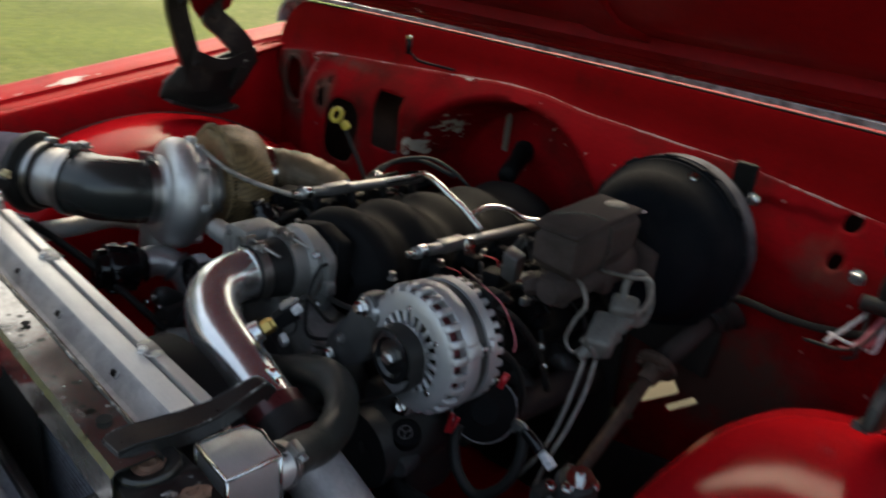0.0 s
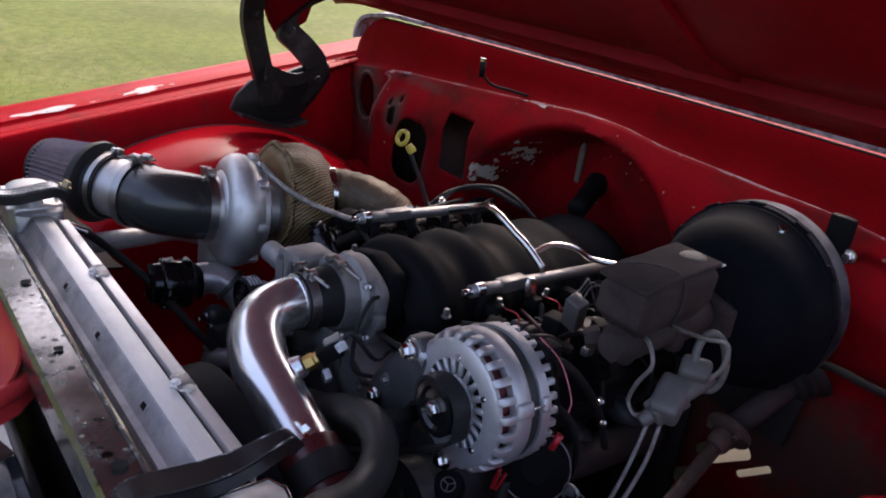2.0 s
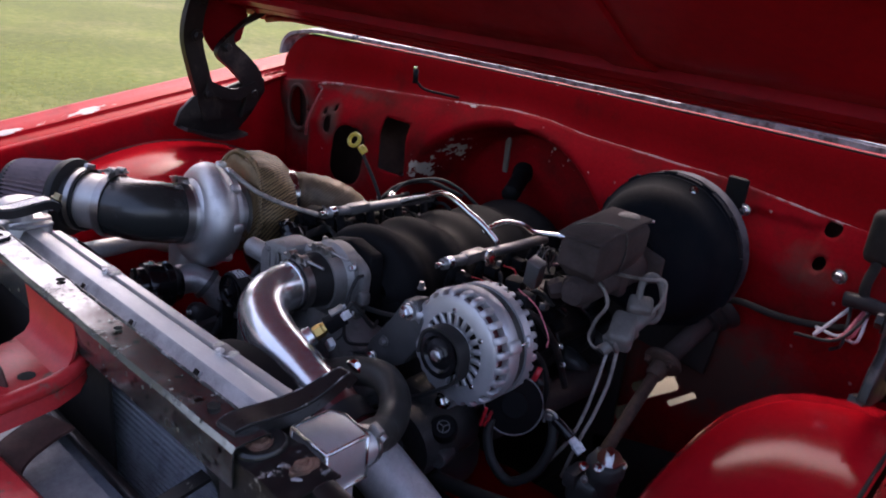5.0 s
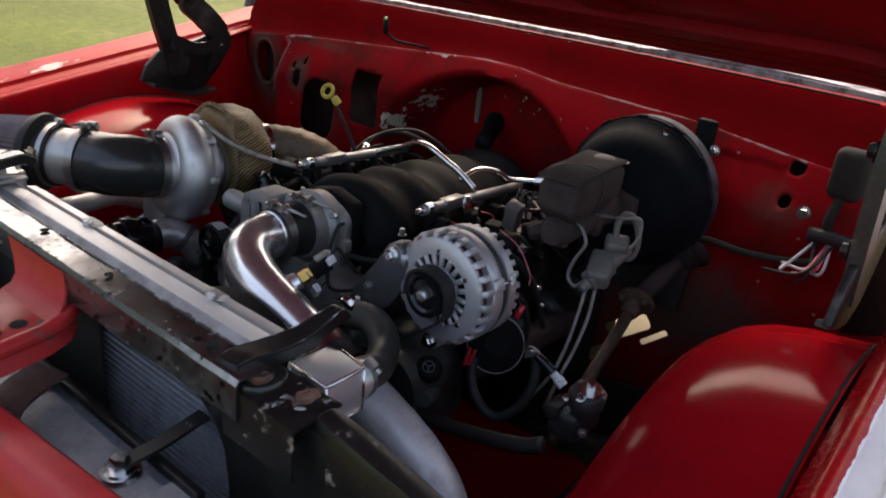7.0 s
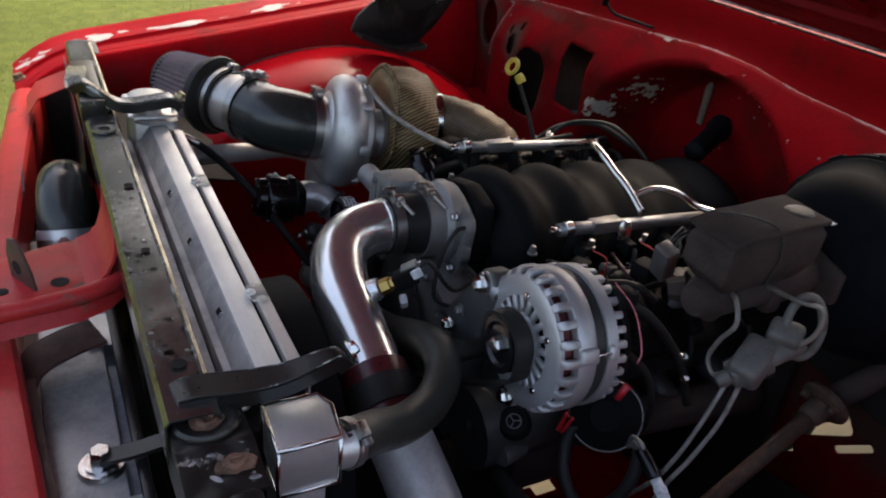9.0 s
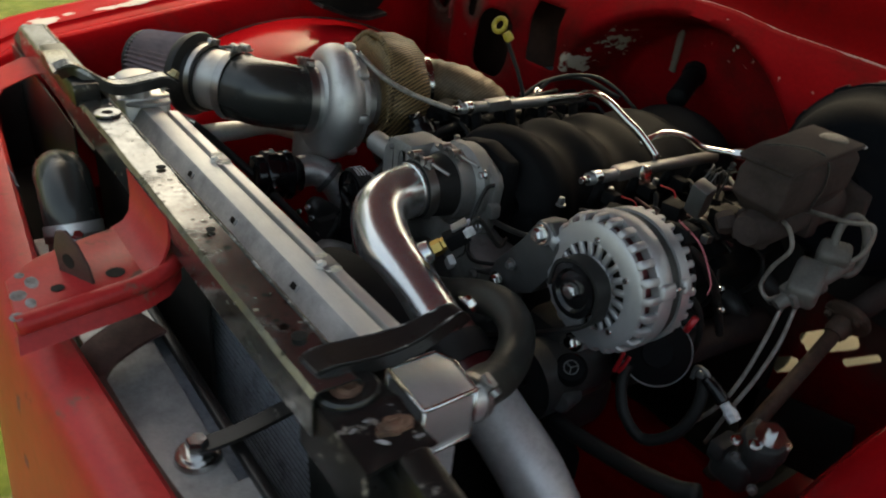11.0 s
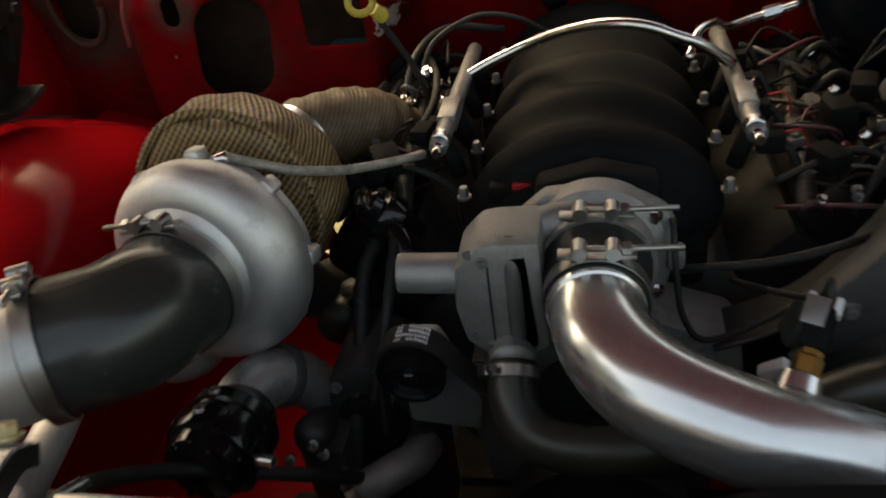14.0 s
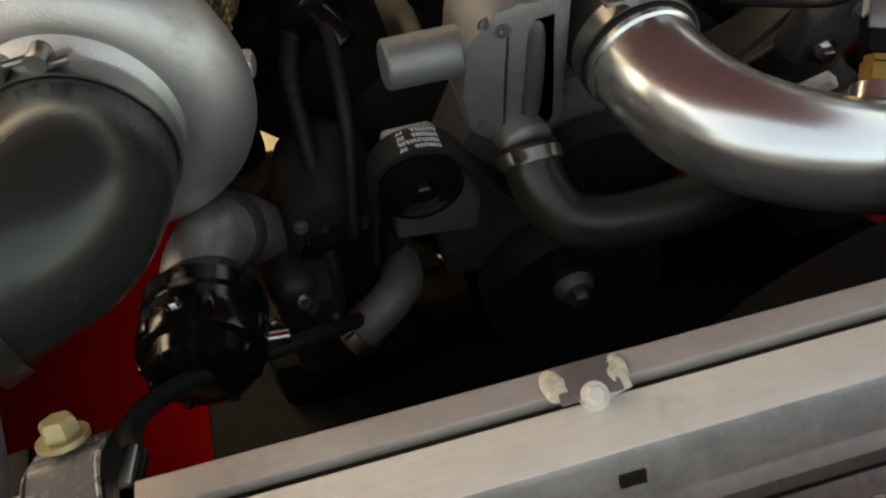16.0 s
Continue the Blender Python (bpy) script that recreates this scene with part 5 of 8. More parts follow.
def make_intercooler():
    c = thing("intercooler", (0.0, -0.07, 0.62), "silver front intercooler with a bolted top plate, mounted before the radiator", "intercooler")
    part("core", box((0.02, -0.07, 0.77), (0.56, 0.09, 0.28), 0.006), core_grey, c)
    part("top_plate", box((0.05, -0.082, 0.918), (0.62, 0.072, 0.012), 0.003), stained_alu, c, "stained flat aluminium top")
    part("end_tank", prism([(0.30, -0.12), (0.36, -0.11), (0.37, -0.07), (0.36, -0.03), (0.30, -0.022)], 0.63, 0.925, bevel=0.004), stained_alu, c)
    part("front_shelf", sheet([[Vector((x, y, z)) for x in (-0.26, 0.05, 0.36)] for y, z in ((-0.120, 0.905), (-0.140, 0.895), (-0.165, 0.880))], 0.003), stained_alu, c, "pale lower edge")
    rows = [[Vector((-0.026 + 0.008 * q, -0.064 + 0.0052 * r, 0.9265 + 0.004 * abs(noise.noise(Vector((q * 0.9, r * 0.8, 2)))) + 0.002)) for q in range(10)] for r in range(7)]
    part("rear_rail", box((0.05, -0.030, 0.928), (0.60, 0.012, 0.014), 0.003), black_steel, c, "black steel rail behind the top")
    part("foil_scrap", sheet(rows, 0.0006), alu_warm, c, "crumpled scrap of foil tape")
    part("neck", lathe([(0.036, -0.01), (0.036, 0.020), (0.039, 0.021), (0.039, 0.036), (0.036, 0.037), (0.033, 0.030)], frame_to((-0.205, -0.070, 0.925), (-0.45, 0.05, 0.9)), 30), alu, c, "round silver neck with a rolled bead")
    part("elbow_hose", tube([(-0.216, -0.069, 0.948), (-0.236, -0.067, 0.982), (-0.275, -0.063, 1.000), (-0.325, -0.058, 0.985), (-0.37, -0.05, 0.94), (-0.39, -0.045, 0.88)], 0.0365, 24, 7), silicone, c, "glossy black elbow hose")
    hose_clamp((-0.213, -0.0695, 0.941), (-0.45, 0.05, 0.9), 0.0372, c, tbolt=False, turn=200)
    part("neck_bolt", bolt((-0.182, -0.072, 0.955), (0.6, 0, 0.8), 0.016, 0.010), chrome, c)
    part("stay_plate", sheet([[Vector((x, -0.122 + 0.004 * math.sin(z * 40), z)) for x in (-0.40, -0.36, -0.31)] for z in (0.88, 0.93, 0.985)], 0.003), dust_blue, c, "blue-grey upright stay")
    part("mount_bolt", bolt((0.253, -0.068, 0.932), (0, 0, 1), 0.022, 0.018), chrome, c)
    part("mount_washer", lathe([(0, 0.0), (0.024, 0.0), (0.022, 0.006), (0, 0.006)], Matrix.Translation((0.253, -0.068, 0.925)), 22), chrome, c)
    part("mount_strap", strap([(0.255, -0.07, 0.940), (0.265, -0.03, 0.950), (0.27, 0.03, 0.965)], 0.02, 0.005, (1, 0, 0)), black_steel, c, "black flat stay")


make_intercooler()

# ---- the engine ----
ENGINE_TILT = Matrix.Translation((0, 0.52, 1.0)) @ Matrix.Rotation(radians(-3.0), 4, "X") @ Matrix.Translation((0, -0.52, -1.0))


def make_engine():
    e = thing("engine", (0, 0.72, 0.62), "black V8 engine block with heads and coil packs under the intake", "engine")
    T = ENGINE_TILT
    part("block", prism([(-0.10, 0.62), (0.10, 0.62), (0.16, 0.70), (0.24, 0.84), (0.12, 0.94), (-0.12, 0.94), (-0.24, 0.84), (-0.16, 0.70)], -1.02, -0.50,
         T @ Matrix(((1, 0, 0, 0), (0, 0, -1, 0), (0, 1, 0, 0), (0, 0, 0, 1))), 0.008), block_black, e)
    part("front_cover", prism([(-0.12, 0.68), (0.12, 0.68), (0.14, 0.80), (0.08, 0.93), (-0.08, 0.93), (-0.14, 0.80)], -0.50, -0.44,
         T @ Matrix(((1, 0, 0, 0), (0, 0, -1, 0), (0, 1, 0, 0), (0, 0, 0, 1))), 0.008), cast_grey, e, "dull cast front cover")
    for s in (-1, 1):
        head = box((0, 0, 0), (0.13, 0.50, 0.09), 0.008, T @ Matrix.Translation((s * 0.205, 0.76, 0.90)) @ Matrix.Rotation(s * radians(45), 4, "Y"))
        part("cylinder_head", head, head_black, e)
        vc = part("valve_cover", box((0, 0, 0), (0.10, 0.48, 0.055), 0.018, T @ Matrix.Translation((s * 0.248, 0.76, 0.955)) @ Matrix.Rotation(s * radians(45), 4, "Y"), 4), black_plastic, e, "black valve cover")
        for k in range(4):
            y = 0.575 + k * 0.118
            m = T @ Matrix.Translation((s * 0.262, y, 0.992)) @ Matrix.Rotation(s * radians(40), 4, "Y")
            part("coil", join(box((0, 0, 0.012), (0.062, 0.052, 0.034), 0.006, m), box((0.0, 0.0, 0.036), (0.030, 0.036, 0.016), 0.004, m), box((0.036, 0, 0.004), (0.022, 0.026, 0.022), 0.003, m)), black_plastic, vc, "black coil pack")
            part("coil_bolt", bolt(m @ Vector((-0.024, 0.020, 0.030)), m.to_3x3() @ Vector((0, 0, 1)), 0.009), chrome, vc)
            part("plug_lead", tube([m @ Vector((0.046, 0, 0.0)), m @ Vector((0.075, 0, -0.02)), m @ Vector((0.085, 0.004, -0.07)), m @ Vector((0.06, 0.0, -0.11))], 0.0042, 8), rubber, vc)
    for p, w in (((-0.066, 0.505, 1.040), 0.020),):
        part("sensor_clip", box(p, (w, 0.010, 0.008), 0.002), red_wire, e, "red locking clip")
    part("map_sensor", box((-0.075, 0.515, 1.030), (0.05, 0.03, 0.022), 0.005), black_plastic, e)
    cap = frame_to((-0.205, 0.512, 0.995), (-0.62, -0.15, 0.75))
    part("oil_cap", lathe([(0, 0.040), (0.014, 0.040), (0.018, 0.036), (0.018, 0.026), (0.0245, 0.024), (0.0265, 0.019), (0.0265, 0.002), (0.022, 0.0), (0.018, -0.03), (0, -0.03)], cap, 28), black_gloss, e, "glossy black oil filler cap")
    part("cap_grip", box((0, 0, 0.044), (0.030, 0.008, 0.012), 0.003, cap), black_gloss, e)


make_engine()


def make_lower_engine():
    """Dark lower parts that close the view to the ground."""
    p = thing("oil_pan", (0, 1.05, 0.45), "dark oily steel oil pan under the engine", "oil pan")
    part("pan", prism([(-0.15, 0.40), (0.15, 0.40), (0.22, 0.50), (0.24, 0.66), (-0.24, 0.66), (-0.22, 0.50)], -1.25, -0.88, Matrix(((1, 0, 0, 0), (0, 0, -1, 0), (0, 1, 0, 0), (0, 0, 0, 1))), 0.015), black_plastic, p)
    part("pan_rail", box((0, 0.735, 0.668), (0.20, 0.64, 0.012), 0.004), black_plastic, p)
    part("drain_plug", bolt((0.0, 1.05, 0.402), (0, 0.3, -1), 0.022, 0.012), rust, p, "rusty drain plug")
    for s in (-1, 1):
        e = thing("exhaust_manifold", (s * 0.32, 0.72, 0.75), "dark brown cast exhaust manifold beside the block", "exhaust manifold", "exhaust manifolds")
        part("log", tube([(s * 0.300, 0.52, 0.84), (s * 0.310, 0.65, 0.835), (s * 0.312, 0.78, 0.825), (s * 0.30, 0.86, 0.80)], 0.028, 16), mc_brown if s > 0 else block_black, e)
        for k in range(4):
            part("branch", tube([(s * 0.24, 0.56 + 0.11 * k, 0.87), (s * 0.285, 0.56 + 0.11 * k, 0.86), (s * 0.305, 0.57 + 0.11 * k, 0.84)], 0.020, 12), block_black, e)
    c = thing("front_crossmember", (0, 0.25, 0.5), "dark dirty crossmember below the engine's front", "crossmember")
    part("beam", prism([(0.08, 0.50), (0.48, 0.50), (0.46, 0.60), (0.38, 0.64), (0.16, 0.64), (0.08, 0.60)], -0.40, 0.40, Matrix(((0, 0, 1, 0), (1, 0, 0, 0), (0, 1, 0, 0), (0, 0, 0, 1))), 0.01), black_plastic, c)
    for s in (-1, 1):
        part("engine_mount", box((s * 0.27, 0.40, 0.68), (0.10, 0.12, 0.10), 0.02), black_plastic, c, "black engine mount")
    def plate(x0, x1, y0, y1, gap, z=0.482, nx=26, ny=20):
        bm = bmesh.new()
        grid = [[bm.verts.new((x0 + (x1 - x0) * i / nx, y0 + (y1 - y0) * j / ny, z + 0.006 * noise.noise(Vector((i * 0.4, j * 0.4, x0))))) for i in range(nx + 1)] for j in range(ny + 1)]
        for j in range(ny):
            for i in range(nx):
                c = (grid[j][i].co + grid[j + 1][i + 1].co) / 2
                if not gap(c.x, c.y):
                    bm.faces.new((grid[j][i], grid[j][i + 1], grid[j + 1][i + 1], grid[j + 1][i]))
        bmesh.ops.solidify(bm, geom=bm.faces[:], thickness=0.003)
        return bm
    part("red_crossmember", plate(-0.09, 0.46, 0.58, 0.87, lambda x, y: ((x - 0.075 - 0.3 * (y - 0.655)) / 0.045) ** 2 + ((y - 0.655) / 0.030) ** 2 < 1), red_inner, truck, "dull red pressed crossmember with a gap to the ground")
    # added black sheets stand in for the dark depth under the engine
    part("closing_sheet", plate(-0.63, 0.63, -0.12, 0.600, lambda x, y: x < -0.44, z=0.468), dark_trim, truck, "added black sheet closing the view under the engine's front")
    part("closing_sheet", plate(-0.44, -0.095, 0.58, 0.87, lambda x, y: False), dark_trim, truck, "added black sheet beside the red crossmember")
    part("closing_sheet", plate(-0.28, 0.63, 0.850, 1.10, lambda x, y: 0.05 < x < 0.14 and y > 0.98, z=0.468), dark_trim, truck, "added black sheet closing the view under the gearbox")
    a = thing("compressor_bracket", (0.25, 0.45, 0.75), "black accessory bracket at the engine's front corner", "bracket")
    part("plate", box((0.225, 0.47, 0.83), (0.08, 0.10, 0.16), 0.02), block_black, a)
    part("mount", box((0.225, 0.51, 0.74), (0.09, 0.12, 0.10), 0.03), block_black, a)


make_lower_engine()


def make_intake():
    i = thing("intake_manifold", (0, 0.74, 0.93), "black ribbed plastic intake manifold on the engine", "intake manifold")
    T = ENGINE_TILT

    def hump(y):
        """Height factor: five rounded runners one behind the other."""
        u = (y - 0.485) / 0.102
        return 0.5 - 0.5 * math.cos(2 * math.pi * u)
    for q in range(5):
        rows = []
        for k in range(23):
            y = 0.485 + 0.102 * (q + k / 22)
            f = hump(y)
            end = math.sqrt(max(0.02, min(1.0, (y - 0.480) / 0.03, (1.0 - y) / 0.03)))
            row = []
            for a in range(0, 33):
                th = radians(-28 + 236 * a / 32)
                rx, rz = (0.110 + 0.016 * f) * (0.55 + 0.45 * end), (0.072 + 0.019 * f) * end
                row.append(T @ Vector((rx * math.cos(th), y, 0.994 + rz * math.sin(th))))
            rows.append(row)
        part("runner", sheet(rows), black_plastic, i, "rounded black runner")
    part("plenum", box((0, 0, 0), (0.22, 0.50, 0.07), 0.015, T @ Matrix.Translation((0, 0.74, 0.955))), black_plastic, i)
    part("throttle_flange", prism([(-0.055, -0.055), (0.055, -0.055), (0.062, 0.0), (0.055, 0.052), (0.0, 0.066), (-0.055, 0.052), (-0.062, 0.0)], 0, 0.03, frame_to((0.005, 0.462, 1.012), (0, 1, -0.05)), 0.006), black_plastic, i)
    part("map_neck", tube([(-0.05, 0.98, 1.06), (-0.07, 1.03, 1.075), (-0.088, 1.072, 1.088)], 0.020, 14), black_plastic, i, "black rear port neck")
    part("port_end", lathe([(0.010, 0), (0.024, 0.0), (0.024, 0.02), (0.010, 0.02)], frame_to((-0.086, 1.066, 1.084), (-0.35, 0.75, 0.3)), 20, closed=True), black_plastic, i)
    for s in (-1, 1):
        for k in range(5):
            part("manifold_bolt", bolt(T @ Vector((s * 0.128, 0.52 + k * 0.105, 1.018)), (0, 0, 1), 0.010, 0.012), zinc_tube, i)


make_intake()


def make_fuel_rails():
    f = thing("fuel_rail", (0.0, 0.66, 1.06), "bright steel fuel rails with a crossover pipe over the black intake", "fuel rail")

    def rz(y):
        return 1.066 - 0.055 * (y - 0.53)
    for s in (-1, 1):
        x = s * 0.152
        rail = part("rail", tube([(x, 0.540, rz(0.54)), (x, 0.66, rz(0.66)), (x, 0.835, rz(0.835))], 0.0095, 14, 3), zinc_tube, f, "round grey steel rail")
        part("rail_tip", lathe([(0.0045, -0.022), (0.0055, -0.020), (0.0055, -0.012), (0.0045, -0.010), (0.0075, -0.006), (0.0075, 0.0), (0.0105, 0.002), (0.0105, 0.014), (0, 0.014)], frame_to((x, 0.548, rz(0.54)), (0, 1, 0)), 16), chrome, rail, "bright service port")
        part("clamp_plate", box((x, 0.62, rz(0.62) + 0.002), (0.021, 0.052, 0.020), 0.004), zinc_tube, rail)
        part("lug", join(prism([(-0.009, -0.020), (0.009, -0.020), (0.010, 0.0), (0.006, 0.010), (-0.006, 0.010), (-0.010, 0.0)], -0.0015, 0.0015, frame_to((x + s * 0.014, 0.648, rz(0.64) + 0.002), (s, -0.5, 0.2), (0, 0, 1)))), chrome, rail)
        for k in range(4):
            y = 0.575 + k * 0.078
            inj = part("injector", tube([(x, y, rz(y) - 0.008), (x - s * 0.012, y, rz(y) - 0.05)], 0.009, 12, 2), black_plastic, f, "black injector")
            part("connector", box((x + s * 0.020, y, rz(y) - 0.026), (0.026, 0.017, 0.020), 0.003), black_plastic, inj)
    cross = [(-0.150, 0.735, 1.056), (-0.119, 0.740, 1.070), (-0.075, 0.740, 1.088), (-0.037, 0.722, 1.107), (0.0, 0.698, 1.122), (0.030, 0.681, 1.128), (0.059, 0.674, 1.125), (0.088, 0.676, 1.112), (0.116, 0.681, 1.098), (0.150, 0.690, 1.070)]
    part("crossover_pipe", tube(cross, 0.0062, 12), chrome, f, "bent bright crossover pipe")
    loop = [(0.105, 0.70, 1.075), (0.118, 0.735, 1.092), (0.140, 0.765, 1.090), (0.156, 0.790, 1.074), (0.19, 0.81, 1.075), (0.245, 0.82, 1.085)]
    part("feed_pipe", tube(loop, 0.0050, 10), chrome, f, "bright feed pipe")
    part("feed_nut", lathe([(0.004, 0), (0.0085, 0), (0.0085, 0.02), (0.004, 0.02)], frame_to((0.20, 0.812, 1.077), (1, 0.15, 0.2)), 6, closed=True), chrome, f)


make_fuel_rails()


def make_throttle():
    t = thing("throttle_valve", (0, 0.43, 1.02), "grey cast throttle valve with its motor housing on the intake", "throttle valve")
    ax = (0.0, -1, 0.06)
    part("bore", lathe([(0.047, -0.01), (0.060, -0.01), (0.060, 0.012), (0.051, 0.020), (0.051, 0.045), (0.047, 0.045)], frame_to((0.004, 0.440, 1.018), ax), 36, closed=True), cast_grey, t)
    part("flange", prism([(-0.062, -0.056), (0.040, -0.068), (0.058, -0.062), (0.065, -0.040), (0.068, 0.018), (0.060, 0.032), (0.042, 0.043), (0.015, 0.052), (-0.015, 0.053), (-0.045, 0.050), (-0.068, 0.03)], -0.014, 0.006, frame_to((0.004, 0.444, 1.018), ax), 0.005), cast_grey, t)
    XZ = Matrix(((1, 0, 0, 0), (0, 0, -1, 0), (0, 1, 0, 0), (0, 0, 0, 1)))
    part("motor_housing", lathe([(0, 0.062), (0.0160, 0.062), (0.0176, 0.0605), (0.0182, 0.0), (0, 0)], frame_to((-0.106, 0.388, 1.024), (-1, -0.06, 0.06)), 32), cast_grey, t, "round motor housing")
    part("gear_housing", prism([(-0.118, 0.998), (-0.114, 1.044), (-0.094, 1.066), (-0.078, 1.069), (-0.040, 1.070), (-0.036, 0.955), (-0.060, 0.940), (-0.090, 0.942), (-0.112, 0.962)], -0.428, -0.366, XZ, 0.007), cast_grey, t, "stepped gear housing")
    part("gear_cover", prism([(-0.084, 0.946), (-0.083, 1.046), (-0.074, 1.066), (-0.042, 1.070), (-0.034, 0.955), (-0.052, 0.940)], -0.432, -0.366, XZ, 0.012), cover_grey, t, "smooth dark grey cover of the gear housing")
    part("cover_rib", tube([(-0.064, 0.370, 0.962), (-0.064, 0.368, 1.010), (-0.065, 0.371, 1.046), (-0.066, 0.384, 1.066)], 0.0075, 14), cover_grey, t, "rounded rib of the cover")
    part("cover_seam", tube([(-0.0850, 0.3665, 0.955), (-0.0850, 0.3665, 1.045), (-0.081, 0.376, 1.066)], 0.0012, 6, 2), block_black, t, "dark joint line")
    for x, y, z in ((-0.089, 0.366, 1.052), (-0.089, 0.366, 0.962), (-0.100, 0.372, 1.056), (-0.104, 0.370, 0.972)):
        part("cover_screw", bolt((x, y - 0.001, z), (0, -1, 0.1), 0.007, 0.004), zinc_tube, t)
    part("bridge", tube([(-0.082, 0.406, 1.042), (-0.055, 0.414, 1.050), (-0.02, 0.424, 1.055), (0.012, 0.430, 1.055), (0.040, 0.436, 1.044), (0.056, 0.440, 1.024)], lambda q: 0.019 - 0.008 * q, 18), cast_grey, t)
    part("stop_lug", box((0.073, 0.441, 1.000), (0.016, 0.018, 0.022), 0.004), cast_grey, t)
    for x, z in ((0.052, 1.050), (0.056, 0.968), (-0.05, 0.965)):
        part("flange_bolt", bolt((x, 0.432, z), (0, -1, 0.06), 0.011, 0.008), chrome, t)


make_throttle()


def make_charge_pipe():
    p = thing("charge_pipe", (0.15, 0.28, 0.85), "polished aluminium intake pipe bent toward the radiator side", "pipe")
    line = [(0.006, 0.400, 1.022), (0.003, 0.345, 1.024), (0.014, 0.297, 1.022), (0.045, 0.262, 1.015), (0.10, 0.242, 1.000), (0.16, 0.239, 0.980), (0.22, 0.239, 0.957), (0.285, 0.238, 0.932)]
    part("upper_pipe", tube(line, 0.0381, 40, 8), polished, p, "polished bent pipe")
    part("bead", lathe([(0.0375, -0.004), (0.0402, -0.002), (0.0402, 0.002), (0.0375, 0.004)], frame_to((0.003, 0.341, 1.024), (-0.05, 1, 0)), 36, closed=True), polished, p)
    low = [(0.285, 0.238, 0.932), (0.35, 0.243, 0.904), (0.42, 0.246, 0.866), (0.475, 0.235, 0.822), (0.51, 0.19, 0.76), (0.52, 0.11, 0.70), (0.51, 0.02, 0.67), (0.44, -0.05, 0.66)]
    part("lower_pipe", tube(low, 0.0381, 36, 8), scuffed, p, "scuffed lower pipe")
    part("sensor_bung", lathe([(0.0, 0.0), (0.016, 0.0), (0.014, 0.012), (0, 0.012)], frame_to((0.140, 0.270, 1.008), (0.35, 0.75, 0.5)), 20), polished, p, "welded bung")
    c = thing("pipe_coupler", (0.275, 0.224, 0.95), "dark red and black coupler sleeve on the pipe", "coupler")
    ax = Vector((0.065, 0.0, -0.026))
    m = frame_to((0.270, 0.2385, 0.938), ax)
    sleeve = material("dark_red_silicone", (0.075, 0.012, 0.014), 0.3, 0, None, vary=0.2)
    part("sleeve", lathe([(0.0375, -0.040), (0.0420, -0.040), (0.0420, 0.045), (0.0375, 0.045)], m, 36, closed=True), sleeve, c)
    part("band", lathe([(0.0421, -0.018), (0.0452, -0.018), (0.0452, 0.016), (0.0421, 0.016)], m, 36, closed=True), rubber, c, "wide black band")
    s = thing("temperature_sensor", (0.145, 0.275, 1.0), "brass and black temperature sensor screwed into the pipe", "sensor")
    d = Vector((0.35, 0.75, 0.5)).normalized()
    o = Vector((0.146, 0.281, 1.015))
    part("brass_hex", lathe([(0, 0.0), (0.0105, 0.0), (0.0105, 0.012), (0.0085, 0.014), (0.0085, 0.018), (0, 0.018)], frame_to(o, d), 6), brass, s, "brass hexagon")
    part("plug", box((0, 0, 0.034), (0.020, 0.022, 0.032), 0.003, frame_to(o, d)), black_plastic, s, "black plug")
    part("plug_clip", box((0.004, 0.012, 0.044), (0.016, 0.004, 0.022), 0.001, frame_to(o, d)), zinc_tube, s)
    part("lead", tube([o + d * 0.05, o + d * 0.065 + Vector((0, 0, 0.01)), (0.17, 0.37, 1.01), (0.12, 0.43, 0.98)], 0.003, 8), rubber, s)
    for q in (-1, 1):
        part("plug_ear", box((q * 0.009, 0.004, 0.052), (0.005, 0.012, 0.014), 0.001, frame_to(o, d)), white_label, s, "white locking ear")
    w = thing("white_connector", (0.135, 0.315, 0.975), "loose white wire connector beside the charge pipe", "connector")
    part("shell", box((0, 0, 0), (0.014, 0.010, 0.026), 0.002, Matrix.Translation((0.138, 0.318, 0.982)) @ Matrix.Rotation(radians(40), 4, "Y") @ Matrix.Rotation(radians(20), 4, "X")), white_wire, w)
    part("lead", tube([(0.147, 0.322, 0.992), (0.155, 0.326, 1.004), (0.160, 0.322, 1.022), (0.162, 0.312, 1.040)], 0.0016, 6), rubber, w)
    e = thing("throttle_coupler", (0.004, 0.39, 1.02), "black rubber coupler between throttle body and pipe", "coupler")
    part("sleeve", lathe([(0.0385, -0.038), (0.0418, -0.038), (0.0420, -0.020), (0.0440, -0.004), (0.0465, 0.010), (0.0472, 0.040), (0.042, 0.040)], frame_to((0.004, 0.382, 1.022), (0, 1, -0.03)), 36, closed=True), rubber, e)
    hose_clamp((0.004, 0.3535, 1.0238), (0, 1, -0.03), 0.0420, turn=0, parent=e, tip=0.066, way=-1)
    hose_clamp((0.004, 0.4035, 1.0215), (0, 1, -0.03), 0.0472, turn=0, parent=e, tip=0.066, way=-1)


make_charge_pipe()


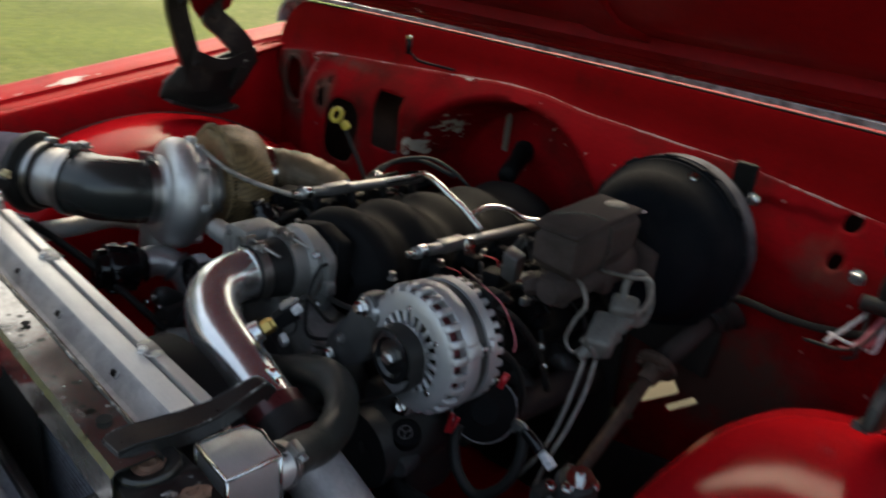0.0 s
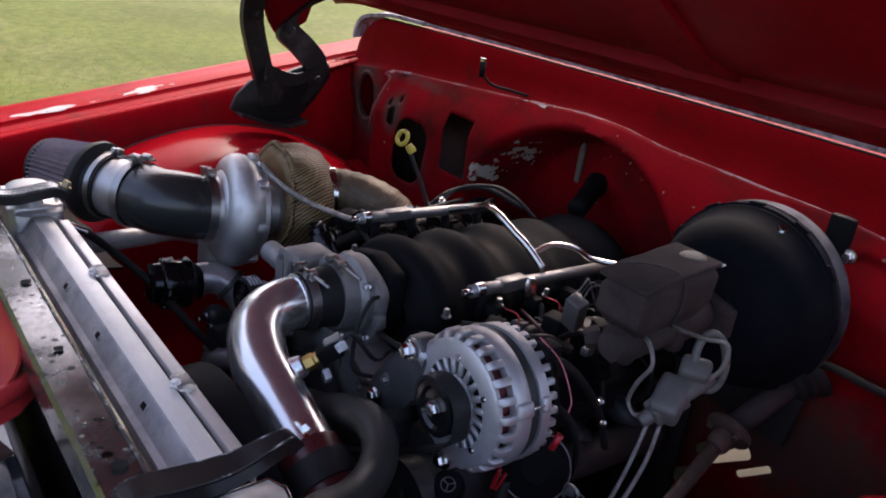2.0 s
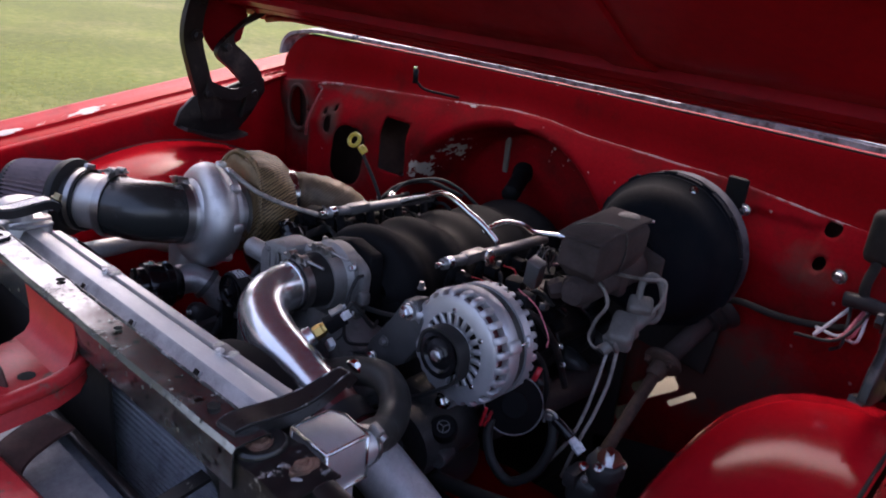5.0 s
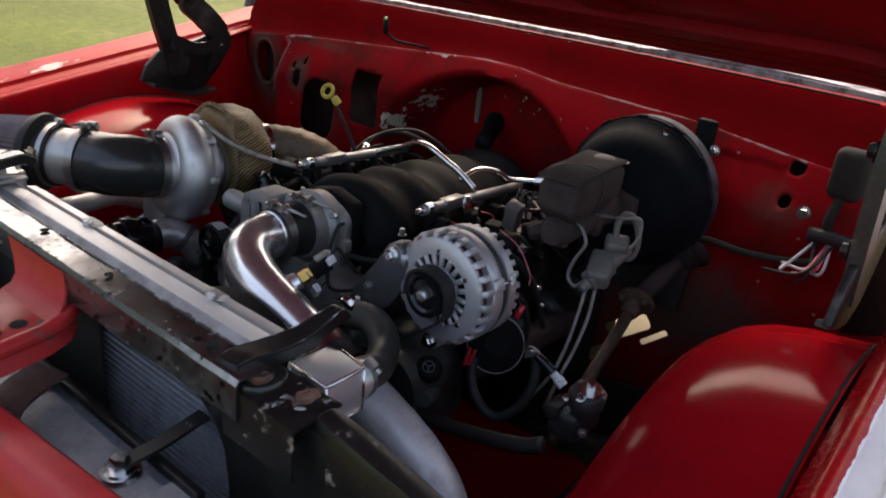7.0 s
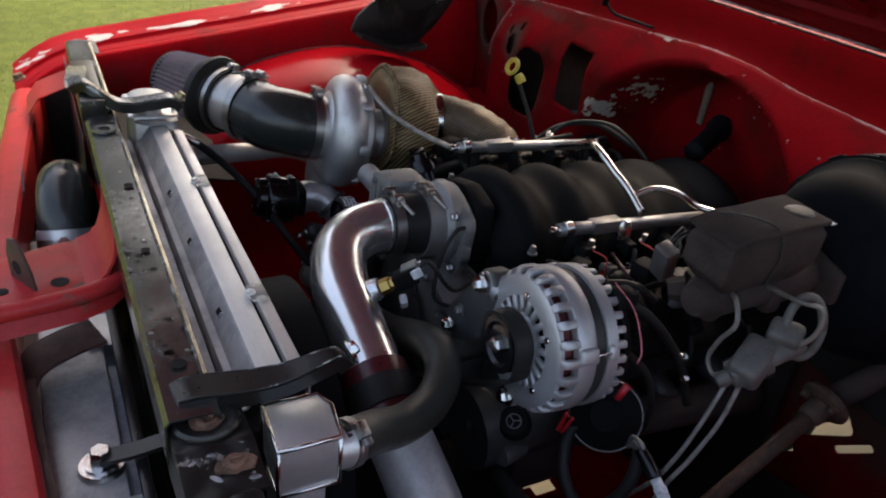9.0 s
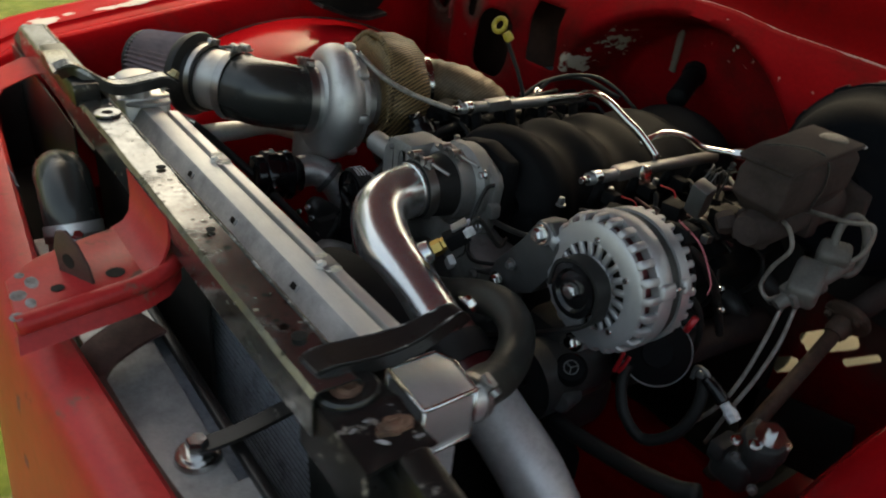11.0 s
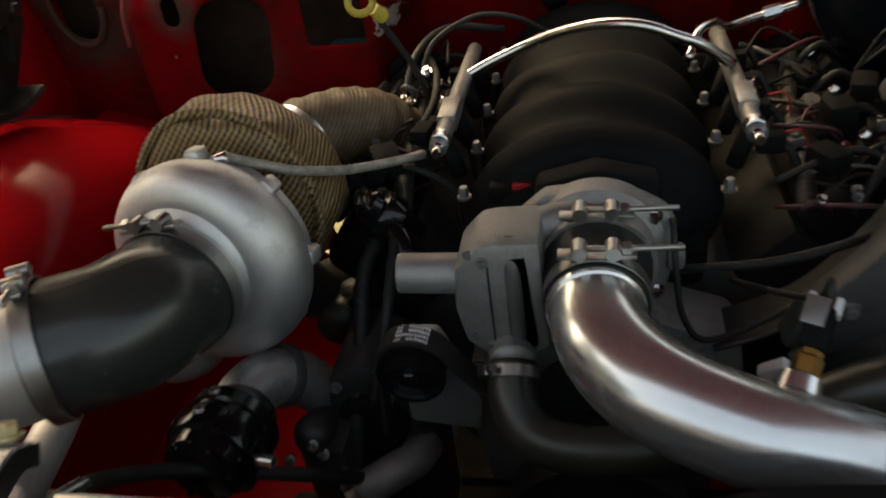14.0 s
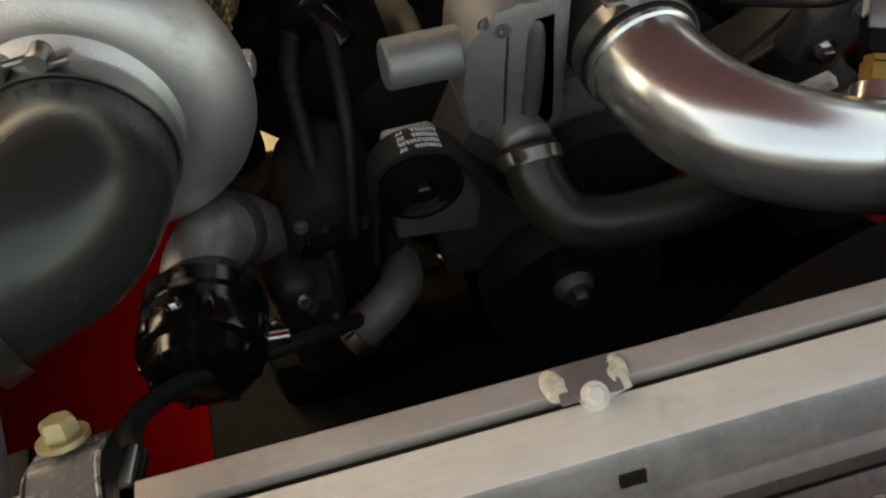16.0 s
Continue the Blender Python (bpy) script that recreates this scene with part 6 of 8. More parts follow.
def make_turbo():
    t = thing("turbocharger", (-0.34, 0.43, 0.93), "large cast aluminium turbocharger with a heat-wrapped turbine housing", "turbocharger")
    ax = Vector((-0.12, -0.98, 0.13)).normalized()
    c = Vector((-0.359, 0.402, 1.030))
    m = frame_to(c, ax)
    # volute: a tube of growing section round the wheel
    bm = bmesh.new()
    rings = []
    n, k = 56, 20
    for i in range(n + 1):
        a = radians(200 - 372 * i / n)
        g = i / n
        rr = 0.023 + 0.018 * g
        cr = 0.0965 + 0.0135 * g - rr
        ring = []
        for j in range(k):
            b = 2 * math.pi * j / k
            ring.append(bm.verts.new(m @ Vector(((cr + rr * math.cos(b)) * math.cos(a), (cr + rr * math.cos(b)) * math.sin(a), rr * math.sin(b) * 1.05 - 0.006))))
        rings.append(ring)
    for a, b in zip(rings, rings[1:]):
        for j in range(k):
            bm.faces.new((a[j], a[(j + 1) % k], b[(j + 1) % k], b[j]))
    bm.faces.new(rings[0])
    bm.faces.new(rings[-1][::-1])
    bmesh.ops.recalc_face_normals(bm, faces=bm.faces)
    part("compressor_volute", smooth(bm, 60), cast, t, "sand-cast snail housing")
    part("compressor_face", lathe([(0.045, 0.052), (0.050, 0.052), (0.054, 0.046), (0.056, 0.030), (0.068, 0.022), (0.078, 0.006), (0.080, -0.02), (0.050, -0.03), (0.045, -0.03)], m, 44, closed=True), cast, t)
    part("back_plate", lathe([(0, -0.026), (0.088, -0.026), (0.092, -0.030), (0.092, -0.040), (0.080, -0.046), (0.045, -0.060), (0.045, -0.085), (0, -0.085)], m, 44), cast, t)
    for a in range(0, 360, 45):
        part("rim_lug", box((0.097, 0, -0.026), (0.016, 0.017, 0.020), 0.005, m @ Matrix.Rotation(radians(a), 4, "Z")), cast, t)
    part("face_rib", tube([m @ Vector((0.052 * math.cos(a), 0.052 * math.sin(a), 0.047)) for a in np.linspace(0.9, 4.2, 16)], 0.0030, 8, 1), cast, t, "raised casting rib")
    part("outlet", tube([m @ Vector((-0.066, -0.050, -0.004)), m @ Vector((-0.064, -0.085, -0.006)), m @ Vector((-0.06, -0.13, -0.008))], 0.037, 22), cast, t)
    # turbine under its woven blanket
    tm = frame_to((-0.363, 0.505, 1.043), Vector((-0.12, -0.97, 0.12)))
    prof = [(0.030, 0.018), (0.066, 0.024), (0.088, 0.024), (0.100, 0.014), (0.106, -0.008), (0.102, -0.040), (0.088, -0.062), (0.062, -0.078), (0.040, -0.082)]
    bm = lathe(prof, tm, 64)
    for v in bm.verts:
        out = (v.co - Vector((-0.364, 0.498, 1.045))).normalized()
        v.co.z -= max(0.0, v.co.z - 1.118) * 0.55
        v.co += out * (-0.002 + 0.007 * noise.noise(v.co * 22) + 0.005 * max(0.0, math.sin(v.co.x * 38 + v.co.z * 60 + 3 * noise.noise(v.co * 12))))
    blanket = part("turbine_blanket", smooth(bm, 70), wrap, t, "straw-brown woven heat blanket")
    part("blanket_seam", tube([tuple(tm @ Vector((0.101 * math.cos(a), 0.101 * math.sin(a) * (0.93 if math.sin(a) > 0 else 1.0), 0.019 + 0.002 * math.sin(a * 5)))) for a in np.linspace(0, 2 * math.pi, 60)], lambda q: 0.0050 + 0.0011 * math.sin(q * 560), 10, 5), wrap, blanket, "rolled stitched edge of the blanket")
    part("turbine_flange", lathe([(0.02, -0.04), (0.060, -0.04), (0.060, -0.055), (0.02, -0.055)], m @ Matrix.Translation((0, 0, -0.035)), 32, closed=True), cast_grey, t)
    line = [(-0.345, 0.562, 1.048), (-0.320, 0.605, 1.050), (-0.275, 0.650, 1.040), (-0.245, 0.690, 1.005), (-0.235, 0.72, 0.94), (-0.24, 0.73, 0.80)]
    part("downpipe", tube(line, lambda s: 0.044 + 0.0010 * math.sin(s * 95), 28, 14, wobble=0.04), pipe_wrap, t, "pipe bound in brown heat wrap")
    part("wrap_tie", lathe([(0.0465, -0.008), (0.0485, -0.008), (0.0485, 0.008), (0.0465, 0.008)], frame_to((-0.327, 0.585, 1.050), (0.35, 1, 0)), 32, closed=True), chrome, t, "bright steel tie")
    hot = [(-0.352, 0.52, 0.97), (-0.350, 0.535, 0.91), (-0.335, 0.565, 0.86), (-0.312, 0.62, 0.84)]
    part("hot_pipe", tube(hot, 0.034, 20), block_black, t)
    part("oil_fitting", join(lathe([(0, 0), (0.010, 0), (0.010, 0.012), (0, 0.012)], frame_to((-0.335, 0.440, 1.098), (0, 0, 1)), 6), tube([(-0.335, 0.440, 1.108), (-0.336, 0.440, 1.116), (-0.325, 0.442, 1.119)], 0.006, 10)), chrome, t)
    feed = [(-0.328, 0.443, 1.119), (-0.306, 0.449, 1.108), (-0.272, 0.466, 1.088), (-0.233, 0.494, 1.071), (-0.195, 0.528, 1.059), (-0.172, 0.556, 1.050)]
    part("oil_feed_line", tube(feed, 0.0048, 12), feed_braid, t, "braided steel oil line")
    elbow = thing("inlet_elbow", (-0.36, 0.30, 1.0), "smooth black silicone elbow on the turbocharger inlet", "hose elbow")
    e0 = c + ax * 0.040
    line = [e0, c + ax * 0.066, (-0.371, 0.309, 1.046), (-0.383, 0.285, 1.049), (-0.409, 0.2695, 1.050), (-0.4355, 0.2555, 1.051)]
    part("sleeve", tube([tuple(v) for v in line], 0.0575, 36, 8), silicone, elbow)
    hose_clamp(tuple(c + ax * 0.046), tuple(ax), 0.0585, turn=10, parent=elbow, way=-1, tip=0.05)
    f = thing("air_filter", (-0.56, 0.19, 1.0), "cone air filter with purple-grey gauze on a silver tube", "air filter")
    d = Vector((-0.86, -0.50, 0.03)).normalized()
    o = Vector((-0.432, 0.2565, 1.051))
    fm = frame_to(o, d)
    part("tube", lathe([(0.048, -0.03), (0.0525, -0.03), (0.0525, 0.070), (0.048, 0.070)], fm, 36, closed=True), tube_alu, f, "bare aluminium tube")
    part("rubber_base", lathe([(0.054, 0.046), (0.058, 0.046), (0.058, 0.066), (0.060, 0.071), (0.068, 0.074), (0.073, 0.077), (0.074, 0.084), (0.070, 0.094), (0.064, 0.098), (0.05, 0.098)], fm, 40, closed=True), rubber, f, "black rubber base")
    bm = bmesh.new()
    rings = []
    for h, r in ((0.094, 0.062), (0.12, 0.059), (0.155, 0.055), (0.196, 0.050)):
        ring = []
        for q in range(84):
            a = 2 * math.pi * q / 84
            rr = r + (0.0045 if q % 2 else -0.0035)
            ring.append(bm.verts.new(fm @ Vector((rr * math.cos(a), rr * math.sin(a), h))))
        rings.append(ring)
    for a, b in zip(rings, rings[1:]):
        for q in range(84):
            bm.faces.new((a[q], a[(q + 1) % 84], b[(q + 1) % 84], b[q]))
    part("pleated_gauze", bm, pleats, f)
    part("end_cap", lathe([(0, 0.208), (0.043, 0.208), (0.051, 0.204), (0.052, 0.194), (0, 0.194)], fm, 36), rubber, f)
    hose_clamp(tuple(o + d * 0.056), tuple(d), 0.0585, turn=20, parent=f, tbolt=False)
    hose_clamp(tuple(o + d * -0.004), tuple(d), 0.0595, turn=12, parent=elbow)


make_turbo()


# ---- accessories at the front of the engine ----
def make_alternator():
    t = thing("alternator", (0.33, 0.43, 0.95), "silver cast aluminium alternator with cooling slots and black pulley", "alternator")
    ax = Vector((-0.03, -1.0, 0.05)).normalized()
    o = Vector((0.332, 0.370, 1.041))
    m = frame_to(o, ax) @ Matrix.Diagonal((1, 1, 0.86, 1))
    R = 0.081
    # front housing: hub, radial slots, broad face, ribbed shoulder with windows
    part("hub_ring", lathe([(0.020, 0.004), (0.031, 0.004), (0.035, 0.0), (0.035, -0.006), (0.020, -0.006)], m, 40, closed=True), alternator_metal, t)
    part("front_face", lathe([(0.0520, 0.0005), (0.0725, -0.001), (0.0755, -0.004), (0.0755, -0.010), (0.0520, -0.008)], m, 60, closed=True), alternator_metal, t, "broad machined face")
    for k in range(20):
        a = radians(18 * k)
        part("spoke", box((0.0440, 0, -0.0025), (0.020, 0.0078, 0.008), 0.0032, m @ Matrix.Rotation(a, 4, "Z"), 3), alternator_metal, t)
    for a in (35, 95, 200, 320):
        part("face_screw", lathe([(0, 0.002), (0.0035, 0.002), (0.0042, 0.0), (0, 0.0)], m @ Matrix.Rotation(radians(a), 4, "Z") @ Matrix.Translation((0.0570, 0, 0.0005)), 12), chrome, t)
    part("fan_plate", lathe([(0, -0.012), (R - 0.012, -0.012), (R - 0.012, -0.014), (0, -0.014)], m, 40), dark_trim, t, "dark inside")
    part("winding", lathe([(R - 0.017, -0.012), (R - 0.012, -0.012), (R - 0.012, -0.038), (R - 0.017, -0.038)], m, 48, closed=True), copper, t, "red-brown copper winding")
    for k in range(24):
        a = radians(15 * k)
        rib = [(R - 0.010, -0.003), (R - 0.004, -0.0035), (R + 0.001, -0.008), (R + 0.0025, -0.014), (R + 0.0025, -0.030), (R - 0.006, -0.030), (R - 0.006, -0.012), (R - 0.010, -0.009)]
        mm = m @ Matrix.Rotation(a, 4, "Z") @ Matrix(((1, 0, 0, 0), (0, 0, -1, 0), (0, 1, 0, 0), (0, 0, 0, 1)))
        part("rib", prism(rib, -0.0049, 0.0049, mm, 0.0022), alternator_metal, t)
    part("front_band", lathe([(R - 0.010, -0.026), (R + 0.001, -0.026), (R + 0.0030, -0.029), (R + 0.0025, -0.050), (R + 0.0010, -0.053), (R - 0.010, -0.053)], m, 72, closed=True), alternator_metal, t, "plain silver band of the front half")
    part("stator", lathe([(R - 0.012, -0.053), (R - 0.002, -0.053), (R - 0.002, -0.070), (R - 0.012, -0.070)], m, 60, closed=True), block_black, t, "dark laminated stator")
    part("rear_band", lathe([(R - 0.010, -0.070), (R + 0.0015, -0.070), (R + 0.0020, -0.074), (R + 0.0015, -0.086), (R - 0.002, -0.088), (R - 0.012, -0.088)], m, 60, closed=True), alternator_metal, t, "plain silver band of the rear half")
    for k in range(30):
        a = radians(12 * k)
        part("rear_rib", box((R - 0.0045, 0, -0.094), (0.009, 0.0088, 0.016), 0.0025, m @ Matrix.Rotation(a, 4, "Z")), alternator_metal, t)
    part("rear_winding", lathe([(R - 0.020, -0.084), (R - 0.014, -0.084), (R - 0.014, -0.104), (R - 0.020, -0.104)], m, 40, closed=True), dark_trim, t, "dark inside")
    part("rear_cover", lathe([(0, -0.124), (0.056, -0.124), (R - 0.012, -0.118), (R - 0.006, -0.108), (R - 0.006, -0.102), (0, -0.102)], m, 44), black_plastic, t, "black rear cover")
    # clamp bosses between the halves
    for a in (20, 140, 255):
        lug = m @ Matrix.Rotation(radians(a), 4, "Z")
        part("case_lug", join(box((R + 0.0015, 0, -0.040), (0.011, 0.019, 0.028), 0.005, lug, 3), box((R + 0.0005, 0, -0.078), (0.010, 0.019, 0.016), 0.0045, lug, 3)), alternator_metal, t)
        part("through_bolt", tube([tuple(lug @ Vector((R + 0.003, 0, -0.050))), tuple(lug @ Vector((R + 0.003, 0, -0.074)))], 0.0022, 8, 1), chrome, t, "bright bolt across the gap")
    for at, name in (((0.247, 0.365, 1.067), "upper_ear"), ((0.325, 0.372, 0.956), "lower_ear")):
        v = Vector(at)
        inner = o + (v - o) * 0.75 - ax * 0.012
        e = part(name, join(lathe([(0.0, -0.004), (0.014, -0.004), (0.014, -0.03), (0, -0.03)], frame_to(v, ax), 20), tube([tuple(v - ax * 0.016), tuple(inner)], 0.011, 12, 2)), alternator_metal, t)
        part("ear_bolt", bolt(tuple(v), tuple(ax), 0.017, 0.011), chrome, e)
    p = part("pulley", lathe([(0.010, 0.030), (0.022, 0.030), (0.026, 0.034), (0.0335, 0.034), (0.0335, 0.031), (0.031, 0.029), (0.033, 0.027), (0.031, 0.025), (0.033, 0.023), (0.031, 0.021), (0.033, 0.019), (0.031, 0.017), (0.033, 0.015), (0.0335, 0.009), (0.012, 0.009)], m, 40, closed=True), black_gloss, t, "black grooved pulley")
    part("pulley_nut", join(lathe([(0, 0.040), (0.0085, 0.040), (0.0095, 0.038), (0.0095, 0.028), (0, 0.028)], m, 6), lathe([(0, 0.043), (0.0055, 0.043), (0.0055, 0.036), (0, 0.036)], m, 14)), chrome, p)
    part("plug", box((0.035, 0.068, -0.115), (0.024, 0.02, 0.03), 0.004, m), black_plastic, t)
    part("charge_wire", tube([m @ Vector((0.03, 0.085, -0.10)), m @ Vector((0.06, 0.066, -0.112)), m @ Vector((0.086, 0.034, -0.112)), m @ Vector((0.090, 0.018, -0.108))], 0.0008, 8), pink_wire, t, "thin pink wire")
    part("red_boot", tube([m @ Vector((0.085, -0.016, -0.110)), m @ Vector((0.081, -0.036, -0.104))], 0.0045, 8, 2), red_wire, t, "red terminal boot")
    b = thing("alternator_bracket", (0.21, 0.37, 0.98), "dark grey cast bracket holding the alternator", "bracket")
    part("plate", prism([(0.255, 1.085), (0.232, 1.078), (0.205, 1.035), (0.165, 0.985), (0.155, 0.955), (0.185, 0.94), (0.24, 0.975), (0.27, 1.02), (0.275, 1.06)], -0.40, -0.372,
         Matrix(((1, 0, 0, 0), (0, 0, -1, 0), (0, 1, 0, 0), (0, 0, 0, 1))), 0.004), dark_cast, b)
    part("rim", strap([(0.106, 0.42, 0.928), (0.149, 0.42, 0.946), (0.188, 0.42, 0.973), (0.225, 0.42, 1.024), (0.249, 0.42, 1.072)], 0.05, 0.004, (0, 1, 0)), block_black, b, "thin curved rim of the bracket")
    part("rim_edge", tube([(0.106, 0.395, 0.930), (0.149, 0.395, 0.948), (0.188, 0.395, 0.975), (0.225, 0.395, 1.026), (0.249, 0.395, 1.074)], 0.0016, 6), dark_cast, b)
    part("bracket_bolt", bolt((0.180, 0.368, 0.964), (0, -1, 0), 0.015, 0.010), chrome, b)
    part("bracket_bolt", bolt((0.20, 0.370, 0.998), (0, -1, 0), 0.011, 0.008), zinc_tube, b)


make_alternator()


def make_belt_drive():
    d = thing("belt_tensioner", (-0.16, 0.35, 0.93), "black idler pulley with the printed belt running over it", "pulley")
    o = (-0.158, 0.347, 0.953)
    m = frame_to(o, (0, -1, 0.05))
    part("pulley", lathe([(0.008, 0.014), (0.014, 0.017), (0.020, 0.014), (0.027, 0.012), (0.0285, 0.016), (0.0315, 0.016), (0.0315, 0.013), (0.0295, 0.012), (0.0295, -0.012), (0.0315, -0.013), (0.008, -0.013)], m, 40, closed=True), black_gloss, d)
    part("centre_bolt", bolt(m @ Vector((0, 0, 0.015)), m.to_3x3() @ Vector((0, 0, 1)), 0.016, 0.008), black_gloss, d)
    part("arm", prism([(-0.02, -0.09), (0.05, -0.10), (0.055, -0.06), (0.02, 0.02), (-0.02, 0.02)], -0.035, -0.016, m, 0.005), cast_grey, d, "dull cast arm")
    b = thing("drive_belt", (0.1, 0.36, 0.9), "black ribbed drive belt with pale printed lettering", "belt")
    loop = [(-0.200, 0.353, 0.86), (-0.1920, 0.352, 0.935), (-0.1895, 0.351, 0.963), (-0.174, 0.349, 0.983), (-0.152, 0.348, 0.9860), (-0.132, 0.349, 0.974), (-0.108, 0.352, 0.935), (-0.05, 0.357, 0.87), (0.0, 0.362, 0.82)]
    part("run", strap(loop, 0.024, 0.004, (0, 1, 0)), rubber, b)
    rn = [(0.294, 0.352, 1.03), (0.30, 0.352, 1.062), (0.318, 0.352, 1.076), (0.34, 0.352, 1.078), (0.362, 0.352, 1.066), (0.368, 0.352, 1.04), (0.35, 0.354, 1.00), (0.22, 0.36, 0.90), (0.10, 0.364, 0.82)]
    part("run", strap(rn, 0.022, 0.004, (0, 1, 0)), rubber, b)
    # unreadable print: rows of short pale bars across the belt
    bars = []
    rng = random.Random(7)
    for row in range(4):
        for q in range(11):
            if q in (7, 8) and row != 2:
                continue
            mm = m @ Matrix.Rotation(radians(62 + q * 4.4), 4, "Z")
            bars.append(box((0.0362, 0, -0.0088 + row * 0.0056), (0.0005, 0.0021 * rng.uniform(0.7, 1.15), 0.0032), 0.0, mm))
            bars.append(box((0.0362, 0.0009, -0.0088 + row * 0.0056 + rng.choice((-0.0013, 0.0, 0.0013))), (0.0005, 0.0022, 0.0008), 0.0, mm))
    part("print", join(*bars), white_label, b, "pale unreadable print")
    p = thing("water_pump", (-0.05, 0.40, 0.85), "dull cast water pump on the engine's front", "water pump")
    part("body", prism([(-0.13, 0.86), (-0.06, 0.80), (0.08, 0.80), (0.14, 0.86), (0.13, 0.93), (0.03, 0.965), (-0.09, 0.96)], -0.47, -0.40,
         Matrix(((1, 0, 0, 0), (0, 0, -1, 0), (0, 1, 0, 0), (0, 0, 0, 1))), 0.01), cast_grey, p)
    part("neck", tube([(-0.074, 0.42, 0.945), (-0.073, 0.38, 0.950), (-0.070, 0.352, 0.950)], 0.0205, 20), cast_grey, p)
    part("pulley", lathe([(0.01, 0.0), (0.055, 0.0), (0.062, 0.004), (0.062, -0.02), (0.01, -0.02)], frame_to((0.0, 0.37, 0.865), (0, -1, 0)), 36, closed=True), block_black, p)
    part("boss", lathe([(0, 0.03), (0.022, 0.03), (0.028, 0.0), (0, 0)], frame_to((-0.06, 0.40, 0.975), (0, -0.4, 1)), 22), cast_grey, p)
    for x, z in ((-0.11, 0.90), (0.10, 0.92), (0.05, 0.955), (-0.03, 0.955)):
        part("pump_bolt", bolt((x, 0.398, z), (0, -1, 0), 0.012, 0.008), zinc_tube, p)
    q = thing("crank_pulley", (0, 0.36, 0.66), "black crankshaft damper at the engine's front", "pulley")
    part("damper", lathe([(0.02, 0.0), (0.05, 0.005), (0.085, 0.004), (0.095, 0.01), (0.095, -0.03), (0.02, -0.03)], frame_to((0.0, 0.37, 0.70), (0, -1, 0)), 40, closed=True), block_black, q)
    part("hub", lathe([(0, 0.012), (0.018, 0.012), (0.022, 0.004), (0.022, -0.01), (0, -0.01)], frame_to((0.0, 0.37, 0.70), (0, -1, 0)), 24), cast_grey, q)
    part("hub_bolt", bolt((0.0, 0.358, 0.70), (0, -1, 0), 0.022, 0.012), zinc_tube, q)


make_belt_drive()


def make_hoses():
    h = thing("upper_radiator_hose", (0.3, 0.25, 0.95), "thick black radiator hose curving round the pipe to the tank", "hose")
    line = [(-0.070, 0.354, 0.950), (-0.069, 0.328, 0.932), (-0.052, 0.304, 0.914), (-0.01, 0.292, 0.910), (0.06, 0.292, 0.918), (0.14, 0.302, 0.940), (0.205, 0.312, 0.970), (0.258, 0.311, 0.986), (0.302, 0.294, 0.986), (0.335, 0.262, 0.982), (0.366, 0.215, 0.994), (0.394, 0.168, 1.022), (0.412, 0.138, 1.036), (0.416, 0.124, 1.039)]
    part("hose", tube(line, 0.0215, 24, 7), hose_sheen, h)
    hose_clamp((-0.0698, 0.344, 0.944), (0.02, -0.85, -0.52), 0.0222, turn=55, tbolt=False, parent=h)
    hose_clamp((0.4135, 0.134, 1.0365), (0.3, -0.92, 0.22), 0.0222, turn=-30, tbolt=False, parent=h)
    g = thing("small_hose", (-0.33, 0.22, 0.9), "thin black rubber hose along the fan shroud", "hose")
    part("hose", tube([(-0.344, 0.146, 1.030), (-0.354, 0.172, 1.004), (-0.358, 0.205, 0.968), (-0.345, 0.232, 0.938), (-0.318, 0.252, 0.915), (-0.282, 0.268, 0.893), (-0.248, 0.288, 0.865), (-0.22, 0.32, 0.82)], 0.0066, 14, 8), rubber, g)
    part("nipple", lathe([(0.004, 0), (0.007, 0), (0.007, 0.03), (0.004, 0.03)], frame_to((-0.342, 0.124, 1.044), (-0.05, 0.8, -0.5)), 16, closed=True), chrome, g)
    n = thing("breather_tube", (-0.22, 0.52, 1.0), "glossy black breather tube with a steel band beside the head", "tube")
    part("tube", tube([(-0.262, 0.575, 1.000), (-0.244, 0.548, 1.004), (-0.220, 0.518, 1.002), (-0.196, 0.488, 0.994), (-0.184, 0.470, 0.980)], 0.0135, 18), black_gloss, n)
    part("band", lathe([(0.0137, -0.004), (0.0152, -0.004), (0.0152, 0.004), (0.0137, 0.004)], frame_to((-0.222, 0.521, 1.002), (0.62, -0.78, -0.1)), 22, closed=True), clamp_steel, n, "bright steel band")
    b = thing("wire_loom", (-0.2, 0.45, 0.9), "black corrugated wire loom hanging down beside the turbocharger", "wire loom")
    part("loom", tube([(-0.215, 0.52, 0.99), (-0.232, 0.47, 0.965), (-0.232, 0.43, 0.93), (-0.232, 0.39, 0.89), (-0.236, 0.36, 0.85), (-0.240, 0.33, 0.80)], lambda s: 0.008 + 0.0008 * math.sin(s * 160), 12, 16), rubber, b)
    part("loom", tube([(-0.20, 0.52, 1.005), (-0.195, 0.46, 0.99), (-0.20, 0.40, 0.94), (-0.212, 0.36, 0.88)], 0.006, 10, 6), rubber, b)
    f = thing("coolant_fitting", (-0.21, 0.33, 0.83), "grey cast elbow fitting with a hose clamp", "fitting")
    part("elbow", tube([(-0.236, 0.312, 0.804), (-0.214, 0.318, 0.816), (-0.194, 0.330, 0.822), (-0.180, 0.350, 0.815), (-0.176, 0.38, 0.80)], 0.0185, 18), cast_grey, f)
    hose_clamp((-0.228, 0.314, 0.809), (0.85, 0.2, 0.45), 0.0195, tbolt=False, turn=10, parent=f)
    a = thing("power_cable", (0.15, 0.42, 0.97), "black cable running over the front of the engine", "cable")
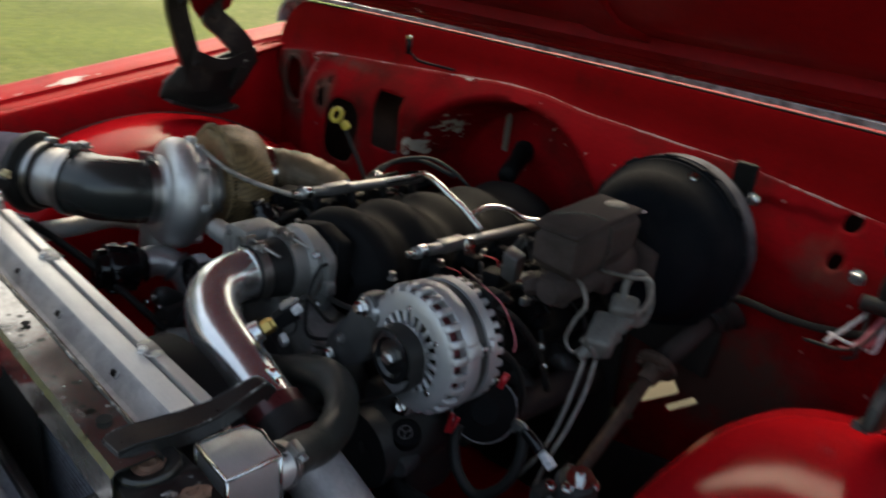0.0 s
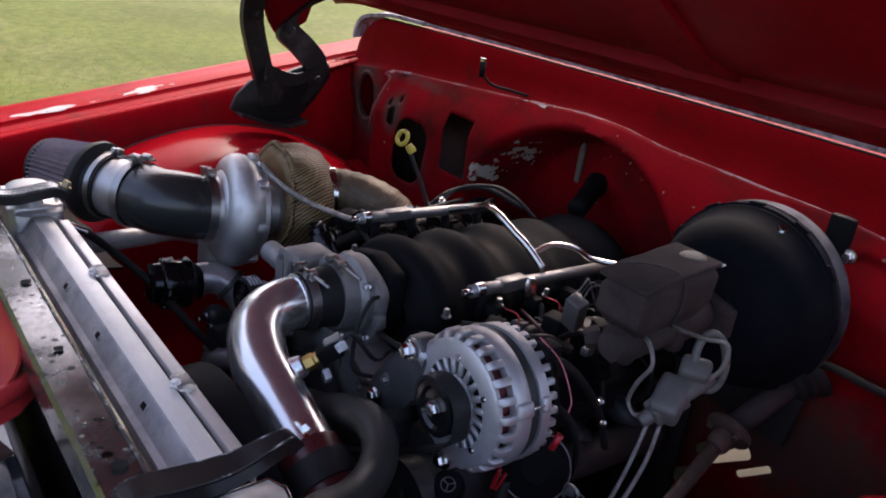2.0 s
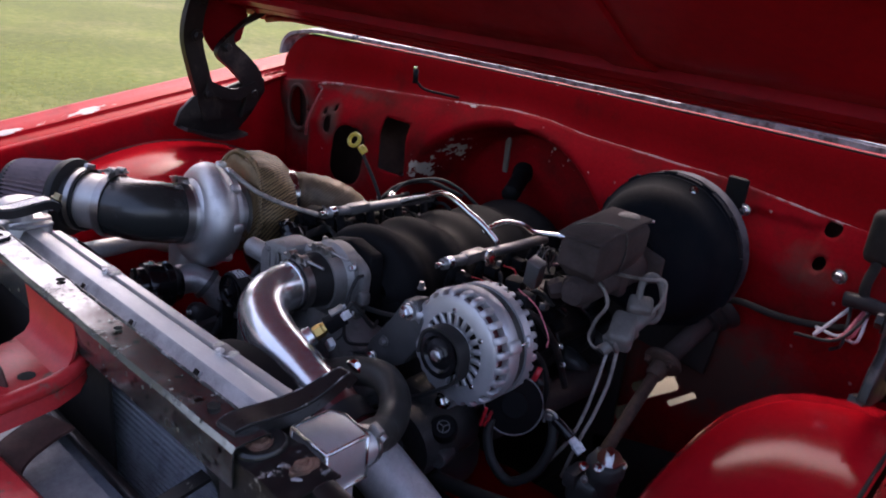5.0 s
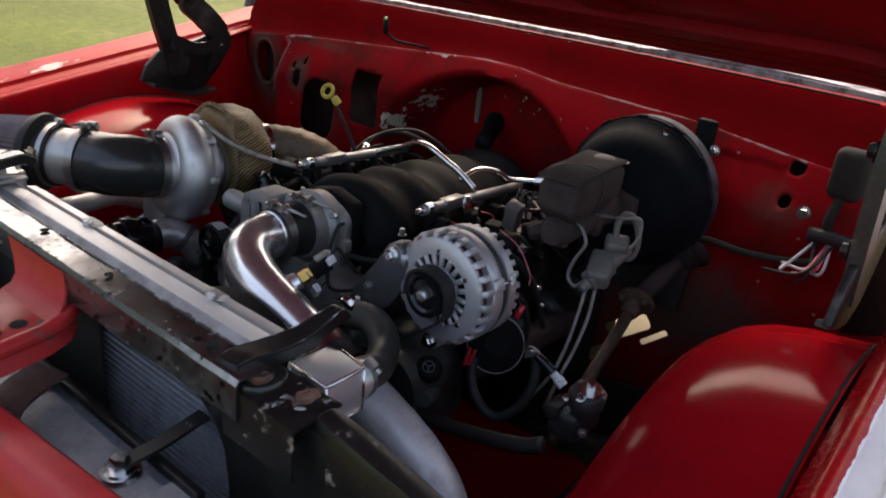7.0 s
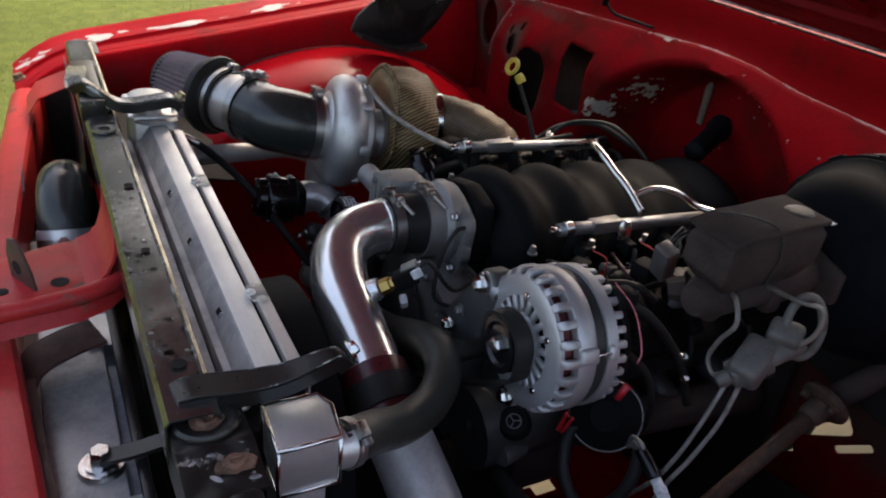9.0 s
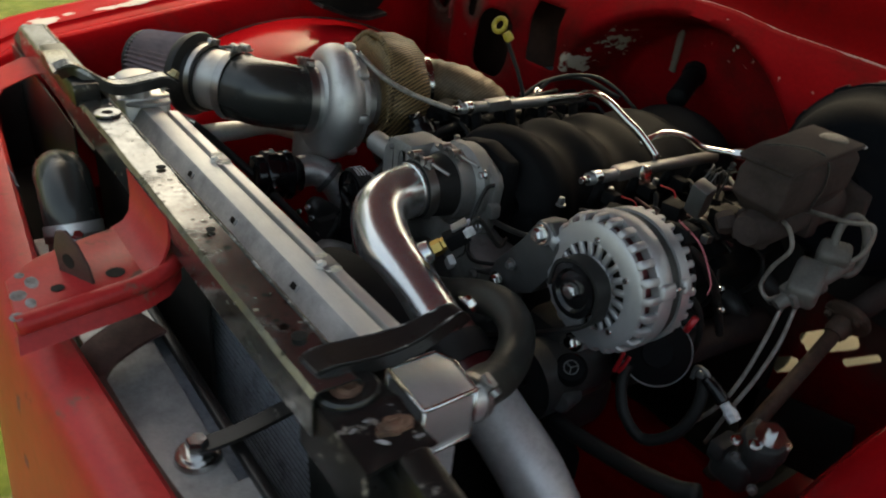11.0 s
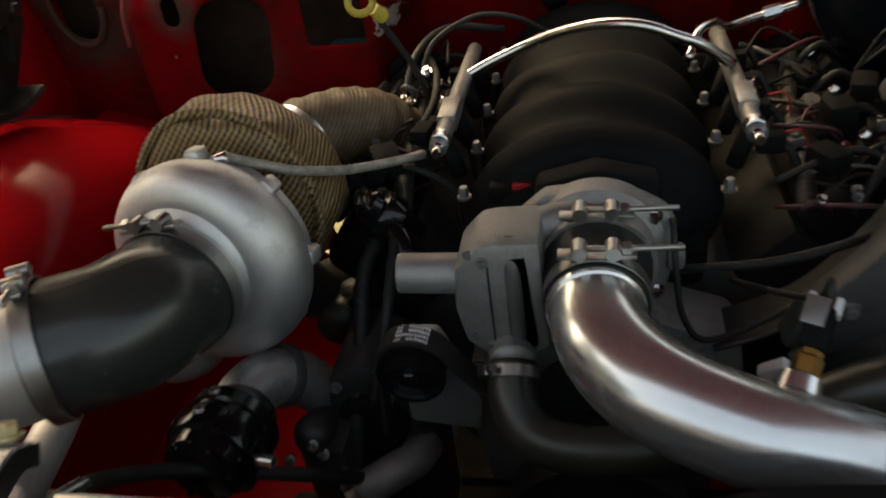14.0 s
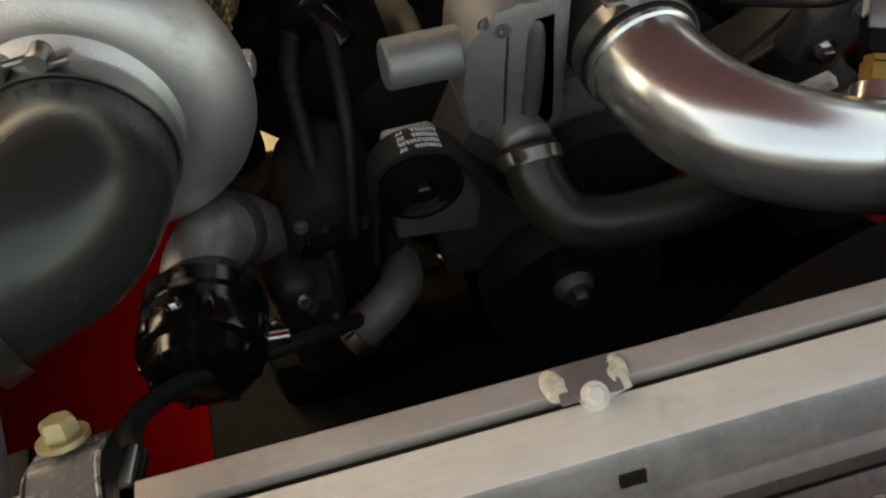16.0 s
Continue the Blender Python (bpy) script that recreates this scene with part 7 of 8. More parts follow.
    part("cable", tube([(0.069, 0.440, 1.040), (0.069, 0.426, 1.036), (0.071, 0.408, 1.005), (0.078, 0.396, 0.965), (0.100, 0.390, 0.945), (0.16, 0.405, 0.965), (0.22, 0.43, 0.99)], 0.0030, 10), rubber, a)
    part("cable", tube([(0.075, 0.44, 0.985), (0.16, 0.42, 1.01), (0.25, 0.44, 1.03), (0.31, 0.50, 1.03)], 0.0042, 10), rubber, a)


make_hoses()


def make_wastegate():
    w = thing("wastegate", (-0.335, 0.29, 0.87), "glossy black wastegate canister with small bright bolts", "wastegate")
    ax = Vector((-0.10, -0.98, 0.14)).normalized()
    o = Vector((-0.330, 0.287, 0.915))
    m = frame_to(o, ax)
    part("canister", lathe([(0, 0.046), (0.028, 0.046), (0.035, 0.042), (0.037, 0.030), (0.042, 0.028), (0.044, 0.024), (0.044, 0.008), (0.041, 0.006), (0.041, -0.005), (0.044, -0.007), (0.044, -0.020), (0.039, -0.024), (0.032, -0.04), (0, -0.04)], m, 44), black_gloss, w)
    for a in range(0, 360, 60):
        part("lug", box((0.0425, 0, 0.016), (0.008, 0.012, 0.022), 0.003, m @ Matrix.Rotation(radians(a + 12), 4, "Z")), black_gloss, w)
        part("lid_bolt", bolt(m @ Vector((0.031 * math.cos(radians(a)), 0.031 * math.sin(radians(a)), 0.044)), tuple(ax), 0.005, 0.003), black_gloss, w)
    up = (Vector((-0.15, 0, 1)) - ax * Vector((-0.15, 0, 1)).dot(ax)).normalized()
    for k in (0.014, -0.013):
        part("top_bolt", bolt(tuple(o + up * 0.0435 + ax * k), tuple(up), 0.008, 0.004), chrome, w)
    part("port", lathe([(0.003, 0), (0.006, 0), (0.006, 0.016), (0.003, 0.016)], m @ frame_to((0.044, 0, 0.02), (1, 0, 0)), 12, closed=True), chrome, w)
    part("elbow", tube([(-0.331, 0.312, 0.908), (-0.327, 0.338, 0.916), (-0.316, 0.362, 0.914), (-0.298, 0.384, 0.896), (-0.285, 0.40, 0.86)], lambda q: 0.030 - 0.004 * q, 22), wg_dome, w, "dull cast elbow with a bright crown")
    part("v_band", lathe([(0.028, -0.005), (0.032, -0.005), (0.033, 0.0), (0.032, 0.005), (0.028, 0.005)], frame_to((-0.306, 0.376, 0.905), (0.5, 0.6, -0.6)), 28, closed=True), dark_cast, w)
    part("black_valve", join(lathe([(0, 0.026), (0.010, 0.024), (0.017, 0.018), (0.020, 0.008), (0.020, -0.05), (0, -0.05)], frame_to((-0.270, 0.338, 0.866), (0.15, -0.75, 0.6)), 24), box((-0.262, 0.345, 0.80), (0.05, 0.05, 0.12), 0.010)), block_black, w, "black valve body")
    for p in ((-0.289, 0.309, 0.858), (-0.262, 0.312, 0.878), (-0.258, 0.318, 0.858)):
        part("valve_screw", bolt(p, (0.3, -0.6, 0.5), 0.008, 0.005), chrome, w)
    k = thing("accessory_block", (-0.22, 0.40, 0.75), "black accessory housing with small bright bolts behind the wastegate", "housing")
    part("body", prism([(-0.285, 0.62), (-0.170, 0.62), (-0.165, 0.80), (-0.185, 0.90), (-0.225, 0.925), (-0.262, 0.90), (-0.285, 0.80)], -0.47, -0.375, Matrix(((1, 0, 0, 0), (0, 0, -1, 0), (0, 1, 0, 0), (0, 0, 0, 1))), 0.012), block_black, k)
    part("cover", lathe([(0, 0.016), (0.030, 0.016), (0.036, 0.010), (0.038, 0.0), (0, 0.0)], frame_to((-0.222, 0.376, 0.845), (0, -1, 0.1)), 28), black_plastic, k, "round black cover")
    for x, z, mat in ((-0.252, 0.893, zinc_tube), (-0.245, 0.866, zinc_tube), (-0.247, 0.838, chrome), (-0.200, 0.880, zinc_tube), (-0.192, 0.815, zinc_tube)):
        part("cover_bolt", bolt((x, 0.372, z), (0.1, -0.9, 0.3), 0.008, 0.006), mat, k)
    part("drain_bolt", bolt((-0.268, 0.372, 0.800), (0, -0.8, 0.6), 0.012, 0.006), brass, k, "brass plug")
    s = thing("oil_drain_pipe", (-0.46, 0.25, 0.8), "bare aluminium pipe below the black inlet elbow", "pipe")
    part("pipe", tube([(-0.535, 0.43, 0.90), (-0.505, 0.35, 0.937), (-0.478, 0.275, 0.948), (-0.455, 0.19, 0.958), (-0.440, 0.135, 0.962), (-0.43, 0.10, 0.945)], 0.018, 24), stained_alu, s)
    part("pipe_clamp", lathe([(0.0182, -0.006), (0.0200, -0.006), (0.0200, 0.006), (0.0182, 0.006)], frame_to((-0.4475, 0.162, 0.960), (0.27, -0.95, 0.1)), 24, closed=True), clamp_steel, s)


make_wastegate()


# ---- brakes and steering ----
def make_brakes():
    b = thing("brake_booster", (0.39, 0.84, 1.0), "round dusty black brake booster on the firewall", "brake booster")
    ax = Vector((0.0, -1, 0.03))
    m = frame_to((0.392, 0.84, 1.106), ax)
    part("rear_shell", lathe([(0, -0.075), (0.06, -0.075), (0.085, -0.050), (0.118, -0.020), (0.129, -0.008), (0.131, 0.0), (0.126, 0.006), (0, 0.006)], m, 56), booster_black, b)
    part("front_shell", lathe([(0.127, 0.0), (0.131, 0.004), (0.130, 0.010), (0.122, 0.016), (0.116, 0.040), (0.104, 0.066), (0.085, 0.080), (0.062, 0.088), (0.045, 0.094), (0.042, 0.104), (0, 0.104)], m, 56), booster_black, b)
    part("crimp_ring", lathe([(0.129, -0.006), (0.134, -0.004), (0.134, 0.006), (0.129, 0.008)], m, 56, closed=True), booster_black, b)
    for a in range(0, 360, 30):
        part("crimp", box((0.134, 0, 0.0), (0.006, 0.022, 0.010), 0.002, m @ Matrix.Rotation(radians(a + 7), 4, "Z")), booster_black, b)
    part("dust_band", lathe([(0.120, -0.045), (0.1335, -0.038), (0.1345, -0.010), (0.128, -0.008), (0.118, -0.040)], m, 56, closed=True), dust_blue, b, "grey dusty rear band")
    part("mount_bracket", box((0.470, 0.900, 1.200), (0.036, 0.014, 0.095), 0.006), black_plastic, b)
    part("bracket_bolt", bolt((0.492, 0.896, 1.198), (0, -1, 0), 0.014, 0.009), chrome, b)
    part("top_stud", bolt((0.44, 0.80, 1.232), (0.3, -0.7, 0.7), 0.009, 0.008), chrome, b)
    c = thing("master_cylinder", (0.41, 0.64, 1.08), "dusty brown brake master cylinder with a covered reservoir", "master cylinder")
    # reservoir: tapered box with softened cover
    bm = bmesh.new()
    lo = [(0.374, 0.562, 1.122), (0.424, 0.562, 1.122), (0.424, 0.672, 1.125), (0.374, 0.672, 1.125)]
    mid = [(0.365, 0.546, 1.142), (0.430, 0.547, 1.140), (0.432, 0.688, 1.146), (0.364, 0.688, 1.146)]
    top = [(0.366, 0.546, 1.176), (0.432, 0.546, 1.178), (0.434, 0.690, 1.186), (0.362, 0.690, 1.186)]
    crown = [(0.374, 0.556, 1.188), (0.424, 0.556, 1.190), (0.426, 0.680, 1.199), (0.370, 0.680, 1.198)]
    vs = [[bm.verts.new(p) for p in lv] for lv in (lo, mid, top, crown)]
    bm.faces.new(vs[0][::-1])
    bm.faces.new(vs[-1])
    for a, q in zip(vs, vs[1:]):
        for k in range(4):
            bm.faces.new((a[k], a[(k + 1) % 4], q[(k + 1) % 4], q[k]))
    bmesh.ops.recalc_face_normals(bm, faces=bm.faces)
    bmesh.ops.bevel(bm, geom=bm.edges[:], offset=0.0035, segments=2, affect="EDGES", profile=0.5)
    bmesh.ops.subdivide_edges(bm, edges=bm.edges[:], cuts=2, use_grid_fill=True)
    for v in bm.verts:
        v.co += 0.0022 * Vector((noise.noise(v.co * 40), noise.noise(v.co * 40 + Vector((5, 0, 0))), noise.noise(v.co * 40 + Vector((0, 7, 0)))))
    part("reservoir", smooth(bm, 60), mc_brown, c)
    slab = box((0, 0, 0), (0.072, 0.146, 0.006), 0.0028, Matrix.Translation((0.398, 0.618, 1.1955)) @ Matrix.Rotation(0.066, 4, "X"), 3)
    bmesh.ops.subdivide_edges(slab, edges=slab.edges[:], cuts=3, use_grid_fill=True)
    for v in slab.verts:
        v.co.z += 0.0022 * noise.noise(v.co * 32) - 0.004 * max(0.0, (0.575 - v.co.y) / 0.03)
    part("lid", smooth(slab, 60), mc_brown, c, "pressed lid under caked dust")
    part("bail_wire", tube([(0.366, 0.572, 1.125), (0.359, 0.570, 1.16), (0.366, 0.576, 1.192), (0.398, 0.596, 1.2020), (0.428, 0.612, 1.198), (0.437, 0.615, 1.17), (0.430, 0.615, 1.13)], 0.0013, 8), block_black, c, "bent wire bail")
    part("cap_dimple", lathe([(0, 0.002), (0.010, 0.003), (0.016, 0.001), (0.017, 0.0), (0, 0)], frame_to((0.404, 0.668, 1.2015), (0, -0.08, 1)), 20), block_black, c)
    part("label", box((0.424, 0.694, 1.1965), (0.018, 0.008, 0.002), 0.0005, Matrix()), white_label, c, "small pale tag")
    part("bore", lathe([(0, 0.20), (0.018, 0.20), (0.022, 0.19), (0.025, 0.17), (0.025, 0.10), (0.028, 0.095), (0.028, 0.03), (0.025, 0.02), (0.025, 0.0), (0, 0.0)], frame_to((0.396, 0.745, 1.108), (0.02, -1, -0.02)), 28), mc_brown, c)
    part("bore_rib", box((0.398, 0.655, 1.098), (0.056, 0.026, 0.040), 0.008), mc_brown, c)
    part("bore_rib", box((0.393, 0.572, 1.098), (0.046, 0.024, 0.042), 0.008), mc_brown, c)
    part("flange", prism([(-0.050, -0.02), (0, -0.036), (0.050, -0.02), (0.050, 0.02), (0, 0.036), (-0.050, 0.02)], -0.006, 0.006, frame_to((0.394, 0.735, 1.108), (0, -1, 0)), 0.003), mc_brown, c)
    part("plug", lathe([(0, 0.02), (0.012, 0.02), (0.015, 0.01), (0.015, 0), (0, 0)], frame_to((0.370, 0.565, 1.098), (-0.6, -0.7, -0.3)), 6), mc_brown, c)
    v = thing("proportioning_valve", (0.47, 0.60, 1.03), "dirty grey brake proportioning valve with steel lines", "brake valve")
    vm = frame_to((0.474, 0.590, 1.060), (0.25, 0.75, 0.50)) @ Matrix.Diagonal((0.8, 0.8, 0.95, 1))
    part("body", join(box((0, 0, -0.012), (0.034, 0.030, 0.050), 0.005, vm), lathe([(0, 0.055), (0.010, 0.055), (0.014, 0.048), (0.014, 0.01), (0, 0.01)], vm, 20),
         lathe([(0, -0.052), (0.009, -0.052), (0.011, -0.046), (0.011, -0.03), (0, -0.03)], vm, 16), box((0.015, 0, 0.02), (0.026, 0.024, 0.026), 0.005, vm)), dirty_grey, v)
    eye = frame_to((0.482, 0.632, 1.104), (0.75, -0.55, 0.35))
    loop = [eye @ Vector((0.019 * math.cos(a), 0.034 * math.sin(a), 0)) for a in np.linspace(0, 2 * math.pi, 26)]
    part("eye_bracket", join(tube([tuple(p) for p in loop], 0.0050, 10, 1), box((0, 0, 0), (0.036, 0.030, 0.030), 0.007, Matrix.Translation((0.474, 0.618, 1.090)) @ Matrix.Rotation(0.5, 4, "Z") @ Matrix.Rotation(0.5, 4, "X"), 3)), dirty_grey, v, "grey eye of the bracket")
    part("lower_body", box((0, 0, 0), (0.036, 0.056, 0.034), 0.008, Matrix.Translation((0.470, 0.585, 1.060)) @ Matrix.Rotation(0.35, 4, "Z") @ Matrix.Rotation(0.45, 4, "X"), 3), dirty_grey, v)
    lines = [[(0.455, 0.563, 1.038), (0.443, 0.563, 1.028), (0.429, 0.565, 1.040), (0.436, 0.565, 1.070), (0.448, 0.567, 1.098), (0.434, 0.575, 1.116), (0.415, 0.585, 1.118)],
             [(0.486, 0.615, 1.080), (0.502, 0.620, 1.105), (0.506, 0.620, 1.128), (0.500, 0.620, 1.142), (0.473, 0.620, 1.134), (0.42, 0.630, 1.122)],
             [(0.462, 0.565, 1.028), (0.466, 0.545, 0.990), (0.468, 0.520, 0.945), (0.462, 0.50, 0.905), (0.44, 0.49, 0.86)],
             [(0.474, 0.572, 1.030), (0.480, 0.552, 0.990), (0.480, 0.525, 0.945), (0.474, 0.505, 0.905), (0.46, 0.50, 0.84)]]
    for pts in lines:
        part("brake_line", tube(pts, 0.0027, 10), brake_steel, v, "thin grey steel line")


make_brakes()


def make_steering():
    s = thing("steering_shaft", (0.52, 0.65, 0.9), "rusty brown steering shaft running down from the firewall", "steering shaft")
    a, c, b = Vector((0.484, 0.905, 1.005)), Vector((0.455, 0.790, 0.930)), Vector((0.466, 0.53, 0.770))
    part("rod", tube([tuple(c), tuple(b)], 0.0105, 14, 2), shaft_rust, s)
    d = (b - c).normalized()
    part("coupling", lathe([(0, -0.012), (0.014, -0.012), (0.016, 0.0), (0.031, 0.0), (0.033, 0.003), (0.033, 0.009), (0.030, 0.012), (0.016, 0.014), (0.016, 0.034), (0.013, 0.040), (0, 0.040)], frame_to(c - d * 0.006, d), 22), shaft_rust, s)
    for q in (40, 160, 280):
        part("coupling_bolt", bolt(frame_to(c + d * 0.007, d) @ Vector((0.024 * math.cos(radians(q)), 0.024 * math.sin(radians(q)), 0)), tuple(d), 0.010, 0.008), shaft_rust, s)
    part("tube", tube([tuple(a), tuple(c)], 0.017, 18, 2), mc_brown, s)
    part("boot", lathe([(0.02, 0.04), (0.026, 0.036), (0.024, 0.028), (0.032, 0.022), (0.030, 0.014), (0.040, 0.006), (0.042, 0.0), (0.02, 0.0)], frame_to((0.486, 0.912, 1.009), (c - a).normalized()), 24, closed=True), rubber, s)
    g = thing("steering_gear", (0.50, 0.47, 0.80), "black power steering gear box with fittings and hoses", "steering gear")
    part("housing", join(box((0.515, 0.485, 0.862), (0.052, 0.060, 0.050), 0.014, seg=3), box((0.498, 0.470, 0.880), (0.022, 0.040, 0.026), 0.006), lathe([(0, 0.022), (0.022, 0.022), (0.027, 0.016), (0.027, 0.004), (0.023, 0.0), (0.023, -0.03), (0, -0.03)], frame_to((0.534, 0.482, 0.900), (0.1, -0.2, 1)), 28)), block_black, g)
    for a in (30, 150, 270):
        part("cover_bolt", bolt((0.535 + 0.021 * math.cos(radians(a)), 0.480 + 0.021 * math.sin(radians(a)), 0.919), (0.1, -0.2, 1), 0.010, 0.008), chrome, g)
    part("adjuster", join(lathe([(0, 0.024), (0.006, 0.024), (0.007, 0.008), (0.017, 0.008), (0.017, 0), (0, 0)], frame_to((0.539, 0.480, 0.922), (0.1, -0.3, 1)), 18)), chrome, g, "bright lock nut")
    part("fitting", join(lathe([(0, 0.014), (0.0075, 0.014), (0.0085, 0), (0, 0)], frame_to((0.480, 0.489, 0.913), (0.78, 0.0, -0.5)), 6), tube([(0.470, 0.489, 0.919), (0.486, 0.489, 0.909)], 0.0065, 10, 1)), white_label, g, "pale fitting")
    part("hose_plug", tube([(0.440, 0.489, 0.934), (0.455, 0.489, 0.928), (0.471, 0.489, 0.918)], 0.0085, 12), black_gloss, g, "black hose end")
    part("bracket", join(box((0.432, 0.490, 0.934), (0.014, 0.012, 0.012), 0.003), tube([(0.424, 0.486, 0.924), (0.426, 0.486, 0.942), (0.440, 0.486, 0.944), (0.446, 0.488, 0.934)], 0.003, 8)), zinc_tube, g, "small bent steel clip")
    for p, s in (((0.527, 0.441, 0.905), 0.007), ((0.561, 0.430, 0.890), 0.008)):
        part("small_bolt", bolt(p, (0.5, -0.8, 0.2), s, 0.008), zinc_tube, g)
    part("small_bolt", bolt((0.517, 0.452, 0.915), (0.2, -0.3, 1), 0.009), chrome, g)
    for pts, r in (([(0.337, 0.475, 0.888), (0.345, 0.463, 0.862), (0.368, 0.452, 0.836), (0.403, 0.452, 0.822), (0.434, 0.466, 0.848), (0.446, 0.477, 0.885), (0.443, 0.486, 0.915), (0.437, 0.489, 0.932)], 0.0078),
                   ([(0.30, 0.40, 0.795), (0.350, 0.39, 0.812), (0.440, 0.385, 0.838), (0.500, 0.385, 0.858), (0.525, 0.39, 0.872)], 0.0115)):
        part("fluid_hose", tube(pts, r, 14), rubber, g, "black rubber hose")
    p = thing("steering_pump", (0.33, 0.40, 0.84), "black power steering pump below the alternator", "pump")
    part("body", lathe([(0, 0.02), (0.05, 0.02), (0.055, 0.01), (0.055, -0.09), (0, -0.09)], frame_to((0.245, 0.41, 0.835), (0, -1, 0)), 32), block_black, p)
    part("pulley", lathe([(0.01, 0.0), (0.02, 0.0), (0.045, 0.006), (0.058, 0.006), (0.058, -0.02), (0.01, -0.02)], frame_to((0.245, 0.382, 0.835), (0, -1, 0)), 36, closed=True), block_black, p)
    part("cap", lathe([(0, 0.016), (0.018, 0.016), (0.022, 0.010), (0.022, 0), (0, 0)], frame_to((0.292, 0.420, 0.867), (0.35, -0.5, 0.8)), 24), black_plastic, p, "black filler cap")
    part("outlet", lathe([(0, 0.012), (0.012, 0.012), (0.014, 0.008), (0.014, -0.03), (0, -0.03)], frame_to((0.300, 0.408, 0.826), (0.3, -0.9, 0.2)), 20), dark_cast, p, "grey round outlet")
    part("cap_mark", join(tube([tuple(frame_to((0.2975, 0.412, 0.8800), (0.35, -0.5, 0.8)) @ Vector((0.0095 * math.cos(a), 0.0095 * math.sin(a), 0))) for a in np.linspace(0, 6.28, 20)], 0.0008, 5, 1),
         *[tube([tuple(frame_to((0.2975, 0.412, 0.8800), (0.35, -0.5, 0.8)) @ Vector((0, 0, 0))), tuple(frame_to((0.2975, 0.412, 0.8800), (0.35, -0.5, 0.8)) @ Vector((0.0095 * math.cos(a), 0.0095 * math.sin(a), 0)))], 0.0008, 5, 1) for a in (0.5, 2.6, 4.7)]), zinc_tube, p, "pale round mark")
    d = thing("round_cover", (0.36, 0.52, 0.90), "round black cover with a rubbed rim behind the alternator", "cover")
    dm = frame_to((0.352, 0.512, 0.905), (0.62, -0.62, 0.48))
    part("drum", lathe([(0, 0.004), (0.020, 0.004), (0.024, 0.0), (0.042, -0.002), (0.047, -0.006), (0.047, -0.05), (0, -0.05)], dm, 36), black_plastic, d)
    part("rim", tube([tuple(dm @ Vector((0.0465 * math.cos(a), 0.0465 * math.sin(a), -0.004))) for a in np.linspace(0, 2 * math.pi, 40)], 0.0012, 6, 1), zinc_tube, d, "thin rubbed rim")
    w = thing("red_wire", (0.34, 0.46, 0.89), "short red wire ends hanging beside the alternator", "wire")
    part("strand", tube([(0.336, 0.462, 0.912), (0.335, 0.459, 0.897), (0.333, 0.456, 0.882)], 0.0032, 8), red_wire, w)
    part("strand", tube([(0.345, 0.464, 0.910), (0.343, 0.460, 0.896), (0.339, 0.457, 0.884)], 0.0028, 8), red_wire, w)


make_steering()


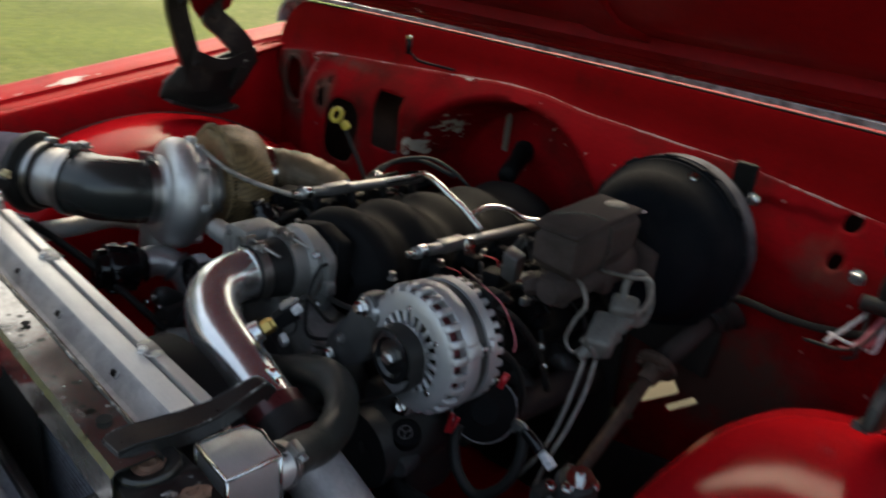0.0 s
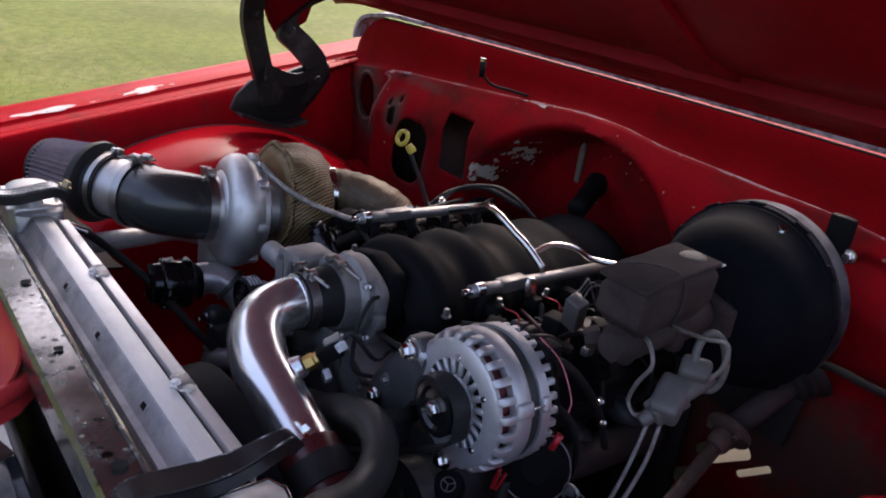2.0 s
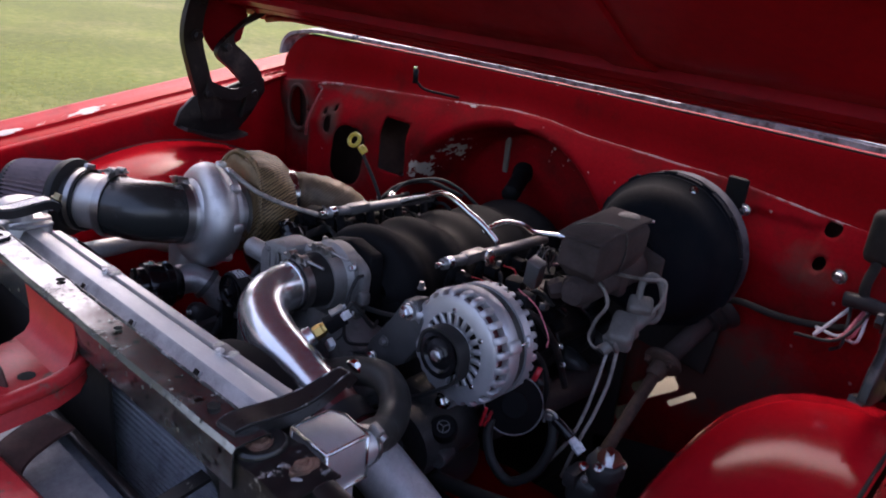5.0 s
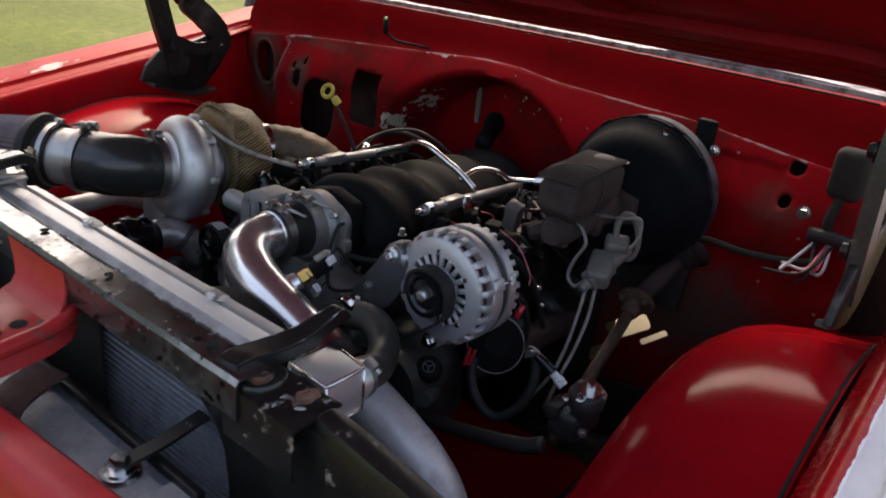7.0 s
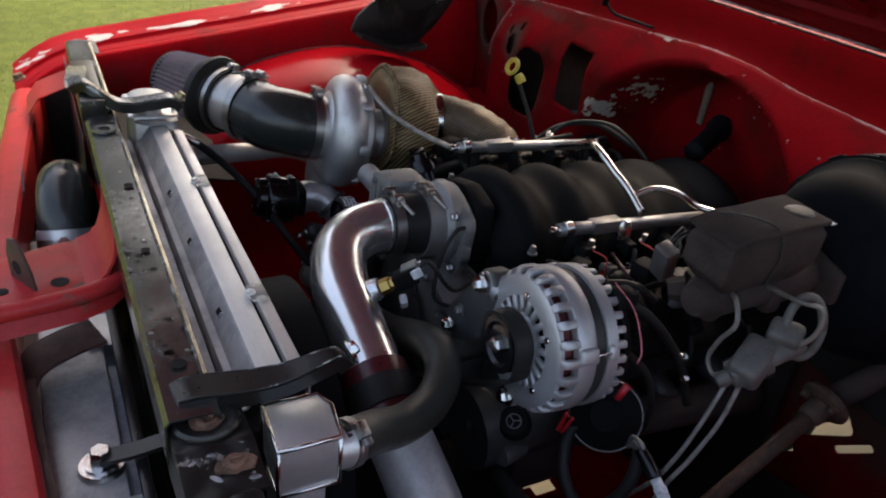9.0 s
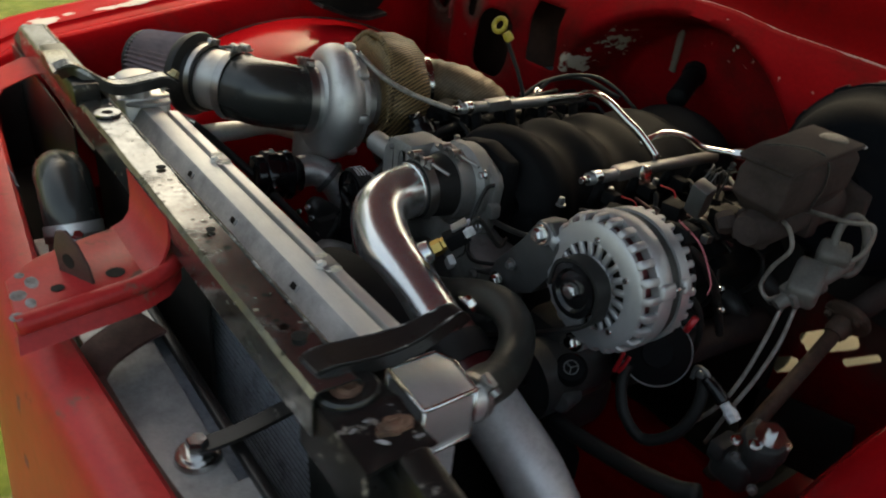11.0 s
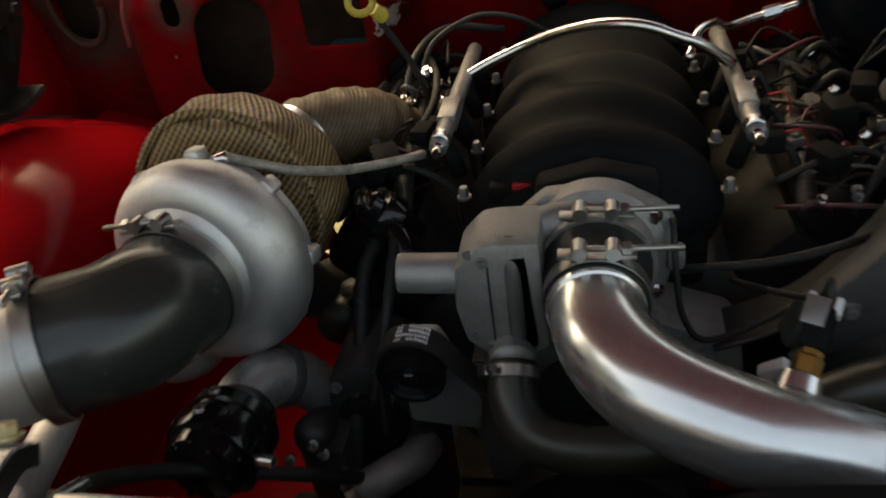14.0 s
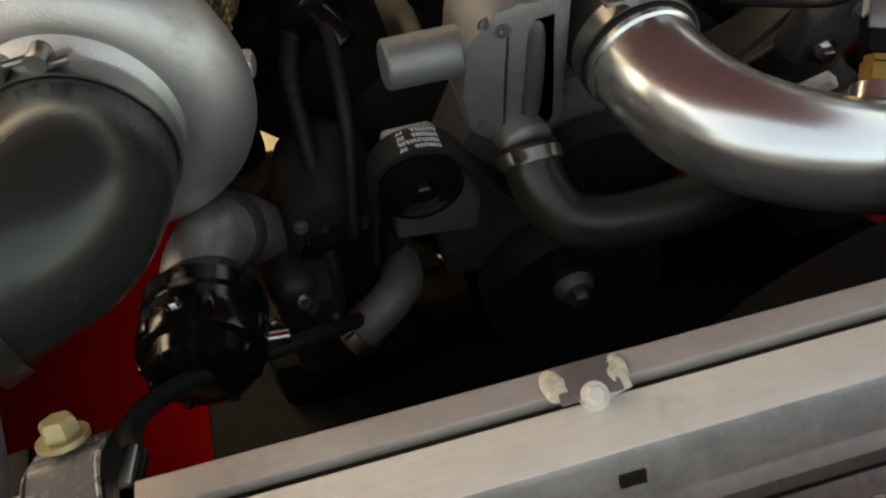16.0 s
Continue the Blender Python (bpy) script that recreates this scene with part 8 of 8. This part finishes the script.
def make_small_things():
    d = thing("dipstick", (-0.25, 0.70, 1.0), "oil dipstick with a yellow plastic ring grip", "dipstick")
    ring = [(-0.250 + 0.0145 * math.cos(a), 0.689 + 0.009 * math.sin(a) * 0.6, 1.171 + 0.0115 * math.sin(a)) for a in np.linspace(0, 6.28, 20)]
    part("ring_grip", join(tube(ring, 0.0042, 10, 2), lathe([(0, 0.017), (0.0075, 0.017), (0.009, 0.010), (0.007, 0.0), (0, 0)], frame_to((-0.238, 0.695, 1.160), (0.5, 0.4, -0.8)), 18)), yellow, d, "yellow ring grip")
    part("tube", tube([(-0.236, 0.697, 1.150), (-0.224, 0.706, 1.120), (-0.209, 0.718, 1.08), (-0.200, 0.730, 1.03), (-0.21, 0.74, 0.95)], 0.0038, 10), rubber, d)
    w = thing("wiring_bundle", (0.68, 0.90, 1.06), "loose pale and pink wires with black tape at the firewall", "wiring")
    rng = random.Random(3)
    for k, mat in enumerate((white_wire, white_wire, pink_wire, rubber, white_wire, rubber, pink_wire)):
        a = Vector((0.700, 0.912, 1.098)) + Vector((rng.uniform(-0.02, 0.02), 0, rng.uniform(-0.008, 0.008)))
        e = Vector((0.645, 0.88, 1.045)) + Vector((rng.uniform(-0.03, 0.08), rng.uniform(-0.02, 0.02), rng.uniform(-0.02, 0.02)))
        mid = (a + e) / 2 + Vector((rng.uniform(-0.02, 0.02), -0.03, rng.uniform(-0.03, 0.0)))
        part("wire", tube([tuple(a), tuple(mid), tuple(e)], 0.0028, 7), mat, w)
    part("tape_wrap", tube([(0.735, 0.91, 1.10), (0.70, 0.905, 1.105), (0.672, 0.905, 1.102)], 0.012, 10), rubber, w)
    b = thing("firewall_bolt", (0.656, 0.912, 1.133), "bright dome bolt in the red firewall", "bolt")
    part("head", bolt((0.656, 0.908, 1.133), (0, -1, 0), 0.016, 0.010), chrome, b)
    u = thing("rubber_boot", (0.70, 0.93, 1.22), "black rubber boot where a loom passes the cowl corner", "rubber boot")
    part("boot", join(box((0.702, 0.925, 1.207), (0.056, 0.035, 0.086), 0.016, seg=4), tube([(0.70, 0.918, 1.17), (0.695, 0.908, 1.13), (0.70, 0.91, 1.10)], 0.008, 12)), dark_trim, u)
    # added dark tube stands in for the seam's shadow along the ledge
    h = thing("ledge_shadow_line", (0.55, 0.88, 1.04), "dark tube drawn as the shadow line along the firewall ledge", "cable")
    part("loom", tube([(0.46, 0.90, 1.02), (0.52, 0.885, 1.045), (0.58, 0.895, 1.040), (0.64, 0.90, 1.045), (0.70, 0.905, 1.06)], 0.006, 12), dark_trim, h)
    k = thing("engine_harness", (0.22, 0.6, 1.0), "tangled black engine harness with red wires and connectors", "wire harness")
    part("trunk", tube([(0.195, 0.50, 1.005), (0.205, 0.58, 1.010), (0.215, 0.68, 1.005), (0.23, 0.78, 1.0), (0.25, 0.87, 1.0)], lambda s: 0.010 + 0.0008 * math.sin(s * 200), 12, 24), rubber, k)
    part("trunk", tube([(-0.195, 0.52, 1.005), (-0.205, 0.60, 1.012), (-0.21, 0.70, 1.01), (-0.22, 0.82, 1.0)], lambda s: 0.010 + 0.0008 * math.sin(s * 200), 12, 24), rubber, k)
    for i in range(4):
        y = 0.56 + i * 0.085
        part("branch", tube([(0.20, y, 1.012), (0.190, y + 0.01, 1.03), (0.178, y + 0.012, 1.035)], 0.004, 8), rubber, k)
        if i < 2:
            part("red_branch", tube([(0.185, y + 0.02, 1.045), (0.205, y + 0.03, 1.040), (0.212, y + 0.025, 1.015)], 0.0011, 7), red_wire, k)
        part("branch", tube([(0.235, y, 1.0), (0.27, y + 0.01, 1.03), (0.30, y + 0.02, 1.01)], 0.0045, 8), rubber, k)
    part("grey_plug", box((0, 0, 0), (0.026, 0.022, 0.055), 0.004, Matrix.Translation((0.294, 0.602, 1.086)) @ Matrix.Rotation(0.35, 4, "X") @ Matrix.Rotation(0.3, 4, "Y")), zinc_tube, k, "pale grey connector")
    for q in (-0.006, 0.0, 0.006):
        part("pin_wire", tube([(0.294 + q, 0.606, 1.108), (0.296 + q, 0.616, 1.124), (0.29 + q * 2, 0.64, 1.118), (0.27, 0.68, 1.06)], 0.0014, 6), wire_dust if q else rubber, k)
    for pts, r in (([(-0.215, 0.76, 1.035), (-0.20, 0.80, 1.075), (-0.15, 0.845, 1.090), (-0.10, 0.86, 1.080), (-0.06, 0.88, 1.05)], 0.0035),
                   ([(-0.235, 0.74, 1.02), (-0.225, 0.80, 1.060), (-0.19, 0.86, 1.072), (-0.12, 0.90, 1.05)], 0.0050),
                   ([(-0.20, 0.62, 1.03), (-0.185, 0.68, 1.045), (-0.19, 0.75, 1.050), (-0.21, 0.82, 1.045)], 0.0045),
                   ([(0.235, 0.50, 1.00), (0.265, 0.53, 1.045), (0.285, 0.57, 1.05), (0.30, 0.60, 1.03)], 0.0050),
                   ([(0.31, 0.52, 1.06), (0.335, 0.56, 1.035), (0.345, 0.60, 0.99), (0.34, 0.64, 0.94), (0.35, 0.66, 0.88)], 0.0060),
                   ([(0.36, 0.50, 1.02), (0.372, 0.54, 0.98), (0.375, 0.56, 0.93), (0.36, 0.58, 0.87)], 0.0048)):
        part("loose_lead", tube(pts, r, 9), rubber, k)
    for p, ax, s in (((-0.205, 0.765, 1.052), (0, -0.4, 1), 0.009), ((-0.215, 0.70, 1.040), (-0.4, -0.2, 1), 0.010), ((0.235, 0.56, 1.036), (0.2, -0.5, 1), 0.009),
                     ((0.262, 0.66, 1.030), (0.3, -0.5, 1), 0.010), ((0.345, 0.63, 0.965), (0.2, -0.9, 0.3), 0.009), ((0.350, 0.64, 0.930), (0.2, -0.9, 0.3), 0.008), ((0.300, 0.55, 1.048), (0.2, -0.6, 0.8), 0.008)):
        part("clip_bolt", bolt(p, ax, s, 0.007), chrome, k)
    for p, sz, rot in (((-0.215, 0.560, 1.045), (0.030, 0.036, 0.022), 0.4), ((-0.180, 0.600, 1.052), (0.022, 0.030, 0.018), -0.2), ((0.215, 0.535, 1.040), (0.026, 0.034, 0.022), 0.5), ((0.245, 0.625, 1.040), (0.030, 0.030, 0.026), 0.2), ((0.285, 0.69, 1.035), (0.026, 0.04, 0.024), -0.3)):
        part("connector", box((0, 0, 0), sz, 0.004, Matrix.Translation(p) @ Matrix.Rotation(rot, 4, "Z")), black_plastic, k, "black plug")
    tangle = random.Random(21)
    dim = (rubber, rubber, black_plastic, wire_plum, wire_plum, rubber, wire_dust)
    for side, y0, y1 in ((1, 0.48, 0.84), (-1, 0.52, 0.86)):
        for i in range(20):
            y = tangle.uniform(y0, y1)
            a = Vector((side * tangle.uniform(0.165, 0.215), y, tangle.uniform(1.000, 1.035)))
            b = Vector((side * tangle.uniform(0.225, 0.330 if side > 0 else 0.255), y + tangle.uniform(-0.06, 0.09), tangle.uniform(0.950, 1.030)))
            mid = (a + b) / 2 + Vector((tangle.uniform(-0.02, 0.02), tangle.uniform(-0.03, 0.03), tangle.uniform(0.004, 0.030)))
            part("thin_wire", tube([tuple(a), tuple(mid), tuple(b)], tangle.choice((0.0015, 0.0020, 0.0026, 0.0034)), 6, 5), tangle.choice(dim), k)
        for i in range(9):
            p = Vector((side * tangle.uniform(0.175, 0.30 if side > 0 else 0.245), tangle.uniform(y0, y1), tangle.uniform(0.995, 1.035)))
            turn = Matrix.Translation(p) @ Matrix.Rotation(tangle.uniform(-0.9, 0.9), 4, "Z") @ Matrix.Rotation(tangle.uniform(-0.6, 0.6), 4, "X")
            w, d = tangle.uniform(0.010, 0.020), tangle.uniform(0.016, 0.032)
            part("small_plug", join(box((0, 0, 0), (w, d, 0.012), 0.002, turn), box((0, d * 0.5, 0.001), (w * 0.7, 0.008, 0.008), 0.001, turn), box((0, -d * 0.1, 0.008), (w * 0.3, d * 0.5, 0.003), 0.0008, turn)), tangle.choice((black_plastic, wire_dust, black_plastic)), k, "small connector")
        for i in range(7):
            part("clip_bolt", bolt((side * tangle.uniform(0.17, 0.29 if side > 0 else 0.245), tangle.uniform(y0, y1), tangle.uniform(1.015, 1.040)), (side * 0.4, -0.5, 0.8), 0.0065, 0.006), tangle.choice((chrome, zinc_tube)), k)
    f = thing("sealant_fin", (-0.03, 1.05, 1.10), "pale streak of old sealer in the firewall recess", "sealer")
    part("streak", prism([(-0.007, -0.045), (0.006, -0.045), (0.008, 0.035), (0.002, 0.045), (-0.007, 0.03)], 0, 0.006, frame_to((-0.145, firewall_y(-0.145, 1.12) - 0.004, 1.12), (0, -1, 0)), 0.002), fin_grey, f)


make_small_things()
